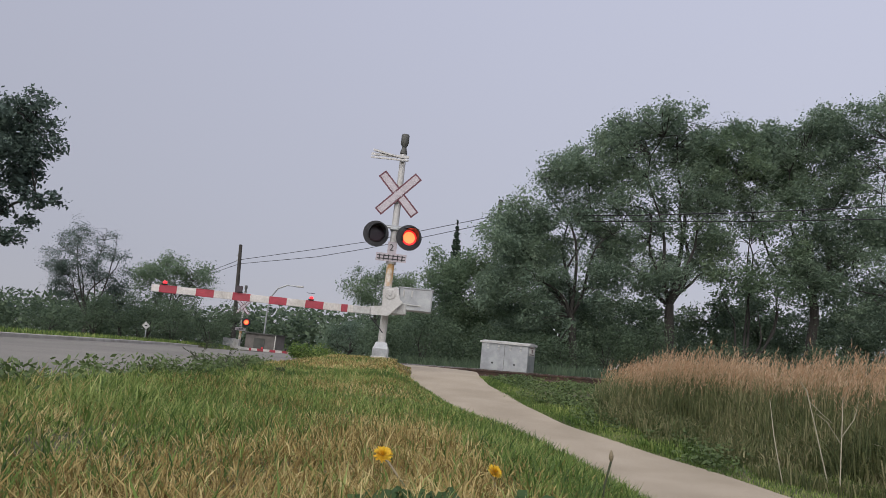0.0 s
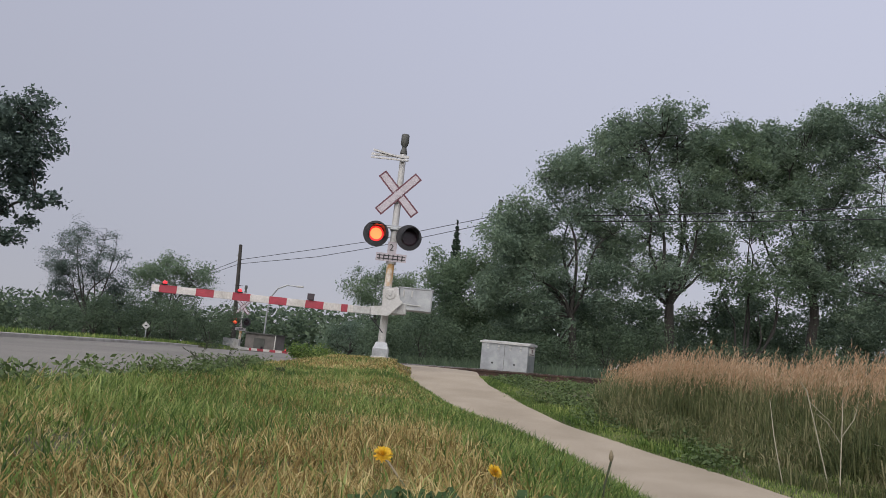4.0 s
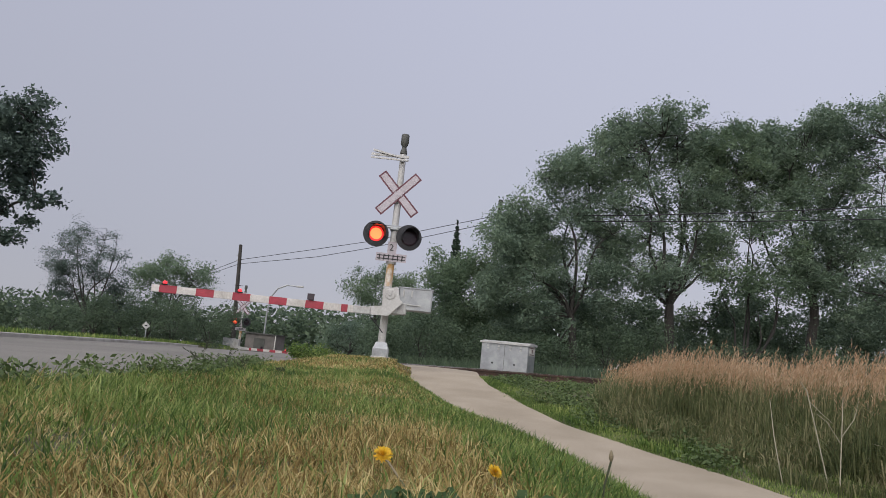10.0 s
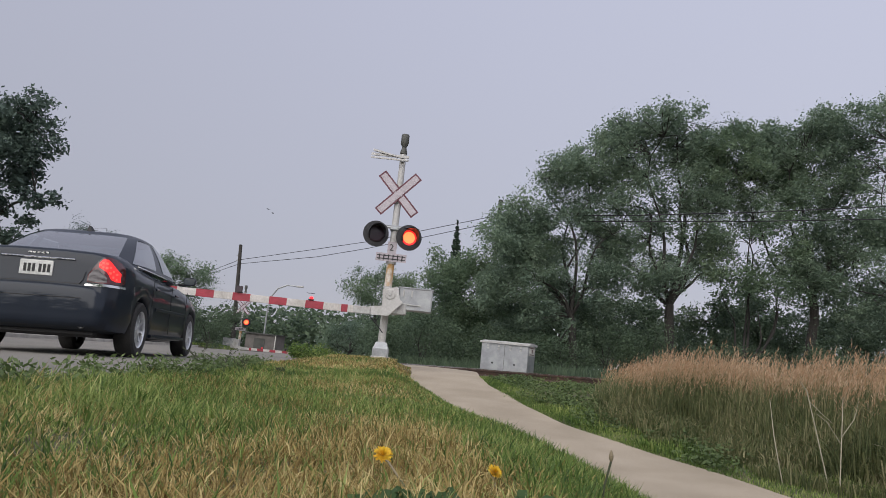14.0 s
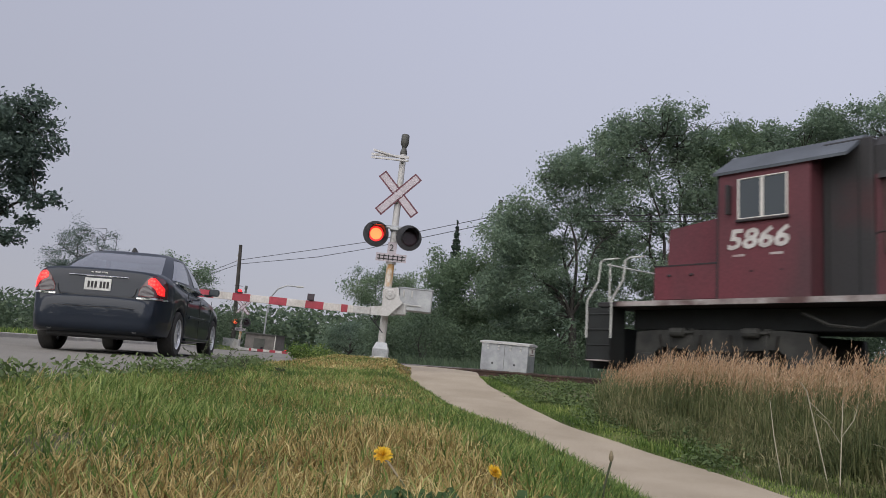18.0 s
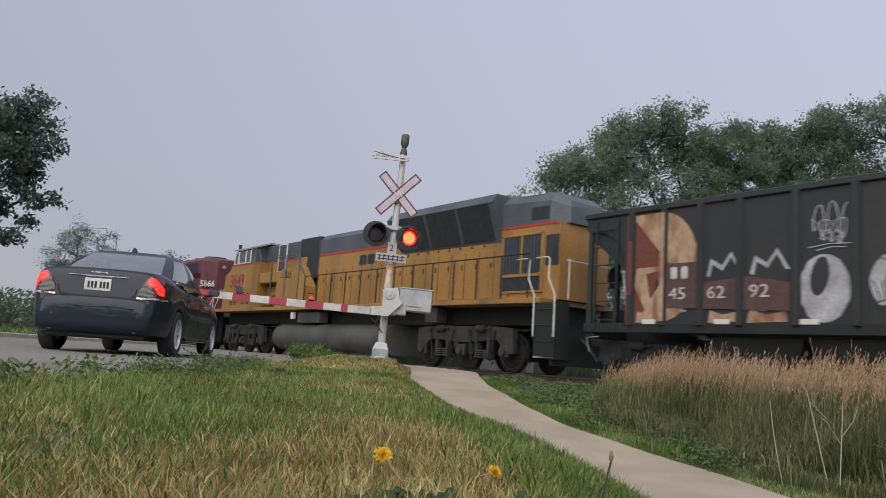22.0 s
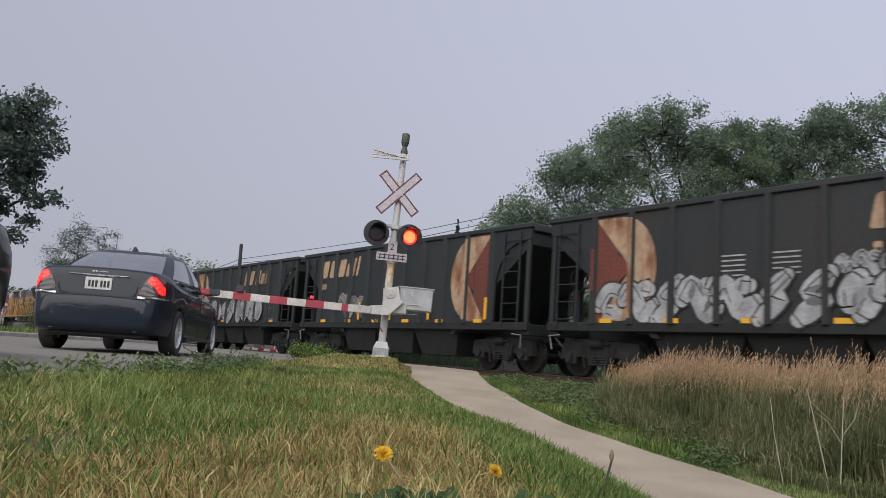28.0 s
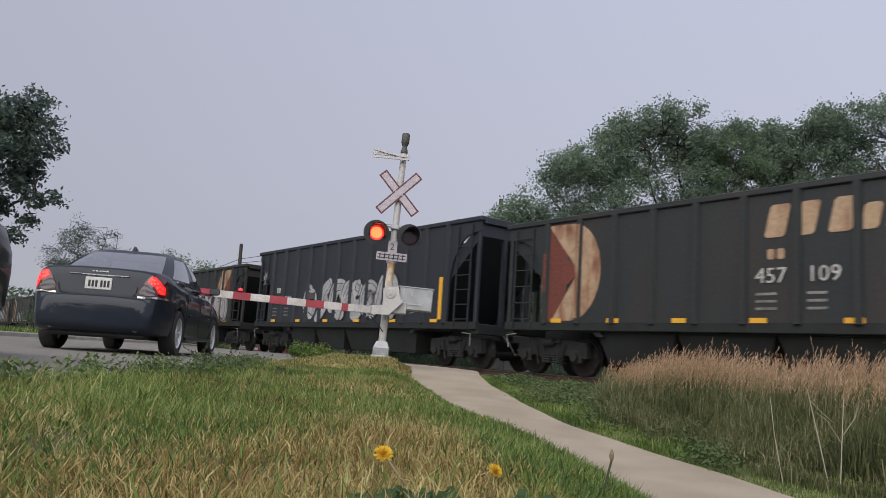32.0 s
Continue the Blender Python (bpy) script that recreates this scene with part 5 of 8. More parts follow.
    flare = Shape().loft([[(15.9, -0.96, 3.62), (15.9, 0.96, 3.62), (15.9, 1.38, 4.72), (15.9, 1.2, 4.98), (15.9, -1.2, 4.98), (15.9, -1.38, 4.72)], [(15.2, -0.96, 3.98), (15.2, 0.96, 3.98), (15.2, 1.30, 4.75), (15.2, 1.15, 4.96), (15.2, -1.15, 4.96), (15.2, -1.30, 4.75)]][::-1] + [[(20.7, -0.96, 3.62), (20.7, 0.96, 3.62), (20.7, 1.38, 4.72), (20.7, 1.2, 4.98), (20.7, -1.2, 4.98), (20.7, -1.38, 4.72)]])
    part("radiator_housing", flare, M_LOCO_GREY, t)
    for a, b in ((15.75, 17.35), (17.5, 18.95), (19.1, 20.5)):
        s = Shape().loft([[(a, -1.00, 3.68), (b, -1.00, 3.68), (b, -0.98, 3.68), (a, -0.98, 3.68)], [(a - 0.2 if a < 16 else a, -1.39, 4.70), (b, -1.39, 4.70), (b, -1.33, 4.70), (a - 0.2 if a < 16 else a, -1.33, 4.70)]])
        part("radiator_grille", s, M_GRILLE, t, "black flared radiator grille")
    part("rear_upper", Shape().loft([[(20.6, -0.96, 3.98), (20.6, 0.96, 3.98), (20.6, 0.95, 4.7), (20.6, 0.75, 4.92), (20.6, -0.75, 4.92), (20.6, -0.95, 4.7)], [(22.6, -0.96, 3.98), (22.6, 0.96, 3.98), (22.6, 0.95, 4.6), (22.6, 0.75, 4.86), (22.6, -0.75, 4.86), (22.6, -0.95, 4.6)], [(23.1, -0.7, 3.98), (23.1, 0.7, 3.98), (23.1, 0.7, 4.4), (23.0, 0.6, 4.6), (23.0, -0.6, 4.6), (23.1, -0.7, 4.4)]]), M_LOCO_GREY, t)
    part("dark_inset", Shape().box(21.9, 22.55, -0.972, -0.95, 4.12, 4.46), M_GRILLE, t)
    g = part("rear_grille", Shape().box(20.85, 22.35, -0.975, -0.948, 2.66, 3.72), M_GRILLE, t, "tall barred grille")
    for k in range(13):
        part("bar", Shape().box(20.88 + k * 0.118, 20.905 + k * 0.118, -0.995, -0.972, 2.68, 3.70), M_LOCO_GREY, g)
    for a, b, c, d in ((20.78, 20.86, 2.2, 3.78), (22.34, 22.42, 2.2, 3.78), (20.78, 22.42, 3.71, 3.78), (20.78, 22.42, 2.58, 2.67), (20.78, 22.42, 2.14, 2.2), (21.55, 21.62, 2.66, 3.72)):
        part("grille_frame", Shape().box(a, b, -1.0, -0.95, c, d, 0.008), M_LOCO_YELLOW, g)
    part("lower_grille", Shape().box(20.86, 22.34, -0.975, -0.95, 2.2, 2.58), M_GRILLE, t)
    part("rear_window", Shape().box(22.5, 22.96, -0.972, -0.95, 2.85, 3.66), M_GRILLE, t)
    u = 10.0
    while u < 20.6:
        d = part("hood_door", Shape().box(u, u + 0.60, -0.968, -0.948, 2.02, 3.42, 0.006), M_LOCO_YELLOW, t)
        part("latch", Shape().box(u + 0.48, u + 0.52, -0.985, -0.965, 2.9, 3.05), M_UNDER, d)
        part("stain", Shape().box(u + 0.606, u + 0.622, -0.956, -0.949, 2.05, 3.4), M_RUST_BROWN, d)
        u += 0.655
    slabs(t, 13.05, 3.34, (0.46, 0.44), 0.44, M_GRILLE, -0.96, gap=0.08)
    for k in range(8):
        part("lifting_lug", Shape().box(16.1 + k * 0.55, 16.16 + k * 0.55, -0.975, -0.95, 3.52, 3.60, 0.01), M_SOOT, t)
    # below
    part("fuel_tank", Shape().prism([(-0.95 - 0.5 * math.cos(a), 0.76 + 0.51 * math.sin(a)) for a in np.linspace(-1.5, 1.5, 11)] + [(0.95 + 0.5 * math.cos(a), 0.76 + 0.51 * math.sin(a)) for a in np.linspace(1.5, -1.5, 11)], 7.4, 15.7, axis="x"), M_TANK, t, "long dusty fuel tank", smooth=40)
    part("equipment_box", Shape().box(9.2, 11.0, -1.3, -0.9, 1.30, 1.72, 0.02), M_TANK, t)
    part("gauge_box", Shape().box(8.8, 9.05, -1.42, -1.3, 1.45, 1.72, 0.01), M_REFLECT_WHITE, t)
    part("sand_box", Shape().box(17.9, 18.5, -1.42, -1.0, 1.30, 1.78, 0.02), M_TRUCK, t)
    for u in (3.6, 19.4):
        bogie(t, u, 3, 1.85, 0.53, 1.22)
    end_steps(t, 0.0, 1, 1.94, M_RAIL_WHITE, 2.85)
    end_steps(t, 23.45, -1, 1.94, M_RAIL_WHITE, 2.98)
    side_railing(t, 9.9, 22.4, 13, 1.94, 3.10, M_UNDER)
    part("cab_handrail", Shape().tube([(5.2, -1.47, 4.55), (5.6, -1.47, 4.0), (8.9, -1.47, 4.05), (9.9, -1.47, 3.1)], 0.022, 6), M_LOCO_GREY, t)
    for u in (6.75, 8.1, 9.3):
        part("cab_post", Shape().tube([(u, -1.47, 1.9), (u, -1.47, 4.0)], 0.03, 6), M_LOCO_GREY, t)
    coupler(t, 0.05, -1)
    coupler(t, 23.4, 1)
    TRAIN.append((t, 20.75))


def ribbon(points, width):
    """Outline of a flat stroke of the given width along the points, with blunt ends."""
    pts = [Vector(p) for p in points]
    left, right = [], []
    for i, p in enumerate(pts):
        way = (pts[min(i + 1, len(pts) - 1)] - pts[max(i - 1, 0)]).normalized()
        q = Vector((-way.y, way.x)) * width * (0.5 if 0 < i < len(pts) - 1 else 0.36)
        left.append(tuple(p + q))
        right.append(tuple(p - q))
    return left, right


def stroke(shape, points, width, y0, y1):
    """A flat painted stroke, piece by piece."""
    pts = [Vector(p) for p in points]
    pts = [pts[0] * 2 - pts[1]] + pts + [pts[-1] * 2 - pts[-2]]
    fine = []
    for a, b, c, d in zip(pts, pts[1:], pts[2:], pts[3:]):
        for k in range(4):
            f = k / 4
            fine.append(0.5 * (2 * b + (c - a) * f + (2 * a - 5 * b + 4 * c - d) * f * f + (3 * b - a - 3 * c + d) * f ** 3))
    left, right = ribbon(fine + [pts[-2]], width)
    for ends in ((fine[0], fine[0] - fine[1], 0), (pts[-2], pts[-2] - fine[-1], 1)):
        way = ends[1].normalized() * width * 0.5
        side = Vector((-way.y, way.x))
        tip = [tuple(ends[0] + way * math.cos(a) * 0.8 + side * math.sin(a) * 0.8) for a in (1.35, 0.7, 0.0, -0.7, -1.35)]
        shape.prism([(p[0], p[1]) for p in tip], y0, y1)
    n = len(left)
    vs = [(p[0], y, p[1]) for y in (y0, y1) for p in left + right]
    fs = []
    for i in range(n - 1):
        fs += [(i, i + 1, n + i + 1, n + i), (i, 2 * n + i, 2 * n + i + 1, i + 1), (n + i, n + i + 1, 3 * n + i + 1, 3 * n + i)]
    fs += [(0, n, 3 * n, 2 * n), (n - 1, 2 * n - 1, 4 * n - 1, 3 * n - 1)]
    shape.add(vs, fs)


def graffiti(parent, u0, u1, z0, z1, n, seed, fill, back=None, y=-1.506, thick=0.42, name="spray_painting"):
    """Bubble shapes of fat curved strokes, black-edged, that nobody could read."""
    rng = random.Random(seed)
    w, h = (u1 - u0) / n, z1 - z0
    if back:
        pts = []
        for k in range(40):
            a = 2 * math.pi * k / 40
            ex, ez = math.copysign(abs(math.cos(a)) ** 0.5, math.cos(a)), math.copysign(abs(math.sin(a)) ** 0.5, math.sin(a))
            q = 1.0 + rng.uniform(-0.06, 0.06)
            pts.append(((u0 + u1) / 2 + ex * (u1 - u0) * 0.53 * q, (z0 + z1) / 2 + ez * h * 0.58 * q))
        part(name, Shape().prism(pts, y - 0.003, y + 0.002), back, parent)
    for i in range(n):
        cx, lean, top = u0 + w * (i + 0.5), rng.uniform(-0.12, 0.22), y - 0.004 - 0.0065 * i
        fat = min(w * 0.52, h * 0.46) * rng.uniform(0.85, 1.1) * thick / 0.42
        P = lambda a, b: (cx + (a - 0.5) * w * 1.02 + lean * (b - 0.5) * w, z0 + h * b)
        low, high = 0.16 + rng.uniform(-.05, .05), 0.86 + rng.uniform(-.08, .08)
        kind = rng.randrange(5)
        if kind == 0:
            strokes = [[P(.5 + (.40 - .034 * a) * math.cos(a), .5 + (.40 - .034 * a) * math.sin(a)) for a in np.linspace(-1.0, 7.2, 14)]]
        elif kind == 1:
            strokes = [[P(.12, .35), P(.3, high), P(.7, high), P(.95, .55)], [P(.4, .3), P(.62, .22), P(.8, low)]]
        elif kind == 2:
            strokes = [[P(-.05, .55), P(.2, high), P(.45, .5), P(.7, low), P(1.05, .45)], [P(.62, high), P(.85, .8)]]
        elif kind == 3:
            strokes = [[P(.3, .3), P(.25, .6), P(.4, high)], [P(.6, low), P(.72, .45), P(.65, .72)]]
        else:
            strokes = [[P(.75, 1.0), P(.35, .62), P(.68, .48), P(.2, .02)]]
        strokes = [[(a + rng.uniform(-.03, .03) * w, b + rng.uniform(-.03, .03) * h) for a, b in q] for q in strokes]
        edge, body, cut = Shape(), Shape(), Shape()
        for q in strokes:
            stroke(edge, q, fat + 0.10, top - 0.003, y)
            stroke(body, q, fat, top - 0.006, y)
            for side in (-0.25, 0.28):
                if rng.random() < 0.75:
                    m = max(1, len(q) // 2)
                    l, r = ribbon(q, fat * 2 * abs(side))
                    stroke(cut, (l if side > 0 else r)[:m + 1], 0.026, top - 0.008, y)
        part(name, edge, M_SPRAY_BLACK, parent)
        part(name, body, fill, parent)
        if cut.v:
            part(name, cut, M_SPRAY_BLACK, parent)


def scrawl(parent, u0, u1, z0, z1, seed, mat, y=-1.508):
    """A thin sprayed tag that nobody could read: one looping line, and a stroke under it."""
    rng = random.Random(seed)
    n, pts = 34, []
    loops = max(3, int((u1 - u0) / 0.13))
    h = (z1 - z0) / 2
    for k in range(n * 2):
        f = k / (n * 2 - 1)
        a = f * loops * 2 * math.pi
        pts.append((u0 + (u1 - u0) * (f * 0.86 + 0.07) + 0.07 * math.sin(a), y, (z0 + z1) / 2 + h * math.cos(a) * (0.55 + 0.45 * math.sin(f * 17 + seed)) * rng.uniform(0.85, 1.1)))
    s = Shape().tube(pts, 0.013, 4)
    s.tube([(u0, y, z0 - 0.05), ((u0 + u1) / 2, y, z0), (u1, y, z0 - 0.02)], 0.012, 4)
    part("sprayed_tag", s, mat, parent)


def emblem(parent, u, z0, z1, mirror, pale, ribs, wide=1.9):
    """The faded round end emblem: a red field, a pale half disc with a wedge cut in it."""
    k = -1 if mirror else 1
    h = z1 - z0
    mid, r = (z0 + z1) / 2, h / 2
    X = lambda a: u + (wide - a if mirror else a)
    field = Shape().prism([(X(0), z0), (X(wide * 0.42), z0), (X(wide * 0.42), z1), (X(0), z1)], -1.508, -1.500)
    part("emblem_field", field, M_BRICK_RED, parent, "faded red emblem field")
    pts = [(X(wide * 0.18), z0 + 0.02), (X(wide * 0.50), z0 + 0.02)]
    for i in range(17):
        a = -math.pi / 2 + math.pi * i / 16
        pts.append((X(wide * 0.5 + math.cos(a) * wide * 0.48), mid + math.sin(a) * (r - 0.02)))
    pts += [(X(wide * 0.08), z1 - 0.02), (X(wide * 0.62), mid)]
    part("emblem_disc", Shape().prism(pts, -1.514, -1.507), pale, parent, "faded pale half disc")
    c, half = X(wide * 0.5), wide * 0.48
    for x in ribs:
        if abs(x - c) < half * 0.93:
            q = (r - 0.03) * math.sqrt(1 - ((x - c) / half) ** 2)
            inside = (x - c) * k > -0.04 * wide
            part("painted_rib", Shape().box(x - 0.05, x + 0.05, -1.606, -1.600, mid - q, mid + q), pale if inside else M_BRICK_RED, parent)
    part("emblem_wedge", Shape().prism([(X(wide * 0.42), mid + 0.34), (X(wide * 0.66), mid), (X(wide * 0.42), mid - 0.34)], -1.518, -1.512), M_BRICK_RED, parent)


def hopper(u, length, top, label, paint, brand=None, number=None, front=None, rear=None, pale=M_PALE_PANEL, reflect=M_REFLECT_YELLOW, extra=None, ribs=10, rib_at=None):
    """An open-topped hopper wagon; u metres behind the train's head."""
    t = thing("hopper_wagon", label, "wagon", group="hopper wagons")
    L, base = length, 1.25
    cut = 1.35
    for side in (-1, 1):
        y0, y1 = sorted((side * 1.44, side * 1.50))
        arc = [(L - 0.30 - (cut - 0.30) * math.sin(a), top - 0.35 - (top - 0.35 - base) * (0.62 * (1 - math.cos(a)))) for a in np.linspace(0, math.pi / 2, 7)]
        outline = [(0.0, top - 0.3), (0.0, top), (L, top), (L, top - 0.3)] + arc + [(L - cut, base), (cut, base)] + [(L - x, z) for x, z in reversed(arc)]
        part("side_sheet", Shape().prism(outline, y0, y1), paint, t)
        part("top_chord", Shape().box(-0.06, L + 0.06, side * 1.47 - 0.09, side * 1.47 + 0.09, top - 0.02, top + 0.11, 0.02), paint, t)
        part("side_sill", Shape().box(0.0, L, side * 1.46 - 0.07, side * 1.46 + 0.07, base - 0.17, base + 0.04, 0.012), M_UNDER, t)
        spots = rib_at or [cut + 0.12 + (L - 2 * cut - 0.24) * k / (ribs - 1) for k in range(ribs)]
        for x in spots:
            if side < 0:
                s = shared(("rib", round(top, 2), paint.name), lambda: Shape().loft([[(-0.09, -1.50, base), (0.09, -1.50, base), (0.05, -1.60, base), (-0.05, -1.60, base)], [(-0.09, -1.50, top), (0.09, -1.50, top), (0.05, -1.60, top), (-0.05, -1.60, top)]]).mesh("side_rib", paint))
                part("side_rib", s, None, t, at=pose(x, 0, 0))
            else:
                part("side_rib", Shape().box(x - 0.05, x + 0.05, 1.50, 1.58, base, top), paint, t)
        for x in (0.10, L - 0.10):
            part("corner_post", Shape().box(x - 0.06, x + 0.06, side * 1.44 - 0.05, side * 1.44 + 0.05, base - 0.1, top, 0.01), paint, t)
        for x0 in (0.32, L - 0.98):
            if side < 0:
                ld = part("ladder", Shape().box(x0, x0 + 0.04, -1.56, -1.52, base - 0.1, top - 0.1).box(x0 + 0.62, x0 + 0.66, -1.56, -1.52, base - 0.1, top - 0.1), paint, t)
                for k in range(6):
                    part("rung", Shape().box(x0, x0 + 0.66, -1.57, -1.545, base + 0.1 + 0.42 * k, base + 0.125 + 0.42 * k), M_HOPPER, ld)
    for x, way in ((0.0, 1), (L, -1)):
        slope = [(x + way * 0.05, top - 0.05), (x + way * 0.05, top - 0.45), (x + way * 3.1, 0.95), (x + way * 3.3, 0.95), (x + way * 0.25, top - 0.05)]
        part("slope_sheet", Shape().prism(slope, -1.43, 1.43), paint, t)
        part("end_sill", Shape().box(min(x, x + way * 0.3), max(x, x + way * 0.3), -1.45, 1.45, 0.95, 1.25, 0.02), M_UNDER, t)
        for y in (-0.55, 0.43):
            part("end_brace", Shape().box(*sorted((x + way * .05, x + way * .17)), y, y + 0.12, 1.2, top - 0.1), paint, t)
        coupler(t, x, -way)
    part("centre_sill", Shape().box(0.1, L - 0.1, -0.3, 0.3, 0.82, 1.2), M_UNDER, t)
    for x in (-0.06, L - 0.1):
        part("top_end", Shape().box(x, x + 0.16, -1.4, 1.4, top - 0.1, top + 0.1, 0.02), paint, t)
    part("load_floor", Shape().box(2.6, L - 2.6, -1.42, 1.42, 1.05, 1.2), M_UNDER, t)
    bays = 3 if L < 14 else 4
    for k in range(bays):
        c = 3.0 + (L - 6.0) * (k + 0.5) / bays
        h = (L - 6.0) / bays / 2
        # near-black bays: the shadow under the wagon is put into their colour
        part("discharge_bay", Shape().loft([[(c - h, -1.35, 1.1), (c + h, -1.35, 1.1), (c + h, 1.35, 1.1), (c - h, 1.35, 1.1)], [(c - h * 0.75, -1.15, 0.34), (c + h * 0.75, -1.15, 0.34), (c + h * 0.75, 1.15, 0.34), (c - h * 0.75, 1.15, 0.34)]]), M_UNDER, t)
    part("brake_wheel", Shape().lathe([(0.24, 0), (0.27, 0.02), (0.24, 0.04)], (0.35, -0.9, 2.4), "x", 16), M_UNDER, t)
    for x, k in ((L, -1), (0, 1)):
        part("grab_iron", Shape().tube([(x + k * 0.2, -1.52, 0.62), (x + k * 0.15, -1.56, 0.95), (x + k * 0.5, -1.56, 0.98)], 0.016, 5), M_SPRAY_GREY, t)
    for x in (1.35, L - 1.35):
        bogie(t, x, 2, 1.73, 0.46, 0.86, M_TRUCK_DARK)
    for k in range(6):
        x = 1.7 + (L - 3.8) * k / 5
        part("reflector", Shape().box(x, x + 0.34, -1.545, -1.53, base + 0.02, base + 0.12), reflect, t)
    if brand:
        x, mat = brand
        slabs(t, x - 0.05, 2.90, (0.40, 0.38), 0.63, mat, -1.51, 0.22, 0.18)
        slabs(t, x + 1.16, 2.90, (0.42, 0.30, 0.13, 0.13), 0.63, mat, -1.51, 0.22, 0.13, tall=(1, 0.74, 1, 1.08))
        slabs(t, x + 0.02, 2.48, (0.14, 0.14), 0.2, mat, -1.51, 0, 0.05)
    if number:
        for text, x in number:
            writing(t, text, x, 1.79 if rib_at else 2.03, 0.36 if rib_at else 0.42, M_NUMBER_WHITE, -1.528, 1.2 if rib_at else 1.0)
        for k in range(3):
            for x, w in ((number[0][1], 0.42), (number[-1][1], 0.36)):
                part("data_line", Shape().box(x, x + w, -1.514, -1.51, 1.52 + 0.14 * k, 1.57 + 0.14 * k), M_SPRAY_GREY, t)
    if front:
        emblem(t, front, base + 0.05, top - 0.06, False, pale, spots)
    if rear:
        emblem(t, rear, base + 0.05, top - 0.06, True, pale, spots)
    if extra:
        extra(t)
    TRAIN.append((t, u))
    return t


def build_train():
    red_locomotive()
    yellow_locomotive()
    dark = "black hopper wagon with a faded emblem and sprayed graffiti"

    def frame_mark(t, x, z0=1.4, z1=2.3, w=0.5):
        part("stencil_frame", Shape().box(x, x + w, -1.514, -1.51, z0, z0 + .03).box(x, x + w, -1.514, -1.51, z1, z1 + .03).box(x, x + .03, -1.514, -1.51, z0, z1).box(x + w - .03, x + w, -1.514, -1.51, z0, z1 + .03).box(x, x + w, -1.514, -1.51, (z0 + z1) / 2, (z0 + z1) / 2 + .02), M_SPRAY_GREY, t)

    def first(t):
        part("number_patch", Shape().prism([(2.2, 1.62), (5.0, 1.52), (5.02, 2.05), (4.2, 2.2), (3.1, 2.12), (3.05, 2.56), (2.2, 2.56)], -1.526, -1.520), M_MAROON, t)
        slabs(t, 2.40, 2.22, (0.16, 0.16), 0.26, M_NUMBER_WHITE, -1.528, 0, 0.10)
        for x, w in ((1.5, 0.6), (3.3, 0.65), (4.15, 0.8)):
            part("sprayed_patch", Shape().prism([(x, 1.3), (x + w, 1.32), (x + w * 0.96, 1.52), (x + w * 0.5, 1.46), (x + 0.04, 1.55)], -1.516, -1.510), M_PALE_PANEL, t)
        for x in (3.25, 4.2):
            part("sprayed_outline", Shape().prism([(x, 2.25), (x + .1, 2.6), (x + .35, 2.45), (x + .55, 2.72), (x + .8, 2.3), (x + .72, 2.3), (x + .55, 2.6), (x + .36, 2.34), (x + .14, 2.48), (x + .08, 2.22)], -1.516, -1.510), M_SPRAY_WHITE, t)
        part("sprayed_outline", Shape().prism([(1.45, 2.1), (1.5, 2.5), (2.1, 2.52), (2.12, 2.42), (1.75, 2.36), (1.95, 1.5), (1.82, 1.45)], -1.520, -1.512), M_PALE_PANEL, t)
        ring = [(5.62 + 0.46 * math.cos(k * 0.314) * (1 + 0.08 * math.sin(3 * k)), 1.92 + 0.62 * math.sin(k * 0.314)) for k in range(20)]
        part("sprayed_letter", Shape().prism(ring, -1.516, -1.508), M_SPRAY_WHITE, t)
        part("sprayed_cut", Shape().prism([(5.55 + 0.17 * math.cos(k * 0.5236) + 0.05 * math.sin(k * 0.5236), 2.14 + 0.36 * math.sin(k * 0.5236)) for k in range(12)], -1.520, -1.514), M_SPRAY_BLACK, t)
        graffiti(t, 6.3, 8.2, 1.32, 2.55, 2, 1, M_SPRAY_WHITE, thick=0.2)
        graffiti(t, 8.35, 10.6, 1.4, 2.3, 3, 2, M_SPRAY_GREY)
        scrawl(t, 5.35, 6.1, 2.72, 3.5, 4, M_SPRAY_WHITE)
        scrawl(t, 5.5, 6.0, 2.66, 3.0, 14, M_SPRAY_WHITE)
        scrawl(t, 10.4, 10.9, 2.6, 3.2, 5, M_SPRAY_WHITE)

    hopper(45.15, 12.55, 3.78, "rusty black hopper wagon with big white graffiti", M_HOPPER_RUST, (7.4, M_CREAM), [("45", 2.36), ("62", 3.26), ("92", 4.18)], front=1.2, reflect=M_REFLECT_WHITE, extra=first, rib_at=[1.37, 2.22, 3.12, 4.0, 5.13, 6.2, 7.25, 8.3, 9.3, 10.25, 11.1])

    def second(t):
        graffiti(t, 3.9, 8.4, 1.42, 2.45, 5, 6, M_SPRAY_WHITE)
        for k, x in enumerate((1.5, 2.25, 3.0, 8.3)):
            scrawl(t, x, x + 0.6, 1.45, 2.0 if x != 3.0 else 2.7, 7 + k, M_SPRAY_WHITE)

    hopper(58.5, 12.6, 3.78, dark, M_HOPPER, (1.52, M_CREAM), [("457", 1.62), ("200", 2.72)], rear=9.35, extra=second)

    def third(t):
        graffiti(t, 4.6, 7.0, 1.45, 2.15, 4, 12, M_SPRAY_WHITE)
        frame_mark(t, 10.2)

    hopper(71.85, 12.6, 3.76, dark, M_HOPPER_RUST, (7.5, M_BRICK_RED), [("456", 7.08), ("277", 8.08)], front=1.25, extra=third)

    def fourth(t):
        graffiti(t, 2.9, 9.6, 1.35, 2.2, 9, 13, M_SPRAY_WHITE)
        frame_mark(t, 10.3)

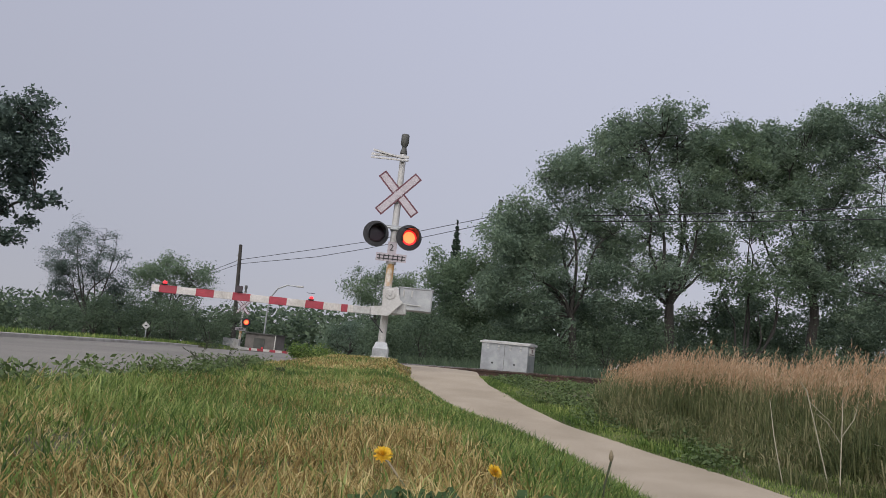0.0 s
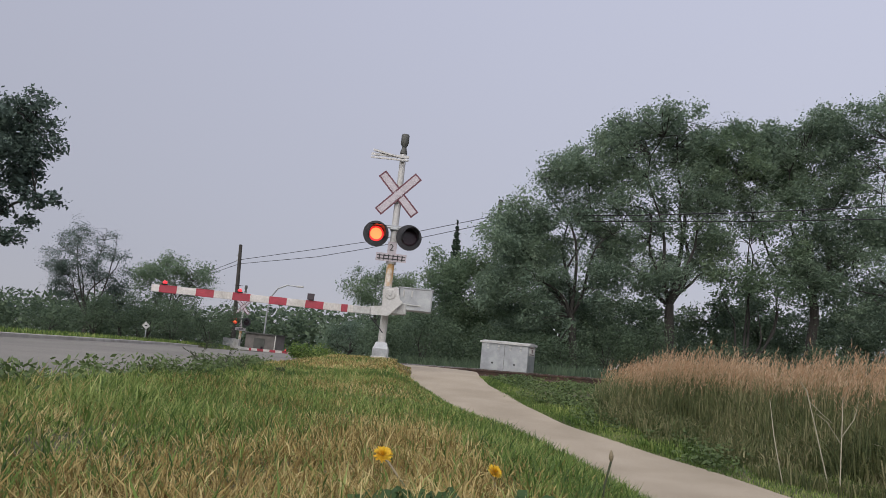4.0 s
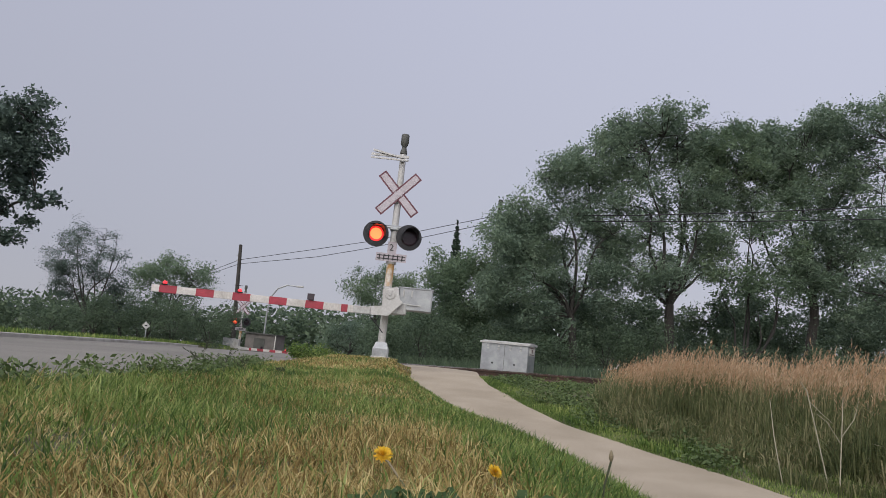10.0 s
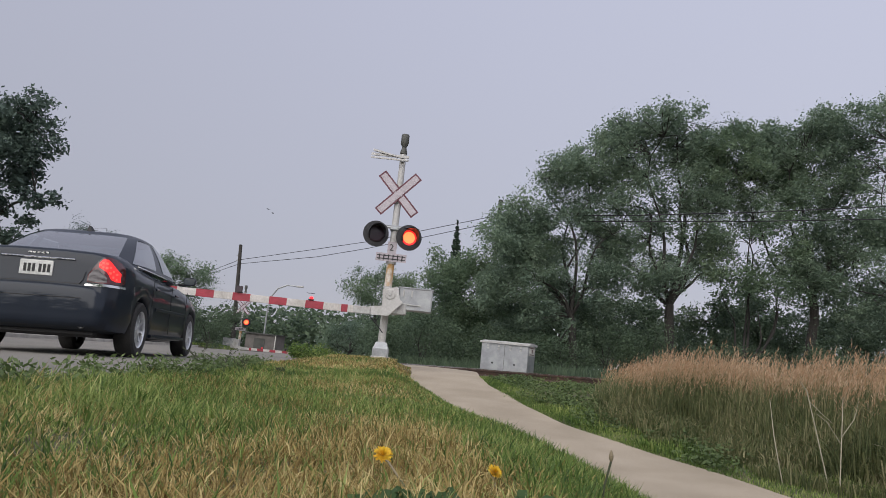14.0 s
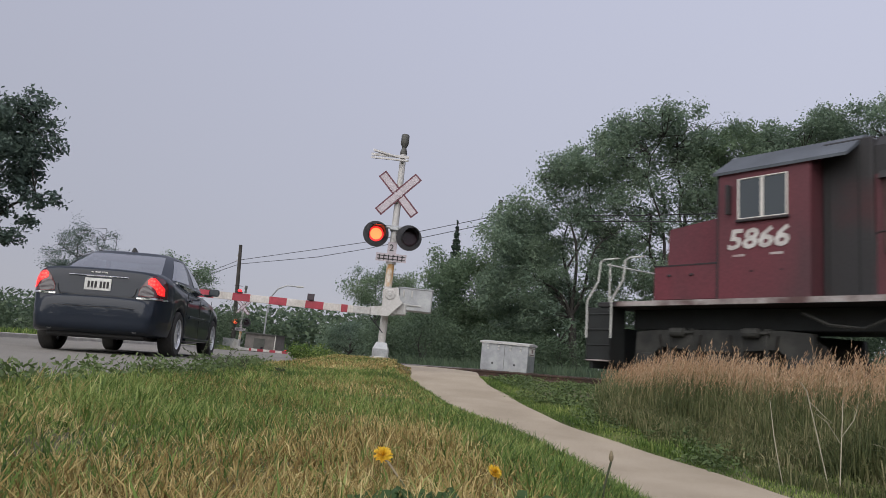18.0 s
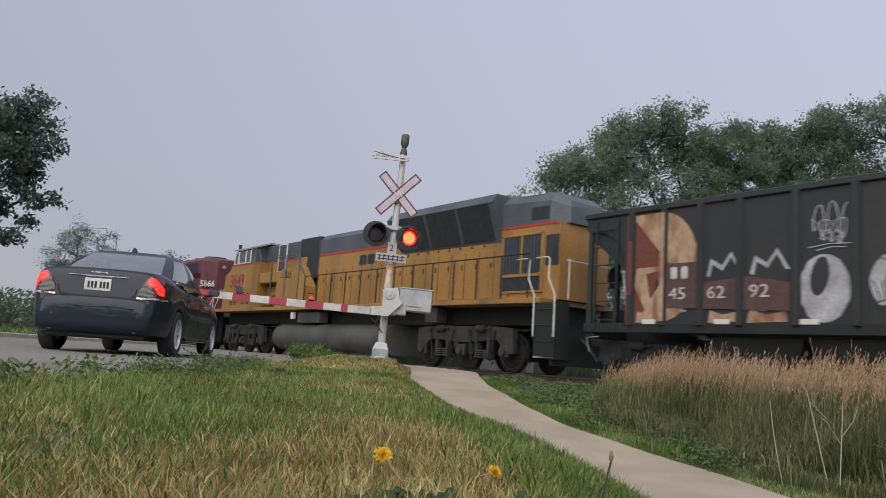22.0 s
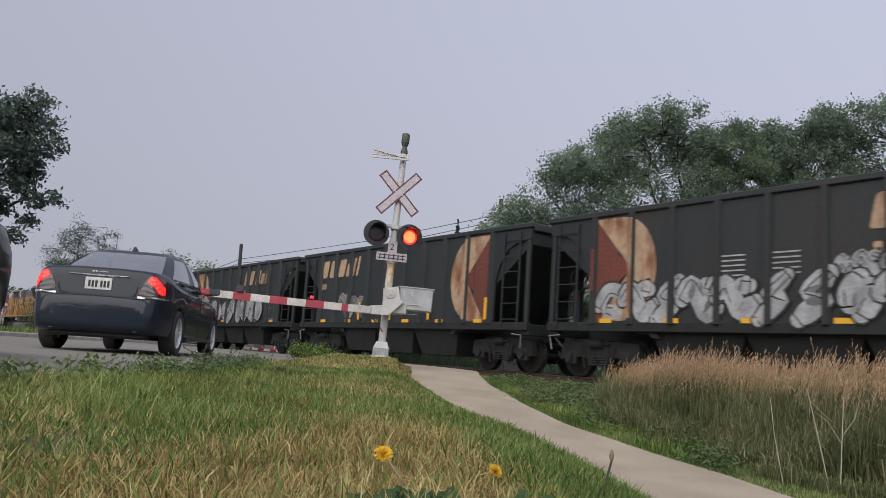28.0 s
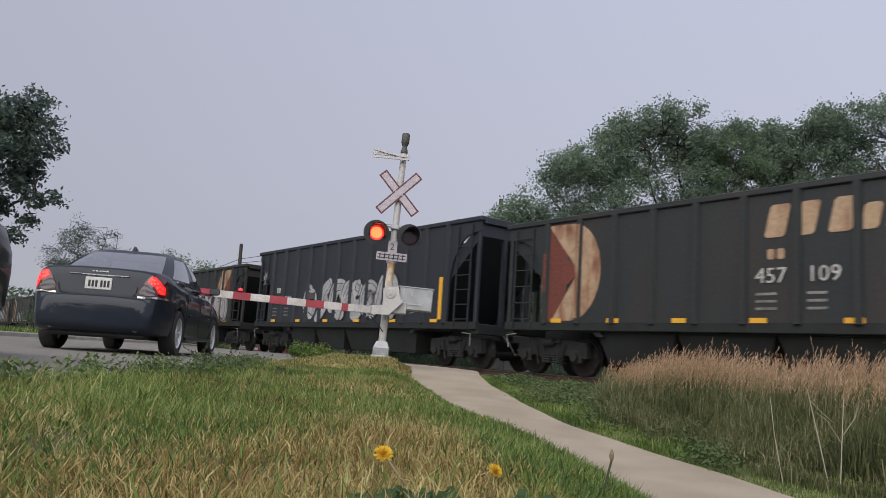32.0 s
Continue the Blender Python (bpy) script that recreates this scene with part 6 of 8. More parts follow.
    hopper(85.15, 12.6, 3.78, dark, M_HOPPER, (7.5, M_TAN), None, front=1.3, extra=fourth)

    def fifth(t):
        graffiti(t, 3.0, 4.6, 1.4, 2.2, 2, 14, M_SPRAY_GREY)
        frame_mark(t, 7.2, 1.5, 1.85, 0.6)
        for x in (4.4, 6.3, 8.4, 11.0):
            part("yellow_bar", Shape().box(x, x + 0.1, -1.62, -1.60, 1.35, 1.95), M_REFLECT_YELLOW, t)

    hopper(98.45, 12.6, 3.78, dark, M_HOPPER, (1.5, M_TAN), None, rear=9.3, extra=fifth)

    def sixth(t):
        graffiti(t, 1.6, 10.2, 1.32, 2.15, 11, 15, M_SPRAY_WHITE)
        graffiti(t, 7.0, 8.2, 2.1, 2.5, 3, 16, M_SPRAY_WHITE)
        frame_mark(t, 10.35, 1.5, 2.35, 0.55)
        for k in range(5):
            part("stencil_lines", Shape().box(4.7, 5.3, -1.514, -1.51, 2.2 + .1 * k, 2.23 + .1 * k).box(5.75, 6.4, -1.514, -1.51, 2.2 + .1 * k, 2.23 + .1 * k), M_SPRAY_WHITE, t)

    hopper(111.78, 12.65, 3.78, "brown-black hopper wagon with white bubble graffiti", M_HOPPER_RUST, (7.65, M_TAN), [("206", 8.15)], front=1.35, extra=sixth)

    def seventh(t):
        graffiti(t, 3.4, 11.0, 1.34, 2.55, 9, 17, M_SPRAY_WHITE, M_SPRAY_BLUE)
        scrawl(t, 0.65, 1.35, 2.75, 3.5, 18, M_SPRAY_WHITE)
        part("yellow_bar", Shape().box(1.28, 1.38, -1.62, -1.60, 1.35, 2.35), M_REFLECT_YELLOW, t)

    hopper(125.15, 12.75, 3.80, "brown-black hopper wagon with blue and white graffiti", M_HOPPER_RUST, (1.62, M_CREAM), [("456", 1.64), ("077", 2.74)], rear=9.4, extra=seventh)

    def eighth(t):
        graffiti(t, 4.4, 10.8, 1.36, 2.68, 6, 19, M_SPRAY_WHITE, y=-1.508)
        scrawl(t, 0.45, 1.0, 2.9, 3.5, 20, M_SPRAY_WHITE)
        scrawl(t, 11.6, 12.4, 1.6, 2.3, 22, M_SPRAY_GREY)
        part("yellow_bar", Shape().box(13.2, 13.35, -1.62, -1.60, 1.35, 2.6), M_REFLECT_YELLOW, t)
        slabs(t, 1.95, 2.45, (0.14, 0.14), 0.22, M_NUMBER_WHITE, -1.512, 0, 0.05)

    hopper(139.4, 14.85, 4.18, "tall plain blue-black hopper wagon with silver graffiti", M_HOPPER_NAVY, None, [("457", 1.68), ("306", 2.76)], extra=eighth, ribs=12)

    def ninth(t):
        frame_mark(t, 10.4)

    hopper(155.45, 12.6, 3.78, dark, M_HOPPER_RUST, (7.3, M_TAN), [("457", 7.08), ("109", 8.08)], front=1.35, extra=ninth)
    hopper(168.8, 12.6, 3.78, dark, M_HOPPER, (1.5, M_TAN), None, rear=9.3)


build_train()

# ---- track and kerbs ----
M_RAIL = surface("rusty_rail_steel", (0.10, 0.06, 0.042), (0.06, 0.038, 0.03), 0.7, 0.3, scale=3, fine=40)
M_RAIL_TOP = surface("polished_rail_head", (0.35, 0.34, 0.33), (0.25, 0.24, 0.23), 0.3, 0.9)
M_TIE = surface("weathered_tie_wood", (0.09, 0.07, 0.055), (0.05, 0.04, 0.032), 0.95, scale=4, fine=60, bump=0.5, per_object=0.3)
M_STONE = surface("ballast_stone", (0.27, 0.24, 0.21), (0.16, 0.14, 0.12), 0.95, scale=6, fine=60, bump=0.4, island=0.45)
M_PANEL = surface("crossing_panel", (0.20, 0.19, 0.18), (0.14, 0.13, 0.12), 0.9, scale=2, fine=60, bump=0.3)


def build_track():
    turn = math.degrees(math.atan2(TRACK_D[1], TRACK_D[0]))
    x, y = track_point(0)
    track = thing("railway_track", "single railway track on stone ballast with wooden ties", "track", pose(x, y, 0, 0, 0, turn), kind="structure")
    for side in (-1, 1):
        c = side * 0.752
        profile = [(c - 0.07, -0.17), (c + 0.07, -0.17), (c + 0.07, -0.155), (c + 0.012, -0.13), (c + 0.012, -0.045), (c + 0.036, -0.035), (c + 0.034, -0.004), (c - 0.034, -0.004), (c - 0.036, -0.035), (c - 0.012, -0.045), (c - 0.012, -0.13), (c - 0.07, -0.155)]
        rail = part("rail", Shape().prism(profile, -420, 320, axis="x"), M_RAIL, track, "rusty steel rail")
        part("rail_head", Shape().box(-420, 320, c - 0.030, c + 0.030, -0.004, 0.0), M_RAIL_TOP, rail, "polished running surface")
    rng = random.Random(2)
    tie = Shape().box(-0.115, 0.115, -1.3, 1.3, -0.33, -0.172, 0.015).mesh("tie", M_TIE)
    plate = Shape().box(-0.10, 0.10, -0.16, 0.16, -0.172, -0.158, 0.004).mesh("tie_plate", M_RAIL)
    for k in range(96):
        s = 8 - k * 0.54
        o = part("tie", tie, None, track, at=pose(s + rng.uniform(-.03, .03), rng.uniform(-.03, .03), rng.uniform(-.01, 0.0), 0, 0, rng.uniform(-1, 1)))
        if k < 60:
            for side in (-1, 1):
                part("tie_plate", plate, None, o, at=pose(0, side * 0.752, 0))
    s = Shape()
    for k in range(260):
        u = 8.6 + k * 0.6
        for v in (u, -44.0 - k * 0.6):
            s.box(v - 0.11, v + 0.11, -1.3, 1.3, -0.33, -0.18)
    tagged(part("far_ties", s, M_TIE, track), kind="stuff")
    # loose ballast: four-faced stones
    g = np.random.default_rng(3)
    n = 24000
    u, v = g.uniform(-26, 9, n), g.normal(size=n) * 1.8
    keep = np.abs(v) < 3.6
    u, v = u[keep], v[keep]
    n = len(u)
    z = np.where(np.abs(v) < 1.35, -0.20, -0.20 - 0.10 * np.clip(np.abs(v) - 1.35, 0, 2.2)) + g.uniform(-.03, .03, n)
    z[np.abs(np.abs(v) - 0.752) < 0.1] -= 0.08
    land = ground_z(TRACK_N[0] * (TRACK_OFF + v) + TRACK_D[0] * u, TRACK_N[1] * (TRACK_OFF + v) + TRACK_D[1] * u)
    z = np.where(np.abs(v) > 1.7, np.maximum(z, land + g.uniform(-.01, .02, n)), z)
    r = g.uniform(0.018, 0.045, n)
    corners = g.normal(size=(n, 4, 3))
    corners /= np.linalg.norm(corners, axis=2)[:, :, None]
    pts = np.stack([u, v, z], 1)[:, None, :] + corners * r[:, None, None]
    verts = pts[:, [0, 1, 2, 0, 3, 1, 1, 3, 2, 2, 3, 0]].reshape(-1, 3)
    me = fast_quads("ballast", verts, M_STONE, 3)
    ob = part("ballast", me, None, track, "loose grey-brown ballast stones")
    tagged(ob, kind="stuff")
    # ballast bed and crossing panels
    bed = Shape().prism([(-2.9, -0.36), (2.9, -0.36), (1.6, -0.215), (-1.6, -0.215)], -420, 320, axis="x")
    part("ballast_bed", bed, M_STONE, track)
    for y_at, half in ((20.8, 1.35), (35.2, 5.2)):
        px = np.interp(y_at, PATH_Y, PATH_X) if y_at < 30 else -7.6
        s0 = (px - TRACK_N[0] * TRACK_OFF) / TRACK_D[0]
        for a, b in ((-0.66, 0.66), (0.84, 1.9), (-1.9, -0.84)):
            part("crossing_panel", Shape().box(s0 - half, s0 + half, a, b, -0.16, -0.006, 0.01), M_PANEL, track, "worn crossing panel")


def build_kerb():
    kerb = thing("kerb", "pale concrete kerb along the far side of the road", "kerb", kind="structure")
    a = -30.0
    while a < 34.5:
        b = a + 2.98
        pts = []
        for v in (a, b):
            cx, cy = ROAD_LEFT * ROAD_X - v * ROAD_Y, ROAD_LEFT * ROAD_Y + v * ROAD_X
            z = float(road_z(np.float64(ROAD_LEFT), np.float64(cy)))
            pts.append([(cx + 0.02, cy, z - 0.1), (cx + 0.0, cy, z + 0.08), (cx - 0.03, cy, z + 0.10), (cx - 0.20, cy, z + 0.10), (cx - 0.22, cy, z - 0.1)])
        part("kerb_stone", Shape().loft(pts), M_KERB, kerb)
        a += 3.0
    # thin concrete edge on the near side
    edge = thing("road_edge", "crumbling concrete edge between road and verge", "kerb", kind="structure")
    for k in range(16):
        a, b = -4 + 1.6 * k, -4 + 1.6 * k + 1.58
        pts = []
        for v in (a, b):
            cx, cy = ROAD_RIGHT * ROAD_X - v * ROAD_Y, ROAD_RIGHT * ROAD_Y + v * ROAD_X
            pts.append([(cx - 0.03, cy, -0.1), (cx - 0.02, cy, 0.02), (cx + 0.10, cy, 0.03), (cx + 0.12, cy, -0.1)])
        part("kerb_stone", Shape().loft(pts), M_KERB, edge)


build_track()
build_kerb()

# ---- crossing signals ----
M_MAST = surface("white_mast_paint", (0.46, 0.45, 0.44), (0.31, 0.30, 0.27), 0.55, scale=2.5, fine=30, amount=0.3, bump=0.05, streak=0.3, lo=0.3, hi=0.5)
M_GALV = surface("galvanised_steel", (0.37, 0.38, 0.39), (0.27, 0.28, 0.295), 0.45, 0.5, scale=4, fine=50, amount=0.3, bump=0.05)
M_CAST = surface("pale_cast_metal", (0.46, 0.46, 0.45), (0.35, 0.34, 0.33), 0.6, scale=4, fine=30, bump=0.1)
M_RUST_STAIN = surface("rust_stained_paint", (0.55, 0.50, 0.44), (0.42, 0.24, 0.08), 0.7, scale=9, fine=30, lo=0.4, hi=0.6, streak=0.4)
M_BLACK = surface("matt_black_paint", (0.028, 0.028, 0.033), (0.02, 0.02, 0.023), 0.6, scale=5, fine=40)
M_SIGN_RED = surface("faded_red_sign_border", (0.12, 0.028, 0.045), (0.09, 0.02, 0.035), 0.5)
M_SIGN_WHITE = surface("reflective_white_sheeting", (0.45, 0.405, 0.44), (0.38, 0.34, 0.37), 0.5, scale=5)
M_BOOM_WHITE = surface("white_boom_paint", (0.56, 0.53, 0.51), (0.43, 0.40, 0.37), 0.5, scale=3)
M_BOOM_RED = surface("red_boom_sheeting", (0.34, 0.028, 0.05), (0.26, 0.02, 0.035), 0.45, scale=3)
M_LENS_DARK = plain("dark_red_lens", (0.030, 0.018, 0.026), 0.25)
M_LAMP_ON = glow("lit_red_lens", (1.0, 0.16, 0.05), 2.6)
M_LAMP_RIM = glow("glowing_lens_rim", (1.0, 0.03, 0.03), 0.9)
M_BOOM_ON = glow("lit_boom_lamp", (1.0, 0.03, 0.04), 1.5)
FLASH_PERIOD, LEFT_ON, LEFT_OFF = 1.160, 0.385, 1.07
ADDED_SHUTTERS = []


def flasher(parent, x, z, phase, face, rr=0.285):
    """A round flashing lamp: backing disc, hood, lit lens; an added hinged shutter imitates it going dark."""
    lamp = part("flasher", Shape().lathe([(0.05, 0.16), (0.14, 0.12), (0.17, 0.02), (rr, 0.01), (rr, -0.012), (0.19, -0.014)], axis="y", n=28), M_BLACK, parent, "round black flashing signal lamp", smooth=35, at=pose(x, -0.20, z, 0, 0, face))
    hood = Shape()
    rings = []
    for d, q in ((0.0, 1.0), (0.16, 0.92), (0.34, 0.45)):
        ring = []
        for k in range(15):
            a = math.radians(-35 + 250 * k / 14)
            ring.append((math.cos(a) * 0.185, -0.015 - d * (q if k in (0, 14) else 1.0) * (0.55 + 0.45 * max(0, math.sin(a))), math.sin(a) * 0.185))
        rings.append(ring)
    inner = [[(p[0] * 0.95, p[1], p[2] * 0.95) for p in r] for r in rings]
    hood.loft(rings, closed=False, caps=False).loft(inner, closed=False, caps=False)
    part("hood", hood, M_BLACK, lamp)
    part("lens_rim", Shape().lathe([(0.125, -0.018), (0.165, -0.020), (0.17, -0.012), (0.125, -0.012)], axis="y", n=28), M_LAMP_RIM, lamp)
    part("lens", Shape().lathe([(0.02, -0.034), (0.09, -0.030), (0.13, -0.018), (0.13, -0.010)], axis="y", n=28), M_LAMP_ON, lamp, "lit red lens")
    shut = part("shutter", Shape().lathe([(0.176, 0.0), (0.178, -0.004), (0.15, -0.010), (0.02, -0.014)], (0, 0, -0.178), "y", 28), M_LENS_DARK, lamp, "added dark cover imitating the unlit lens")
    ADDED_SHUTTERS.append((shut, (0, -0.042, 0.178), phase))
    return lamp


def boom_lamp(parent, x, z, phase=None):
    lamp = part("boom_lamp", Shape().lathe([(0.05, 0), (0.065, 0.01), (0.065, 0.03)], (x, 0, z), "z", 14).box(x - 0.02, x + 0.02, -0.02, 0.02, z - 0.05, z + 0.01), M_BLACK, parent)
    part("lens", Shape().lathe([(0.035, 0.03), (0.045, 0.045), (0.042, 0.075), (0.015, 0.09)], (x, 0, z), "z", 14), M_BOOM_ON, lamp, "lit red boom lamp")
    if phase is not None:
        # added cover over the glowing lens imitates the lamp switched off
        shut = part("shutter", Shape().box(-0.075, 0.075, -0.012, 0.0, -0.135, 0.0, 0.003), M_LENS_DARK, lamp, "added dark cover imitating the unlit boom lamp")
        ADDED_SHUTTERS.append((shut, (x, -0.075, z + 0.145), phase))


def crossing_signal(name, label, m, boom_way, full=True):
    t = thing(name, label, "signal", m)
    part("foundation", Shape().lathe([(0.24, -0.5), (0.24, 0.06), (0.19, 0.10)], n=16), M_KERB, t)
    part("base_casting", Shape().loft([[(-0.17, -0.15, 0.02), (0.17, -0.15, 0.02), (0.17, 0.15, 0.02), (-0.17, 0.15, 0.02)], [(-0.17, -0.15, 0.26), (0.17, -0.15, 0.26), (0.17, 0.15, 0.26), (-0.17, 0.15, 0.26)], [(-0.11, -0.1, 0.40), (0.11, -0.1, 0.40), (0.11, 0.1, 0.40), (-0.11, 0.1, 0.40)]]), M_GALV, t)
    for sx in (-0.13, 0.13):
        part("anchor_bolt", Shape().tube([(sx, -0.16, 0.02), (sx, -0.16, 0.16)], 0.02, 6), M_GALV, t)
    part("pole", Shape().tube([(0, 0, 0.3), (0, 0, 2.3), (0, 0, 4.62)], [0.083, 0.080, 0.068], 16), M_MAST, t, "white-painted steel mast", smooth=True)
    part("rust_stain", Shape().tube([(0, 0, 1.62), (0, 0, 2.12)], [0.0845, 0.0835], 16), M_RUST_STAIN, t)
    part("clamp", Shape().tube([(0, 0, 2.12), (0, 0, 2.19)], 0.115, 14), M_MAST, t)
    # bell
    part("bell", Shape().lathe([(0.05, 4.60), (0.08, 4.63), (0.08, 4.68), (0.05, 4.78), (0.08, 4.85), (0.09, 4.88), (0.09, 5.06), (0.075, 5.09)], n=16), M_TANK, t, "grey bell housing", smooth=35)
    # crossbuck
    buck = part("crossbuck", Shape().box(-0.05, 0.05, -0.10, 0.08, 3.63, 3.73), M_GALV, t, "white crossbuck with dark red border", at=pose(0, 0, 0, 0, 0, 0))
    for a in (-43, 43):
        turn = pose(0, -0.12 if a < 0 else -0.128, 3.68, 0, a, 0) @ pose(0, 0, 0, 0, 0, 0)
        part("blade", Shape().box(-0.105, 0.105, -0.006, 0.0, -0.60, 0.60, 0, turn=turn), M_SIGN_RED, buck)
        part("blade_face", Shape().box(-0.070, 0.070, -0.010, -0.006, -0.565, 0.565, 0, turn=turn), M_SIGN_WHITE, buck)
    part("blade_face", Shape().box(-0.09, 0.09, -0.1385, -0.1375, 3.63, 3.73), M_SIGN_WHITE, buck)
    # crossarm and lamps
    part("crossarm", Shape().tube([(-0.40, -0.09, 2.93), (-0.1, -0.1, 2.92), (0.1, -0.1, 2.92), (0.38, -0.09, 2.93)], 0.028, 8).tube([(-0.40, -0.05, 2.96), (0, -0.05, 2.86 + 0.1), (0.38, -0.05, 2.96)], 0.018, 6).box(-0.1, 0.1, -0.13, 0.1, 2.86, 2.97, 0.02), M_GALV, t)
    flasher(t, -0.385, 2.735, 1, 14)
    flasher(t, 0.345, 2.715, 0, 14)
    # small signs
    part("track_count_sign", Shape().box(-0.10, 0.10, -0.135, -0.125, 2.34, 2.60, 0.002), M_SIGN_WHITE, t)
    me = lettering("2", 0.21)
    me.materials.append(M_BLACK)
    part("numeral", me, None, t, at=pose(-0.062, -0.142, 2.40))
    plate = part("track_sign", Shape().box(-0.335, 0.335, -0.135, -0.125, 2.16, 2.34, 0.002), M_SIGN_WHITE, t, "white sign with a track pictogram")
    for z in (2.205, 2.275):
        part("pictogram", Shape().box(-0.31, 0.31, -0.141, -0.135, z, z + 0.018), M_BLACK, plate)
    for k in range(6):
        part("pictogram", Shape().box(-0.27 + k * 0.10, -0.245 + k * 0.10, -0.141, -0.135, 2.185, 2.31), M_BLACK, plate)
    if full:
        # an edge-on folded sign near the top
        s = part("top_sign", Shape().box(-0.03, 0.03, -0.1, 0.1, 4.42, 4.55), M_GALV, t, "narrow white sign seen edge-on")
        part("sign_board", Shape().box(-0.70, 0.14, -0.16, -0.13, 4.50, 4.56, 0.004, turn=pose(0, 0, 0.0, 0, 0, 0)), M_MAST, s)
        part("sign_board", Shape().box(-0.70, 0.14, -0.18, -0.15, 4.43, 4.47, 0.004, turn=Matrix.Translation((0, 0, 0.0)) @ pose(0, 0, 0, 0, 0, 0)), M_MAST, s)
        part("sign_board", Shape().loft([[(-0.66, -0.19, 4.60), (-0.66, -0.13, 4.60), (-0.66, -0.13, 4.645), (-0.66, -0.19, 4.645)], [(-0.1, -0.19, 4.50), (-0.1, -0.13, 4.50), (-0.1, -0.13, 4.53), (-0.1, -0.19, 4.53)]]), M_MAST, s)
    # gate mechanism and boom
    w = boom_way
    mech = part("gate_mechanism", Shape().box(*sorted((-w * 0.07, w * 0.27)), -0.30, -0.06, 1.00, 1.58, 0.04), M_CAST, t, "pale cast gate mechanism")
    part("mechanism_cover", Shape().lathe([(0.10, -0.375), (0.12, -0.365), (0.12, -0.29)], (w * 0.09, 0, 1.43), "y", 18), M_MAST, mech)
    for k in range(6):
        part("bolt", Shape().lathe([(0.014, -0.388), (0.016, -0.375)], (w * 0.09 + 0.085 * math.cos(k * 1.047), 0, 1.43 + 0.085 * math.sin(k * 1.047)), "y", 6), M_CAST, mech)
    part("mechanism_knob", Shape().lathe([(0.035, -0.41), (0.045, -0.36)], (w * 0.09, 0, 1.43), "y", 12), M_CAST, mech)
    part("crank_arm", Shape().prism([(-w * 0.32, 1.13), (-w * 0.05, 1.17), (-w * 0.08, 1.53), (w * 0.24, 1.60), (w * 0.31, 1.34), (w * 0.38, 1.28), (w * 0.10, 0.965), (-w * 0.30, 0.955)], -0.36, -0.31), M_MAST, mech)
    case = part("relay_case", Shape().box(*sorted((w * 0.27, w * 1.0)), -0.24, 0.16, 1.13, 1.61, 0.015), M_GALV, t, "grey steel relay case")
    part("case_lid", Shape().box(*sorted((w * 0.25, w * 1.02)), -0.26, 0.18, 1.60, 1.63, 0.008), M_GALV, case)
    part("case_foot", Shape().box(*sorted((w * 0.22, w * 0.46)), -0.26, -0.05, 1.02, 1.28, 0.02), M_CAST, case)
    for k in (0.36, 0.54):
        part("case_latch", Shape().box(*sorted((w * k, w * (k + 0.03))), -0.26, -0.238, 1.42, 1.56, 0.004), M_MAST, case)
    part("case_edge", Shape().box(*sorted((w * 0.47, w * 0.77)), -0.265, -0.238, 1.235, 1.262, 0.004), M_CAST, case)
    boom = part("boom_adapter", Shape().box(*sorted((-w * 0.28, -w * 0.66)), -0.385, -0.305, 0.955, 1.115, 0.01), M_CAST, t, "pale boom adapter")
    arm = part("boom", Shape().box(*sorted((-w * 0.62, -w * 5.01)), -0.365, -0.325, 0.955, 1.11, 0.006), M_BOOM_WHITE, t, "lowered red and white striped boom")
    for a, b in ((0.78, 0.92), (1.30, 1.69), (2.09, 2.47), (2.88, 3.26), (3.66, 4.05), (4.46, 4.84)):
        part("red_band", Shape().box(*sorted((-w * a, -w * b)), -0.369, -0.321, 0.951, 1.114, 0.004), M_BOOM_RED, arm)
    for x, ph in ((1.58, 0), (3.12, 1), (4.74, None)):
        boom_lamp(arm, -w * x, 1.115, ph)
    for o in arm.children:
        if o.name.startswith("boom_lamp"):
            o.location.y -= 0.345
    part("cable", Shape().tube([(-w * 0.05, -0.33, 1.02), (-w * 0.16, -0.3, 0.82), (-w * 0.28, -0.28, 0.9), (-w * 0.10, -0.12, 0.72), (0, -0.08, 0.6)], 0.012, 5), M_BLACK, t)
    return t


def build_signals():
    crossing_signal("crossing_signal", "white railway crossing signal with flashing lamps and lowered boom", pose(-1.215, 16.5, 0.10, 0, 2.3, 0), 1)
    crossing_signal("crossing_signal", "far railway crossing signal with flashing lamps and lowered boom", pose(-12.75, 49.0, -0.92, 0, 1.5, 0), -1, False)


build_signals()


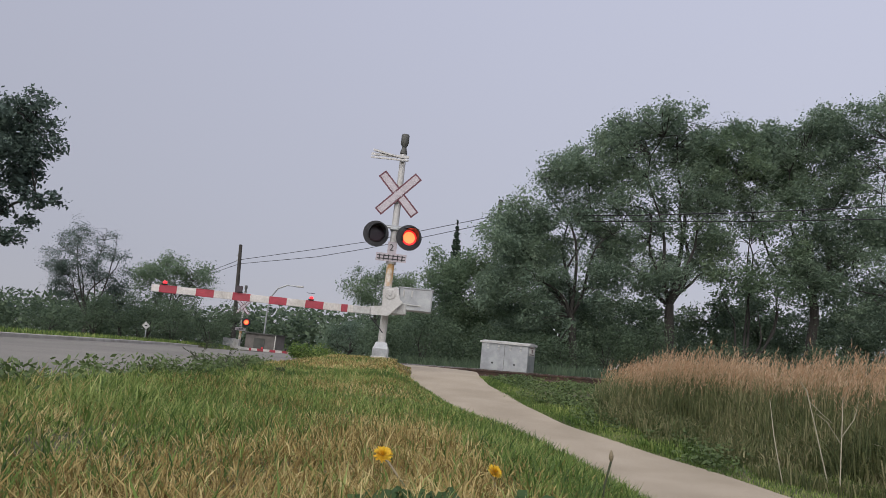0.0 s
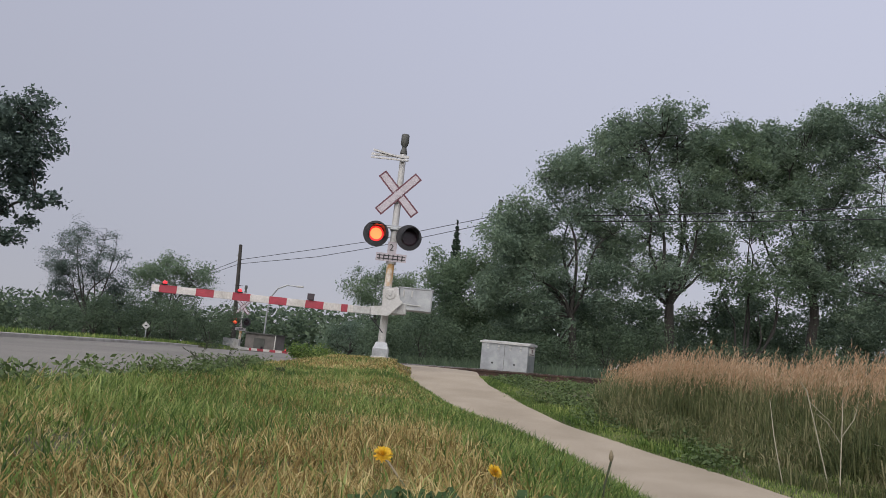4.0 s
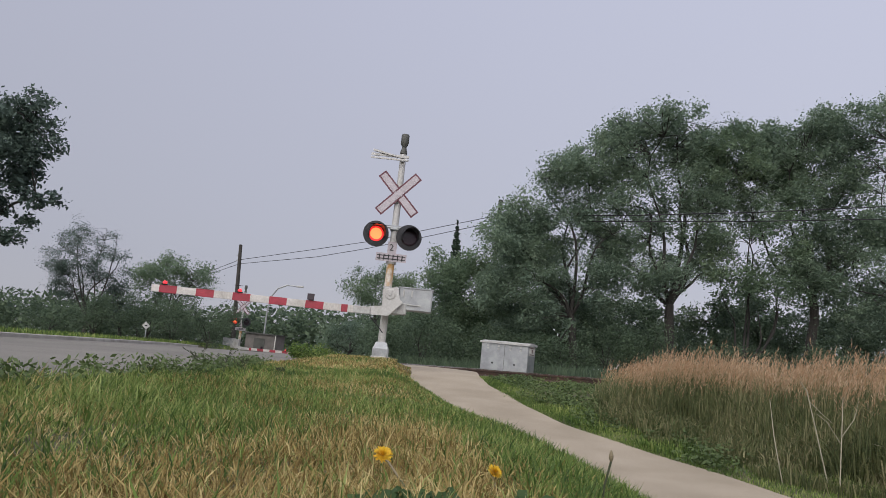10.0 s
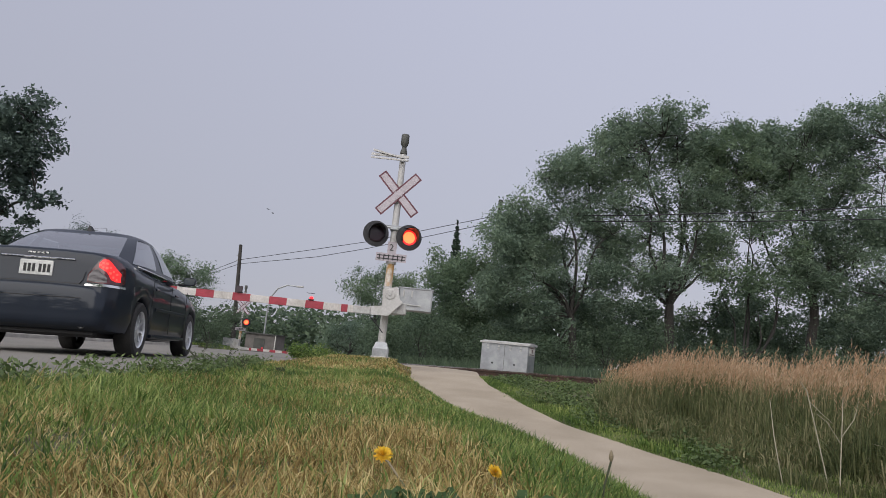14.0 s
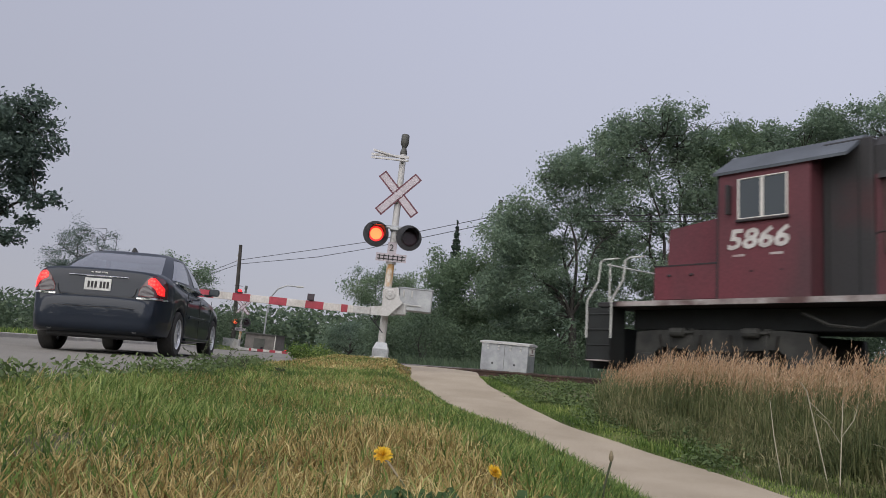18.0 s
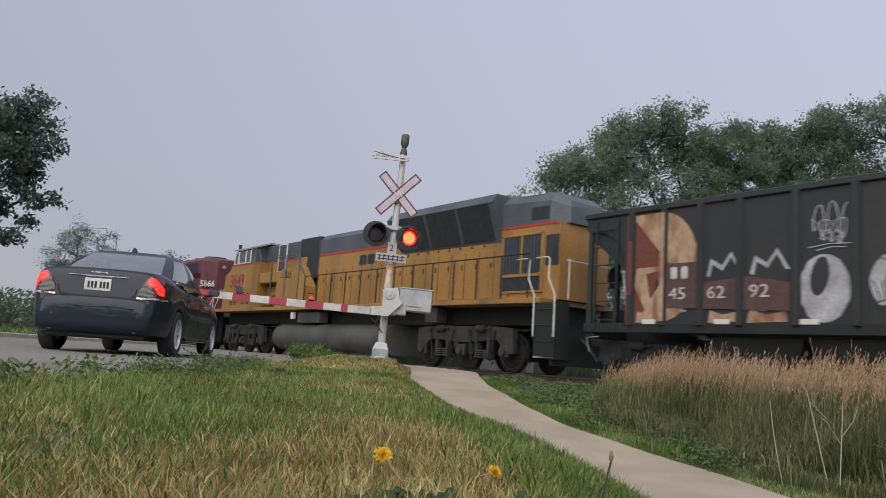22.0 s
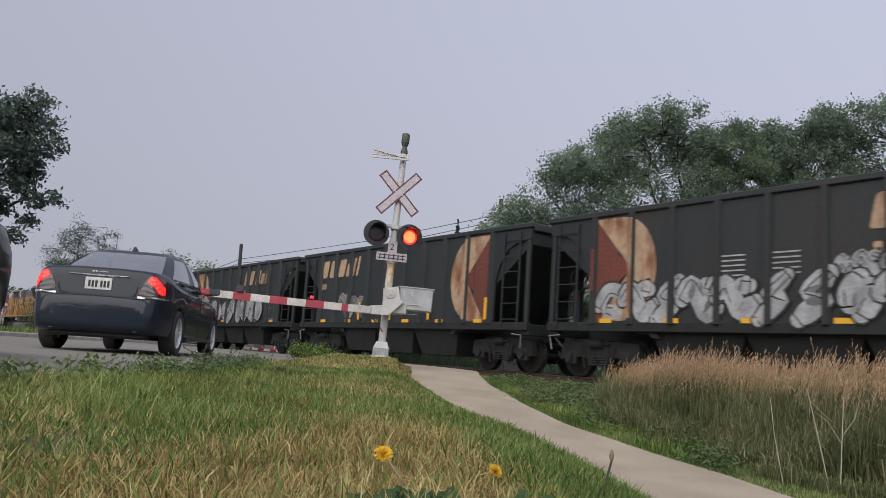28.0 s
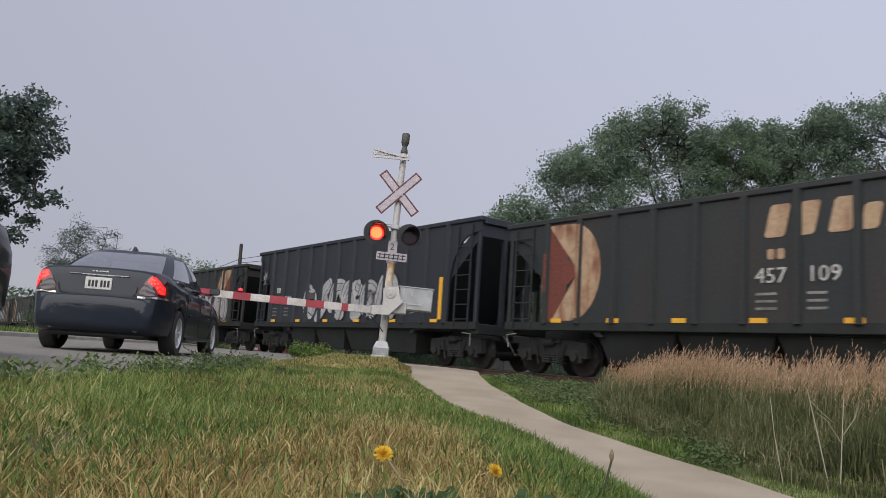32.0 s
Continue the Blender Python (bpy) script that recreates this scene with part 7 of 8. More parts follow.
def build_cabinet():
    z = float(ground_z(2.4, 27)) - 0.02
    t = thing("equipment_cabinet", "grey galvanised steel equipment cabinet beside the track", "cabinet", pose(2.55, 27.25, z, 0, 2.2, -25))
    part("plinth", Shape().box(-0.93, 0.93, -0.44, 0.44, -0.3, 0.08, 0.02), M_KERB, t)
    part("body", Shape().box(-0.88, 0.88, -0.40, 0.40, 0.06, 1.05, 0.015), M_GALV, t)
    part("lid", Shape().prism([(-0.46, 1.05), (0.46, 1.05), (0.46, 1.12), (0.0, 1.16), (-0.46, 1.11)], -0.93, 0.93, axis="x"), M_CAST, t, "pale steel lid")
    for x in (-0.62, -0.22, 0.22, 0.60):
        h = part("hinge", Shape().box(x - 0.035, x + 0.035, -0.43, -0.40, 0.93, 1.0, 0.005).box(x - 0.035, x + 0.035, -0.43, -0.40, 0.84, 0.90, 0.005), M_CAST, t)
    for x in (-0.42, 0.40):
        part("lock", Shape().lathe([(0.03, -0.44), (0.035, -0.40)], (x, 0, 0.36), "y", 10), M_BLACK, t)
    part("seam", Shape().box(-0.86, 0.86, -0.406, -0.40, 0.09, 0.11).box(0.0, 0.012, -0.406, -0.40, 0.1, 1.1), M_TANK, t)
    n = part("notice", Shape().box(0.882, 0.892, -0.28, 0.28, 0.72, 1.04), M_REFLECT_WHITE, t, "small white notice")
    part("notice_mark", Shape().box(0.893, 0.896, -0.05, 0.05, 0.82, 0.94).box(0.893, 0.896, -0.24, 0.24, 0.75, 0.78).box(0.893, 0.896, -0.24, 0.24, 0.98, 1.0), M_SIGN_RED, n)


build_cabinet()


def build_poles():
    for (x, y, z), (bx, by), label in (((-16.24, 60, 8.3), (-16.05, 60), "leaning dark wooden utility pole beyond the crossing"), ((3.40, 46, 10.3), (2.95, 46), "dark wooden utility pole half hidden in the trees")):
        g = float(ground_z(bx, by)) - 0.3
        t = thing("utility_pole", label, "pole", pose(bx, by, g))
        part("pole", Shape().tube([(0, 0, 0), (x - bx, 0, z - g)], [0.19, 0.13], 10), M_BARK, t)
        for dz in (0.95, 1.35):
            part("insulator", Shape().lathe([(0.03, 0), (0.06, 0.05), (0.03, 0.1)], (x - bx - 0.16, -0.1, z - g - dz), "z", 8), M_CAST, t)
    up = [(-30, 77, 5.6), (-21.1, 66, 6.2), (-16.21, 60, 7.08), (-10.31, 56, 7.63), (-5.41, 53, 8.17), (-1.0, 50, 8.85), (3.37, 46, 9.34), (10.33, 42, 9.0), (16.89, 40, 9.24), (22.72, 38, 9.54), (28, 36, 9.88), (46, 30, 10.4)]
    low = [(-30, 77, 5.4), (-21.1, 66, 6.0), (-16.18, 60, 6.76), (-9.42, 56, 7.22), (-5.37, 53, 7.69), (-0.97, 50, 8.39), (3.39, 46, 8.95), (10.34, 42, 8.67), (16.89, 40, 8.74), (22.71, 38, 8.88), (27.96, 36, 9.09), (46, 30, 9.6)]
    near = lambda p: (p[0] * 30.5 / p[1], 30.5, 0.2025 + (p[2] - 0.2025) * 30.5 / p[1]) if 5 < p[0] < 40 else p
    up, low = [near(p) for p in up], [near(p) for p in low]
    wires = thing("overhead_wires", "two thin black overhead wires between the poles", "wires")
    for p in (up, low):
        part("wire", Shape().tube(p, 0.022, 5), M_BLACK, wires)
    for pts, r in (([(-18.3, 80, -1.2), (-18.16, 80, 3.86), (-17.86, 80, 5.68), (-17.23, 80, 6.57), (-16.3, 80, 6.99), (-15.1, 80, 6.95)], 0.09), ([(-29.73, 180, -1), (-29.67, 180, 2.48), (-29.14, 180, 3.99), (-27.61, 180, 4.89)], 0.16)):
        t = thing("street_lamp", "grey curved-arm street lamp beyond the crossing", "street lamp")
        part("pole", Shape().tube(pts, [r] * (len(pts) - 1) + [r * 0.7], 8), M_GALV, t, smooth=True)
        e = pts[-1]
        part("lamp_head", Shape().box(e[0] - 0.2, e[0] + 0.6, e[1] - 0.15, e[1] + 0.15, e[2] - 0.12, e[2] + 0.05, 0.04), M_CAST, t)
    t = thing("warning_sign", "small weathered whitish diamond sign on a thin post", "sign", pose(-15.33, 40, float(ground_z(-15.33, 40))))
    part("post", Shape().tube([(0, 0, 0), (0, 0, 0.9)], 0.03, 6), M_GALV, t)
    part("sign_plate", Shape().box(-0.16, 0.16, -0.05, -0.035, -0.14, 0.14, turn=pose(0, 0, 0.82, 0, 45, 0)), M_CAST, t)
    part("sign_mark", Shape().box(-0.07, 0.07, -0.056, -0.05, -0.03, 0.03, turn=pose(0, 0, 0.82, 0, 0, 0)), M_BLACK, t)
    t = thing("signal_hut", "grey-brown railway signal hut beyond the crossing", "hut", pose(-13.6, 60.0, -1.1, 0, 2.0, -12))
    part("wall", Shape().box(-1.25, 1.25, -0.9, 0.9, 0, 2.35, 0.02), surface("hut_siding", (0.16, 0.145, 0.135), (0.11, 0.10, 0.095), 0.8, scale=2), t)
    part("roof", Shape().prism([(-1.35, 2.35), (1.35, 2.35), (1.35, 2.43), (-1.35, 2.47)], -1.0, 1.0), M_TANK, t)
    part("corner_trim", Shape().box(1.22, 1.28, -0.93, -0.88, 0, 2.35), M_REFLECT_WHITE, t)
    part("door", Shape().box(-0.5, 0.4, -0.93, -0.9, 0, 2.05, 0.005), M_TANK, t)


build_poles()

# ---- vehicles ----
def car_paint(name, colour):
    m, n, l, b = node_material(name, 0.5, 0.0, 0.12)
    b.inputs["Coat Weight"].default_value, b.inputs["Coat Roughness"].default_value = 0.48, 0.04
    noise_, ramp, co = n.new("ShaderNodeTexNoise"), n.new("ShaderNodeValToRGB"), n.new("ShaderNodeTexCoord")
    noise_.inputs["Scale"].default_value, noise_.inputs["Detail"].default_value = 3, 5
    ramp.color_ramp.elements[0].color, ramp.color_ramp.elements[1].color = (*[c * 0.85 for c in colour], 1), (*[c * 1.12 for c in colour], 1)
    l.new(co.outputs["Object"], noise_.inputs["Vector"])
    l.new(noise_.outputs["Fac"], ramp.inputs["Fac"])
    l.new(ramp.outputs["Color"], b.inputs["Base Color"])
    return m


M_PAINT = car_paint("dark_blue_grey_metallic", (0.012, 0.017, 0.027))
M_PAINT_SUV = car_paint("very_dark_green_paint", (0.012, 0.018, 0.018))
M_TYRE = surface("tyre_rubber", (0.022, 0.022, 0.023), (0.035, 0.033, 0.03), 0.85, scale=9, fine=60, bump=0.3)
M_RIM = plain("alloy_rim", (0.72, 0.73, 0.75), 0.3, 0.55)
M_CHROME = plain("chrome", (0.75, 0.75, 0.76), 0.12, 1.0)
def car_glass(name, tint):
    """A thin tinted pane: partly seen through, partly mirroring."""
    m, n, l, b = node_material(name, 0.04)
    clear, gloss, mix, edge = n.new("ShaderNodeBsdfTransparent"), n.new("ShaderNodeBsdfGlossy"), n.new("ShaderNodeMixShader"), n.new("ShaderNodeLayerWeight")
    steep, share = n.new("ShaderNodeMath"), n.new("ShaderNodeMath")
    clear.inputs["Color"].default_value = (*tint, 1)
    gloss.inputs["Roughness"].default_value = 0.03
    steep.operation, steep.inputs[1].default_value = "POWER", 2.5
    share.operation, share.inputs[1].default_value, share.inputs[2].default_value = "MULTIPLY_ADD", 0.55, 0.36
    l.new(edge.outputs["Facing"], steep.inputs[0])
    l.new(steep.outputs[0], share.inputs[0])
    l.new(share.outputs[0], mix.inputs[0])
    l.new(clear.outputs[0], mix.inputs[1])
    l.new(gloss.outputs[0], mix.inputs[2])
    l.new(mix.outputs[0], n["Material Output"].inputs["Surface"])
    return m


M_CAR_GLASS = car_glass("tinted_car_glass", (0.40, 0.45, 0.46))
M_PIPE = plain("dull_exhaust_steel", (0.10, 0.10, 0.10), 0.4, 0.7)
M_CAR_BLACK = plain("black_plastic", (0.015, 0.015, 0.016), 0.6)
M_TAIL = plain("dark_red_lamp_glass", (0.075, 0.007, 0.010), 0.12, 0, 0.6, 0.5)
M_TAIL_ON = glow("lit_brake_lamp", (0.9, 0.02, 0.02), 1.0)
M_TAIL_CELL = glow("bright_brake_diode", (1.0, 0.07, 0.05), 1.25)
M_CLEAR_LAMP = plain("clear_lamp_glass", (0.07, 0.06, 0.065), 0.15, 0, 0.5, 0.3)
M_PLATE = surface("white_number_plate", (0.60, 0.60, 0.58), (0.5, 0.5, 0.48), 0.45)


def shell_half(h, b, t):
    """Half of the body's cross-section, from the sill up to the middle of the deck."""
    mid = 0.56 * t + 0.44 * 0.25
    return [(h * 0.86, b), (h * 0.955, b + 0.02), (h * 0.985, max(b + 0.04, 0.40)), (h, max(b + 0.06, min(mid, t - 0.2))), (h * 0.985, max(b + 0.08, t - 0.17)), (h * 0.945, t - 0.075), (h * 0.87, t - 0.02), (h * 0.70, t), (h * 0.3, t + 0.012)]


def body_shell(stations, wheels, arch):
    """Body lofted from (y, half width, bottom, top) stations, with arches cut at the wheels."""
    ys, hw, zb, zt = (np.array(c, float) for c in zip(*stations))
    grid = sorted(set(np.round(np.concatenate([ys, np.arange(ys[0], ys[-1], 0.14)] + [w + arch * np.array([-1.0, -0.97, -0.85, -0.6, -0.3, 0, 0.3, 0.6, 0.85, 0.97, 1.0]) for w in wheels]), 3)))
    rings = []
    for y in grid:
        h, b, t = np.interp(y, ys, hw), np.interp(y, ys, zb), np.interp(y, ys, zt)
        for w in wheels:
            d = arch * arch - (y - w) ** 2
            if d > -1e-4:
                b = max(b, 0.31 + math.sqrt(max(0, d)))
        half = shell_half(h, b, t)
        rings.append([(x, y, z) for x, z in half] + [(-x, y, z) for x, z in reversed(half)])
    return Shape().loft(rings)



def on_shell(stations, side, centre, rows, proud=0.007, deep=0.03, nz=6):
    """A fitting that follows the body's rounded corner: rows of (turn about the centre, low, high)."""
    ys, hw, zb, zt = (np.array(c, float) for c in zip(*stations))

    def reach(turn, z):
        c, s = math.cos(radians(turn)), math.sin(radians(turn))
        r = 0.2
        while r < 0.8:
            x, y = centre[0] + c * r, centre[1] + s * r
            if y < ys[0]:
                break
            half = shell_half(np.interp(y, ys, hw), np.interp(y, ys, zb), np.interp(y, ys, zt))
            if z > half[-2][1] or x > np.interp(z, [q[1] for q in half[:-1]], [q[0] for q in half[:-1]]):
                break
            r += 0.004
        return r, c, s

    rings = []
    for turn, lo, hi in rows:
        front, back = [], []
        for k in range(nz + 1):
            z = lo + (hi - lo) * k / nz
            r, c, s = reach(turn, z)
            front.append((side * (centre[0] + c * (r + proud)), centre[1] + s * (r + proud), z))
            back.append((side * (centre[0] + c * (r - deep)), centre[1] + s * (r - deep), z))
        rings.append(front + back[::-1])
    return Shape().loft(rings)


def cabin(param, a0, a1, h0, h1, out=1.0, na=26, nh=8, closed=False):
    """A patch of the cabin's skin between two turns and two heights."""
    hw0, hw1, yr0, yr1, yf0, yf1, z0, z1 = param
    rings = []
    for j in range(nh + 1):
        h = h0 + (h1 - h0) * j / nh
        k = h ** 1.15
        hw = hw0 + (hw1 - hw0) * k
        yr, yf = yr0 + (yr1 - yr0) * h ** 0.9, yf0 + (yf1 - yf0) * h ** 0.9
        cy, hl = (yr + yf) / 2, (yf - yr) / 2
        ring = []
        for i in range(na + (0 if closed else 1)):
            a = math.radians(a0 + (a1 - a0) * i / na)
            c, s = math.cos(a), math.sin(a)
            ring.append((math.copysign(abs(c) ** 0.5, c) * hw * out, cy + math.copysign(abs(s) ** 0.62, s) * hl * (1 + (out - 1) * 0.6), z0 + (z1 - z0) * (math.sin(h * math.pi / 2) * 0.35 + h * 0.65)))
        rings.append(ring)
    return rings


def car_wheel(parent, x, y, r, side, spokes=10):
    w = part("wheel", Shape().lathe([(r * 0.66, -0.10), (r * 0.9, -0.105), (r * 0.98, -0.085), (r, -0.05), (r, 0.05), (r * 0.98, 0.085), (r * 0.9, 0.105), (r * 0.66, 0.10)], axis="x", n=36, caps=False), M_TYRE, parent, "alloy wheel with black tyre", smooth=35, at=pose(x, y, r))
    rim = Shape().lathe([(r * 0.70, 0.085 * side), (r * 0.67, 0.10 * side), (r * 0.63, 0.085 * side), (r * 0.62, -0.02 * side), (r * 0.70, -0.03 * side)], axis="x", n=36, caps=False)
    rim.lathe([(0.03, 0.082 * side), (0.055, 0.078 * side), (0.06, 0.05 * side)], axis="x", n=14)
    for k in range(spokes):
        a = 2 * math.pi * k / spokes
        ca, sa = math.cos(a), math.sin(a)
        rings = []
        for rad, hwid in ((0.05, 0.016), (r * 0.64, 0.011)):
            c = (ca * rad, sa * rad)
            t = (-sa * hwid, ca * hwid)
            rings.append([(0.072 * side, c[0] - t[0], c[1] - t[1]), (0.072 * side, c[0] + t[0], c[1] + t[1]), (0.045 * side, c[0] + t[0], c[1] + t[1]), (0.045 * side, c[0] - t[0], c[1] - t[1])])
        rim.loft(rings)
    part("rim", rim, M_RIM, w, "spoked alloy rim", smooth=30)
    part("brake_disc", Shape().lathe([(r * 0.6, 0.0), (r * 0.6, 0.01)], axis="x", n=24), M_CAR_BLACK, w)
    return w


def build_sedan():
    t = thing("sedan", "dark blue-grey four-door sedan with its brake lights on", "car")
    stations = [(-0.905, 0.54, 0.38, 0.60), (-0.897, 0.64, 0.34, 0.67), (-0.876, 0.70, 0.30, 0.705), (-0.850, 0.722, 0.29, 0.715), (-0.838, 0.73, 0.285, 0.93), (-0.828, 0.738, 0.28, 1.03), (-0.806, 0.752, 0.27, 1.07), (-0.757, 0.778, 0.26, 1.085), (-0.69, 0.806, 0.25, 1.092), (-0.56, 0.84, 0.24, 1.094), (-0.4, 0.868, 0.24, 1.085), (0.0, 0.885, 0.22, 1.03), (0.9, 0.885, 0.20, 0.99), (2.1, 0.885, 0.20, 0.965), (2.5, 0.885, 0.21, 0.93), (3.0, 0.87, 0.22, 0.85), (3.3, 0.80, 0.23, 0.74), (3.46, 0.66, 0.27, 0.62), (3.5, 0.5, 0.32, 0.54)]
    part("body", body_shell(stations, (0.0, 2.64), 0.345), M_PAINT, t, smooth=55)
    part("underbody", Shape().box(-0.62, 0.62, -0.70, 3.3, 0.19, 0.42, 0.03), M_CAR_BLACK, t)
    shell = (0.84, 0.63, -0.74, 0.34, 2.32, 1.30, 1.0, 1.425)
    rings = cabin(shell, 0, 360, 0.90, 1, closed=True, na=72, nh=3)
    for k, lift in ((0.93, 0.022), (0.8, 0.044), (0.55, 0.058), (0.2, 0.066)):
        rings.append([(x * k, 0.82 + (y - 0.82) * k, z + lift) for x, y, z in rings[3]])
    part("roof", Shape().loft(rings), M_PAINT, t, smooth=40)
    for lo, hi in ((33, 46), (134, 147), (-3, 1), (179, 183), (-53, -31), (211, 233)):
        part("pillar", Shape().loft(cabin(shell, lo, hi, 0, 0.94, 1.0, 6), closed=False, caps=False), M_PAINT, t, smooth=True)
    part("belt_line", Shape().loft(cabin(shell, 0, 360, 0, 0.10, closed=True, na=72, nh=2), caps=False), M_PAINT, t, smooth=30)
    part("rear_window", Shape().loft(cabin(shell, 232.5, 307.5, 0.03, 0.95, 1.004), closed=False, caps=False), M_CAR_GLASS, t, "sloping tinted rear window", smooth=True)
    part("windshield", Shape().loft(cabin(shell, 46, 134, 0.06, 0.93, 1.004), closed=False, caps=False), M_CAR_GLASS, t, smooth=True)
    part("parcel_shelf", Shape().box(-0.62, 0.62, -0.5, 0.25, 1.04, 1.10, 0.02), M_CAR_BLACK, t)
    for x, y in ((-0.38, 0.50), (0.38, 0.50), (-0.36, 1.35), (0.36, 1.35)):
        part("headrest", Shape().box(x - 0.12, x + 0.12, y - 0.05, y + 0.05, 1.08, 1.26 if y > 1 else 1.15, 0.04), M_CAR_BLACK, t)
        if y > 1:
            part("seat_back", Shape().box(x - 0.22, x + 0.22, y - 0.06, y + 0.08, 0.95, 1.12, 0.05), M_CAR_BLACK, t)
    part("inner_mirror", Shape().box(-0.11, 0.11, 1.42, 1.45, 1.32, 1.37, 0.01), M_CAR_BLACK, t)
    for side in (-1, 1):
        for a, b in ((-34, -3), (1, 33)):
            lo, hi = (a, b) if side > 0 else (180 - b, 180 - a)
            part("side_window", Shape().loft(cabin(shell, lo, hi, 0.10, 0.86, 1.008, 12), closed=False, caps=False), M_CAR_GLASS, t, smooth=True)
        part("window_trim", Shape().tube([(side * 0.83, -0.2, 1.015), (side * 0.845, 0.9, 1.0), (side * 0.835, 2.0, 0.985)], 0.010, 5), M_CHROME, t)
        corner = (0.42, -0.40)
        lampb = part("tail_lamp", on_shell(stations, side, corner, [(-78, 0.765, 0.84), (-72, 0.758, 0.92), (-67, 0.756, 0.99), (-62, 0.755, 1.03), (-56, 0.755, 1.04), (-50, 0.755, 1.036), (-44, 0.755, 1.025), (-38, 0.758, 1.005), (-32, 0.765, 0.975), (-28, 0.785, 0.94)]), M_TAIL, t, "wrap-around dark red tail lamp", smooth=50)
        part("brake_light", on_shell(stations, side, corner, [(-66, 0.925, 0.975), (-62, 0.905, 1.012), (-57, 0.87, 1.012), (-52, 0.80, 0.975), (-46, 0.785, 0.925), (-38, 0.79, 0.88)], 0.011), M_TAIL_ON, lampb, "glowing brake light", smooth=50)
        for turn, z in ((-65, 0.95), (-62, 0.975), (-62, 0.925), (-58, 0.97), (-58, 0.92), (-54, 0.93), (-54, 0.87), (-50, 0.89), (-50, 0.83), (-45, 0.865), (-45, 0.81)):
            part("diode", on_shell(stations, side, corner, [(turn - 1.3, z - 0.011, z + 0.011), (turn + 1.3, z - 0.011, z + 0.011)], 0.013, 0.0, 1), M_TAIL_CELL, lampb)
        part("reversing_lamp", on_shell(stations, side, corner, [(-76.5, 0.772, 0.845), (-72, 0.77, 0.895), (-67, 0.768, 0.90), (-61, 0.768, 0.855), (-57, 0.77, 0.82)], 0.011), M_CLEAR_LAMP, lampb, smooth=50)
        part("bumper_strip", on_shell(stations, side, corner, [(q, 0.722, 0.748) for q in (-80, -74, -68, -62, -56, -50, -44, -38, -32, -27)], 0.012, 0.02, 2), M_CHROME, t, "chrome strip under the lamp", smooth=50)
        part("exhaust_tip", Shape().lathe([(0.026, -0.865), (0.033, -0.875), (0.033, -0.720), (0.024, -0.720)], (side * 0.52, 0, 0.31), "y", 14), M_PIPE, t)
        rings = []
        for y, q in ((1.80, 0.96), (1.83, 1.0), (1.89, 0.9), (1.935, 0.6), (1.95, 0.25)):
            rings.append([(side * (0.975 + 0.085 * q * math.copysign(abs(math.cos(a)) ** 0.6, math.cos(a))), y, 1.05 + 0.06 * q * math.copysign(abs(math.sin(a)) ** 0.6, math.sin(a))) for a in np.linspace(0, 2 * math.pi, 17)[:-1]])
        mir = part("door_mirror", Shape().loft(rings), M_PAINT, t, smooth=50)
        # plain dark glass: the mirror's dark reflection is put into its colour
        part("mirror_glass", Shape().box(*sorted((side * 0.905, side * 1.045)), 1.793, 1.80, 1.005, 1.095, 0.003), M_DARK_GLASS, mir)
        part("mirror_stalk", Shape().box(*sorted((side * 0.80, side * 0.93)), 1.85, 1.92, 0.985, 1.02, 0.01), M_CAR_BLACK, mir)
        part("side_moulding", Shape().box(*sorted((side * 0.885, side * 0.897)), 0.52, 2.15, 0.56, 0.60, 0.005), M_PAINT, t)
        part("sill_trim", Shape().box(*sorted((side * 0.85, side * 0.89)), 0.45, 2.2, 0.235, 0.27, 0.006), M_PAINT, t)
        for y in (0.42, 1.42):
            part("door_handle", Shape().box(*sorted((side * 0.885, side * 0.91)), y, y + 0.17, 0.80, 0.83, 0.01), M_PAINT, t)
        for y in (0.36, 1.28, 2.18):
            part("door_seam", Shape().box(*sorted((side * 0.880, side * 0.8875)), y - 0.004, y + 0.004, 0.30 if y != 0.36 else 0.6, 0.92), M_CAR_BLACK, t)
    for side in (-1, 1):
        part("boot_seam", Shape().tube([(side * 0.49, -0.856, 0.86), (side * 0.475, -0.858, 0.78), (side * 0.44, -0.858, 0.735)], 0.004, 5), M_CAR_BLACK, t)
    part("boot_line", Shape().box(-0.50, 0.50, -0.850, -0.820, 0.735, 0.742), M_CAR_BLACK, t)
    part("boot_strip", Shape().box(-0.37, 0.37, -0.855, -0.820, 0.978, 0.994, 0.006, turn=pose(0, 0.0, 0)), M_CHROME, t, "chrome boot strip")
    for k in range(5):
        part("badge", Shape().box(-0.105 + k * 0.043, -0.072 + k * 0.043, -0.836, -0.815, 1.026, 1.044), M_CHROME, t)
    plate = part("number_plate", Shape().box(-0.165, 0.165, -0.855, -0.835, 0.80, 0.955, 0.004, turn=Matrix.Identity(4)), M_PLATE, t, "white number plate")
    for k in range(6):
        x = -0.125 + k * 0.043 + (0.02 if k > 2 else 0)
        part("plate_bar", Shape().box(x, x + 0.028, -0.858, -0.855, 0.83, 0.915), M_CAR_BLACK, plate)
    part("high_brake_light", Shape().box(-0.17, 0.17, 0.27, 0.29, 1.395, 1.405, 0.003), M_TAIL, t, "thin high-level brake light")
    part("aerial_fin", Shape().loft([[(-0.03, 0.50, 1.48), (0.03, 0.50, 1.48), (0.03, 0.68, 1.48), (-0.03, 0.68, 1.48)], [(-0.006, 0.51, 1.545), (0.006, 0.51, 1.545), (0.006, 0.58, 1.545), (-0.006, 0.58, 1.545)]]), M_CAR_BLACK, t)
    part("bumper_line", Shape().box(-0.50, 0.50, -0.910, -0.895, 0.585, 0.592, 0.004), M_CAR_BLACK, t)
    wheels = []
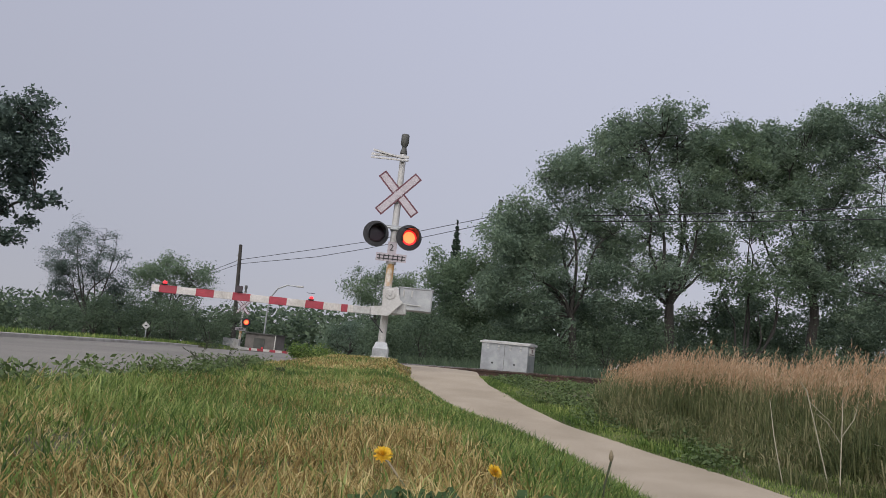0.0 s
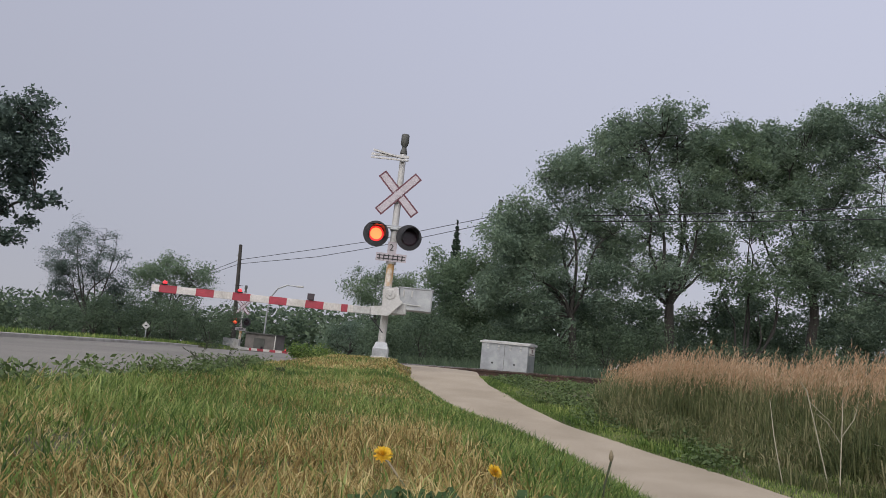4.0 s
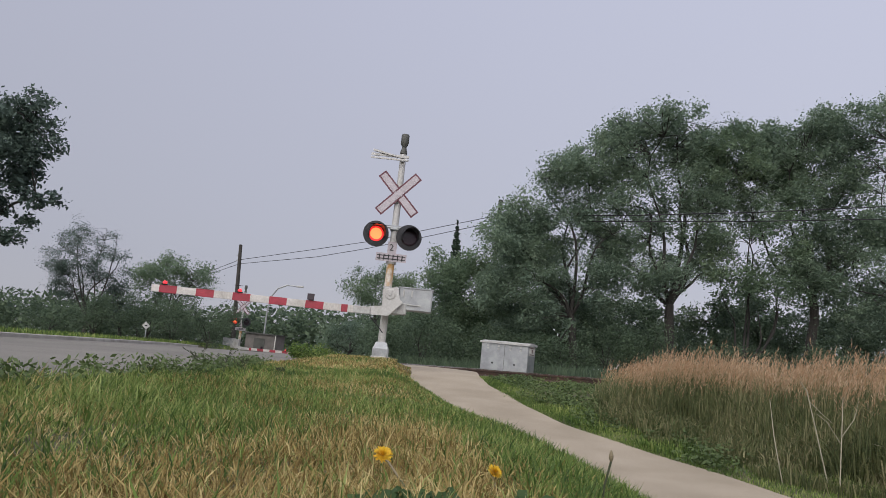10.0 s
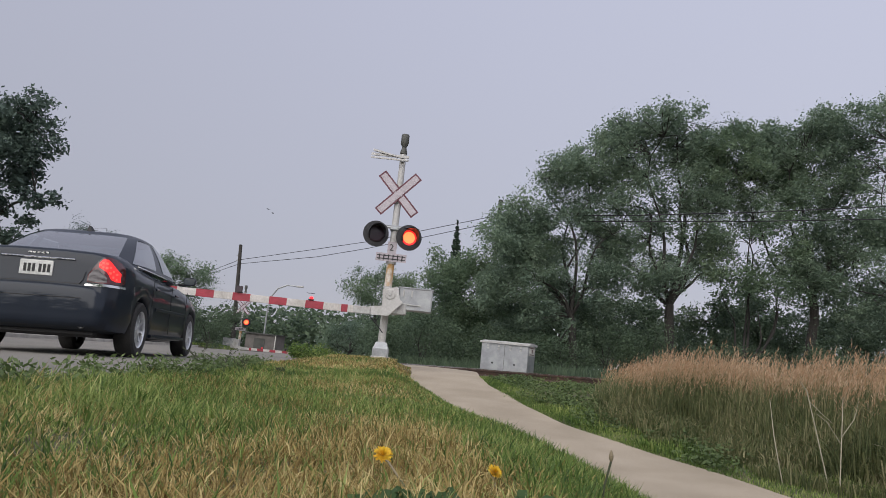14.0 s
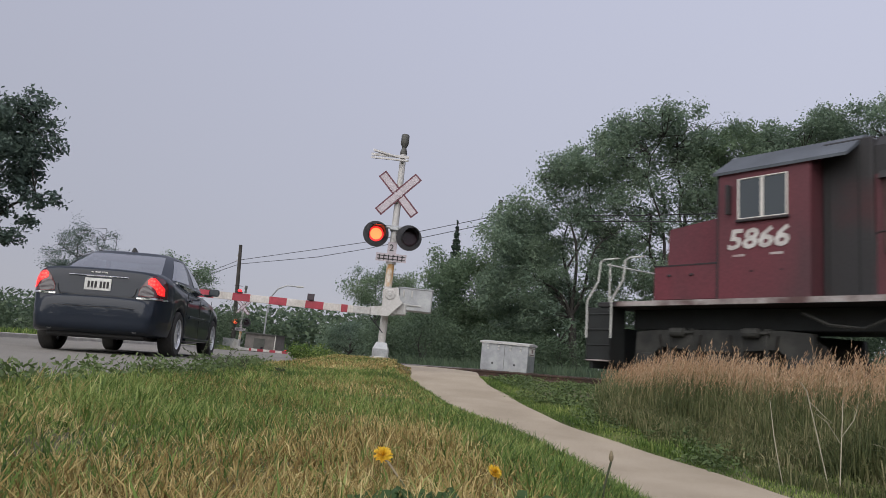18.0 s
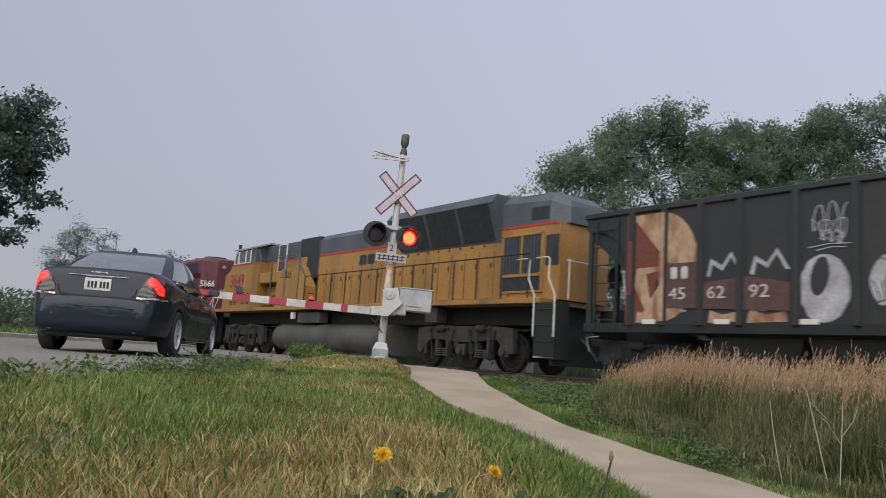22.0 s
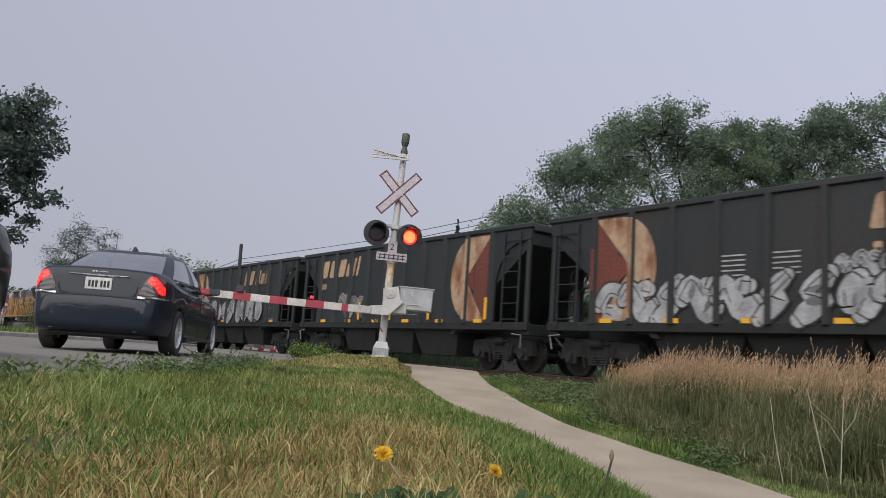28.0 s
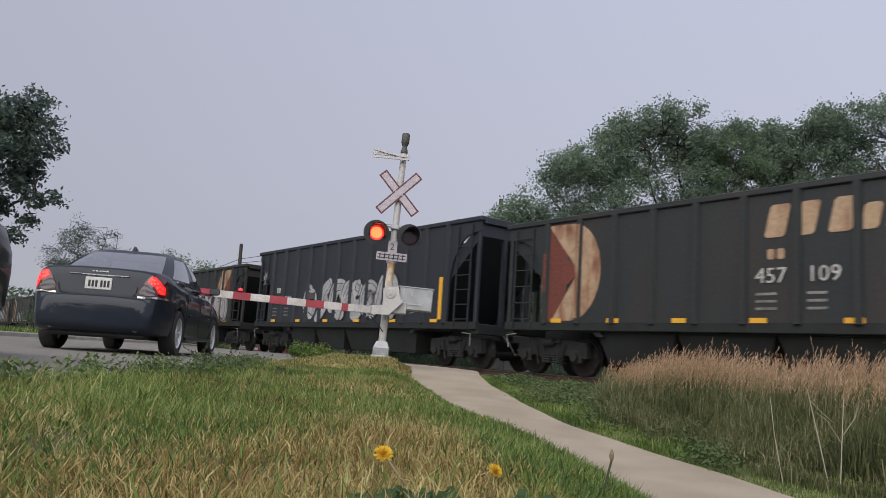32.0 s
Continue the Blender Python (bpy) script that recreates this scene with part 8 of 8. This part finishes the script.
    for x, y in ((-0.775, 0.0), (0.775, 0.0), (-0.775, 2.64), (0.775, 2.64)):
        wheels.append((car_wheel(t, x, y, 0.316, 1 if x > 0 else -1), x, y))
    return t, wheels


def build_suv():
    t = thing("suv", "very dark sport utility vehicle stopped behind the sedan", "car")
    stations = [(-0.9, 0.80, 0.42, 0.85), (-0.8, 0.90, 0.36, 1.05), (0.0, 0.93, 0.32, 1.12), (1.5, 0.935, 0.30, 1.12), (2.4, 0.93, 0.32, 1.15), (2.9, 0.92, 0.34, 1.13), (3.3, 0.90, 0.34, 1.08), (3.5, 0.85, 0.34, 1.0), (3.62, 0.76, 0.36, 0.90), (3.68, 0.60, 0.42, 0.80)]
    part("body", body_shell(stations, (0.0, 2.75), 0.40), M_PAINT_SUV, t, smooth=34)
    part("underbody", Shape().box(-0.66, 0.66, -0.8, 3.4, 0.28, 0.55, 0.03), M_CAR_BLACK, t)
    shell = (0.84, 0.66, -0.8, -0.45, 2.25, 1.35, 1.08, 1.72)
    part("cabin", Shape().loft(cabin(shell, 0, 360, 0, 1, closed=True, na=64, nh=8)), M_PAINT_SUV, t, smooth=30)
    part("windshield", Shape().loft(cabin(shell, 46, 134, 0.06, 0.9, 1.006), closed=False, caps=False), M_CAR_GLASS, t, smooth=True)
    for lo, hi in ((-40, 0), (4, 36), (144, 176), (180, 220)):
        part("side_window", Shape().loft(cabin(shell, lo, hi, 0.1, 0.82, 1.008, 12), closed=False, caps=False), M_CAR_GLASS, t, smooth=True)
    for side in (-1, 1):
        part("headlamp", Shape().loft([[(side * 0.5, 3.66, 0.74), (side * 0.5, 3.66, 0.86), (side * 0.5, 3.56, 0.86), (side * 0.5, 3.56, 0.74)], [(side * 0.80, 3.52, 0.78), (side * 0.80, 3.50, 0.93), (side * 0.76, 3.40, 0.93), (side * 0.76, 3.40, 0.78)]]), M_CLEAR_LAMP, t)
        part("door_mirror", Shape().box(*sorted((side * 0.92, side * 1.12)), 1.9, 2.02, 1.12, 1.30, 0.04), M_PAINT_SUV, t)
    part("radiator_grille", Shape().box(-0.45, 0.45, 3.62, 3.69, 0.60, 0.84, 0.03), M_CAR_BLACK, t)
    part("front_plate", Shape().box(-0.155, 0.155, 3.69, 3.70, 0.46, 0.61, 0.004), M_PLATE, t)
    for x, y in ((-0.80, 0.0), (0.80, 0.0), (-0.80, 2.75), (0.80, 2.75)):
        car_wheel(t, x, y, 0.36, 1 if x > 0 else -1, 6)
    return t


SEDAN, SEDAN_WHEELS = build_sedan()
SUV = build_suv()
SEDAN_ROWS = [(0.0, 78.0), (6.0, 33.0), (8.0, 20.0), (9.0, 14.9), (10.0, 11.1), (10.5, 9.72), (11.0, 8.18), (11.5, 6.70), (12.0, 5.42), (12.5, 4.42), (13.0, 3.48), (13.5, 2.65), (14.0, 1.92), (14.5, 1.28), (15.0, 0.76), (15.5, 0.35), (16.0, 0.10), (16.5, 0.0), (32.0, 0.0)]
SUV_ROWS = [(0.0, 130.0), (18.0, 22.0), (20.0, 11.5), (22.0, 4.4), (23.0, 2.1), (24.0, 0.85), (24.5, 0.47), (25.0, 0.22), (25.5, 0.06), (26.2, 0.0), (32.0, 0.0)]

# ---- small things ----
M_DANDELION = surface("dandelion_yellow", (0.75, 0.50, 0.02), (0.62, 0.33, 0.015), 0.7, scale=90, fine=300, amount=0.5)
M_STEM = plain("weed_stem", (0.20, 0.16, 0.10), 0.7)
M_STALK = plain("dry_stalk", (0.36, 0.33, 0.25), 0.8)
M_WEED = leafy("weed_leaves", [(0.032, 0.062, 0.022), (0.05, 0.092, 0.032), (0.08, 0.13, 0.045)], 0.6, 0.3, 30, 0.9)
M_DARK_WEED = plain("dark_weed_stem", (0.05, 0.06, 0.03), 0.8)
BIRDS = []


def dandelion(at, foot, r, turn):
    t = thing("dandelion", "yellow dandelion flower on a thin stem in the grass", "flower", pose(*at, 42, 0, turn))
    f = pose(0, 0, 0, 42, 0, turn).inverted() @ (Vector(foot) - Vector(at))
    part("stem", Shape().tube([tuple(f), (f.x * 0.6 + 0.004, f.y * 0.6, f.z * 0.55), (f.x * 0.12, f.y * 0.12, f.z * 0.2), (0, 0, -r * 0.5)], 0.0019, 6), M_STEM, t)
    rng = np.random.default_rng(int(r * 1e5))
    s = Shape()
    for ring, (n, tilt) in enumerate(((24, 0.15), (22, 0.5), (18, 0.9), (10, 1.3))):
        for k in range(n):
            a = 2 * math.pi * (k + 0.5 * ring) / n + rng.uniform(-.1, .1)
            e = tilt + rng.uniform(-.12, .12)
            w = Vector((math.cos(a) * math.cos(e), math.sin(a) * math.cos(e), math.sin(e) * 0.8))
            sd = Vector((-math.sin(a), math.cos(a), 0)) * r * 0.09
            b, m, p = w * r * 0.1, w * r * 0.65, w * r * rng.uniform(0.9, 1.05)
            up = Vector((0, 0, r * 0.02))
            s.add([b - sd * .4, b + sd * .4, m + sd + up, p + sd * .6, p - sd * .6, m - sd + up], [(0, 1, 2, 5), (5, 2, 3, 4)])
    part("petals", s, M_DANDELION, t, "dense yellow petals")
    part("calyx", Shape().lathe([(r * 0.1, -r * 0.5), (r * 0.3, -r * 0.3), (r * 0.35, -r * 0.05), (r * 0.1, 0)], n=12), M_WEED, t)


def stalk(points, r=0.0055, branches=()):
    t = thing("dry_stalk", "pale dry weed stalk standing in the tall grass", "weed", group="dry stalks beside the path")
    part("stem", Shape().tube(points, list(np.linspace(r, r * 0.6, len(points))), 6), M_STALK, t)
    for b in branches:
        part("branch", Shape().tube(b, [r * 0.6, r * 0.5, r * 0.25], 5), M_STALK, t)


def build_small():
    dandelion((-0.078, 1.30, 0.038), (0.0, 1.18, -0.035), 0.0175, 20)
    dandelion((0.113, 1.34, 0.017), (0.118, 1.30, -0.045), 0.0148, 50)
    # spent bud at the shoulder
    t = thing("flower_bud", "spent brown flower bud on a thin stem", "flower")
    part("stem", Shape().tube([(0.335, 1.5, -0.09), (0.34, 1.5, -0.02), (0.352, 1.5, 0.03)], 0.0022, 6), M_DARK_WEED, t)
    part("bud", Shape().lathe([(0.002, 0.030), (0.0042, 0.034), (0.0048, 0.041), (0.0015, 0.051)], (0.352, 1.5, 0), "z", 10), M_STEM, t)
    # flat leaves at the camera's foot
    rng = np.random.default_rng(8)
    t = thing("leafy_weed", "low dark green leafy weed in the turf", "weed")
    for k in range(120):
        a, ln = rng.uniform(0.2, 2.9), rng.uniform(0.022, 0.045)
        x0, y0 = rng.uniform(-0.10, 0.17), 1.02 + rng.normal() * 0.035
        d = Vector((math.cos(a), math.sin(a) * 0.6, 0))
        sd = Vector((-d.y, d.x, 0)).normalized() * ln * 0.24
        z = float(ground_z(x0, y0)) + rng.uniform(-0.005, 0.016)
        pts = [Vector((x0, y0, z)), Vector((x0, y0, z + 0.026)) + d * ln * 0.35 + sd, Vector((x0, y0, z + 0.034)) + d * ln * 0.6 + sd * 0.8, Vector((x0, y0, z + 0.022)) + d * ln, Vector((x0, y0, z + 0.034)) + d * ln * 0.6 - sd * 0.8, Vector((x0, y0, z + 0.026)) + d * ln * 0.35 - sd]
        part("leaf", Shape().add(pts, [(0, 1, 5), (1, 2, 4, 5), (2, 3, 4)]), M_WEED, t)
    # dry stalks in front of the tall grass
    stalk([(3.20, 7.0, -0.72), (3.12, 7.0, -0.3), (3.08, 7.0, 0.04)])
    stalk([(3.62, 7.0, -0.74), (3.50, 7.0, -0.2), (3.42, 7.0, 0.14), (3.36, 7.0, 0.22)], 0.006, [[(3.44, 7.0, 0.05), (3.55, 7.0, -0.05), (3.66, 7.0, -0.14)]])
    stalk([(3.66, 6.9, -0.74), (3.68, 6.9, -0.3), (3.70, 6.9, 0.10)], 0.006, [[(3.68, 6.9, -0.25), (3.80, 6.9, -0.08), (3.84, 6.9, 0.08)], [(3.67, 6.9, -0.3), (3.55, 6.9, -0.12), (3.45, 6.9, -0.05)]])
    stalk([(3.85, 6.8, -0.76), (4.02, 6.8, -0.5), (4.2, 6.8, -0.3), (4.3, 6.8, -0.1)], 0.005, [[(4.1, 6.8, -0.4), (4.0, 6.8, -0.3), (3.9, 6.8, -0.28)]])
    stalk([(3.95, 6.6, -0.76), (3.98, 6.6, -0.4), (3.94, 6.6, -0.1)])
    # dark weeds at the road's edge
    rng = random.Random(6)
    for x, y, h, n in ((-1.66, 4.55, 0.17, 4), (-1.76, 4.5, 0.08, 4), (-1.88, 4.45, 0.07, 3), (-1.41, 4.6, 0.17, 3), (-1.46, 4.7, 0.10, 4), (-1.30, 4.7, 0.15, 4), (-1.22, 4.9, 0.09, 4), (-1.10, 5.4, 0.06, 4)):
        z = float(ground_z(x, y)) + 0.03
        t = thing("roadside_weed", "thin dark weed at the edge of the road", "weed", pose(x, y, z), group="weeds at the road's edge")
        for k in range(n):
            a, q = rng.uniform(-1, 1), rng.uniform(0.45, 1)
            tip = (a * h * 0.75, rng.uniform(-.03, .03), h * q)
            mid = (a * h * 0.2, 0, h * q * 0.6)
            s = Shape().tube([(0, 0, -0.06), mid, tip], [0.0013, 0.001, 0.0007], 4)
            for j in range(6):
                c = Vector(mid).lerp(Vector(tip), j / 5)
                w = rng.choice((-1, 1)) * rng.uniform(.008, .022)
                s.tube([tuple(c), (c.x + w * 0.5, c.y, c.z + 0.008), (c.x + w, c.y + rng.uniform(-.01, .01), c.z + rng.uniform(.006, .02))], [0.0008, 0.0034, 0.0008], 4)
            part("stem", s, M_DARK_WEED, t)
    # bush at the end of the verge
    tree("bush", "low grey-green weed bush at the end of the verge", (-3.0, 19.0), 0.75, lobes_in(90, 12, 0.0, 0.32, 0.75, 0.22, 0.14, 0.26, low=0.08), 4200, 0.055, M_BLADE, 90, 0.02, twigs=20, spread=0.14, category="bush")
    # birds
    for i, rows in enumerate((
            [(0.0, 40, 10, 46), (10.0, 26.5, 29, 24.5), (10.9, 15.2, 35.5, 21.4), (11.5, 8.6, 40, 18.7), (12.0, 4.1, 43.5, 17.0), (12.5, 0.2, 47, 15.4), (13.3, -6.5, 53, 13.0), (16.0, -40, 75, 8.0), (32.0, -160, 190, 14.0)],
            [(0.0, 41, 10, 45), (10.0, 26.8, 29.2, 23.8), (10.9, 15.4, 35.7, 20.8), (11.5, 8.9, 40.3, 18.2), (12.0, 4.3, 43.8, 16.6), (12.5, 0.5, 47.2, 15.0), (13.3, -6.2, 53.2, 12.7), (16.0, -39, 75, 7.7), (32.0, -159, 190, 13.0)],
            [(0.0, 90, -60, 50), (22.0, 34, -10, 30), (23.3, 6.4, 18.5, 13.2), (23.5, 0.9, 22, 9.6), (23.6, -2.6, 24.5, 8.4), (23.8, -3.8, 27, 7.2), (24.0, -12, 30, 6.6), (26.0, -60, 60, 9.0), (32.0, -160, 120, 14.0)])):
        t = thing("bird", "small dark bird flying across the sky", "bird", group="flying birds")
        part("body", Shape().lathe([(0.005, -0.10), (0.025, -0.06), (0.032, 0.0), (0.022, 0.06), (0.004, 0.13)], axis="x", n=8), M_BLACK, t)
        for side in (-1, 1):
            part("wing", Shape().add([(-0.04, side * 0.01, 0.01), (0.05, side * 0.01, 0.01), (0.02, side * 0.17, 0.07), (-0.01, side * 0.19, 0.07), (-0.05, side * 0.10, 0.04)], [(0, 1, 2, 3, 4)]), M_BLACK, t)
        part("tail", Shape().add([(0.10, -0.015, 0), (0.10, 0.015, 0), (0.19, 0.03, 0.005), (0.19, -0.03, 0.005)], [(0, 1, 2, 3)]), M_BLACK, t)
        BIRDS.append((t, [(q, pose(x, y, z, 0, 0, -35)) for q, x, y, z in rows]))


build_small()

# ---- what moves ----
SPEED = 11.3074


def train_pose(s, z=0.0):
    """A vehicle on the rails with its front s metres along the track."""
    x, y = track_point(s)
    return pose(x, y, z, 0, 0, math.degrees(math.atan2(TRACK_D[1], TRACK_D[0])))


def front_at(t, u):
    """Where a vehicle's front stands at t seconds, u metres behind the train's head."""
    return -14.29 - SPEED * (t - 18.2) + u


def lane_pose(x, y, back, turn):
    """A road vehicle, back metres short of where it stops; its rear axle's middle on the road."""
    x, y = x + 0.110 * back, y - 0.994 * back
    return pose(x, y, float(road_z(np.float64(off_road(x, y)), np.float64(y))), 0, 0, turn)


def flash_rows(place, phase):
    """The added shutter hangs over its glowing lens to show it unlit, and swings up under the hood while lit."""
    shut, lit = pose(*place), pose(*place, -86, 0, 0)
    change = sorted([LEFT_ON + k * FLASH_PERIOD for k in range(28)] + [LEFT_OFF + k * FLASH_PERIOD for k in range(28)])
    on = phase == 0
    rows = [(0.0, lit if on else shut)]
    for t in change:
        if t < 31.9:
            t = round(t * 30) / 30
            rows.append((t, lit if on else shut))
            on = not on
            rows.append((t + 1 / 30, lit if on else shut))
    rows.append((32.0, lit if on else shut))
    return rows


def motions():
    for ob, u in TRAIN:
        walk(ob, [(t, train_pose(front_at(t, u))) for t in (0.0, 8.0, 16.0, 24.0, 32.0)])
    walk(SEDAN, [(t, lane_pose(-4.49, 10.53, b, 6.3)) for t, b in SEDAN_ROWS])
    walk(SUV, [(t, lane_pose(-4.02, 2.66, b, 6.3)) for t, b in SUV_ROWS])
    ts, bs = zip(*SEDAN_ROWS)
    for ob, x, y in SEDAN_WHEELS:
        rows = [(0.0, pose(x, y, 0.316))]
        t = 10.0
        while t < 16.6:
            rows.append((t, pose(x, y, 0.316) @ Matrix.Rotation((np.interp(t, ts, bs) - 11.1) / 0.316, 4, "X")))
            t += 0.1
        rows.append((32.0, rows[-1][1]))
        walk(ob, rows)
    for ob, place, phase in ADDED_SHUTTERS:
        walk(ob, flash_rows(place, phase))
    for ob, rows in BIRDS:
        walk(ob, rows)


motions()
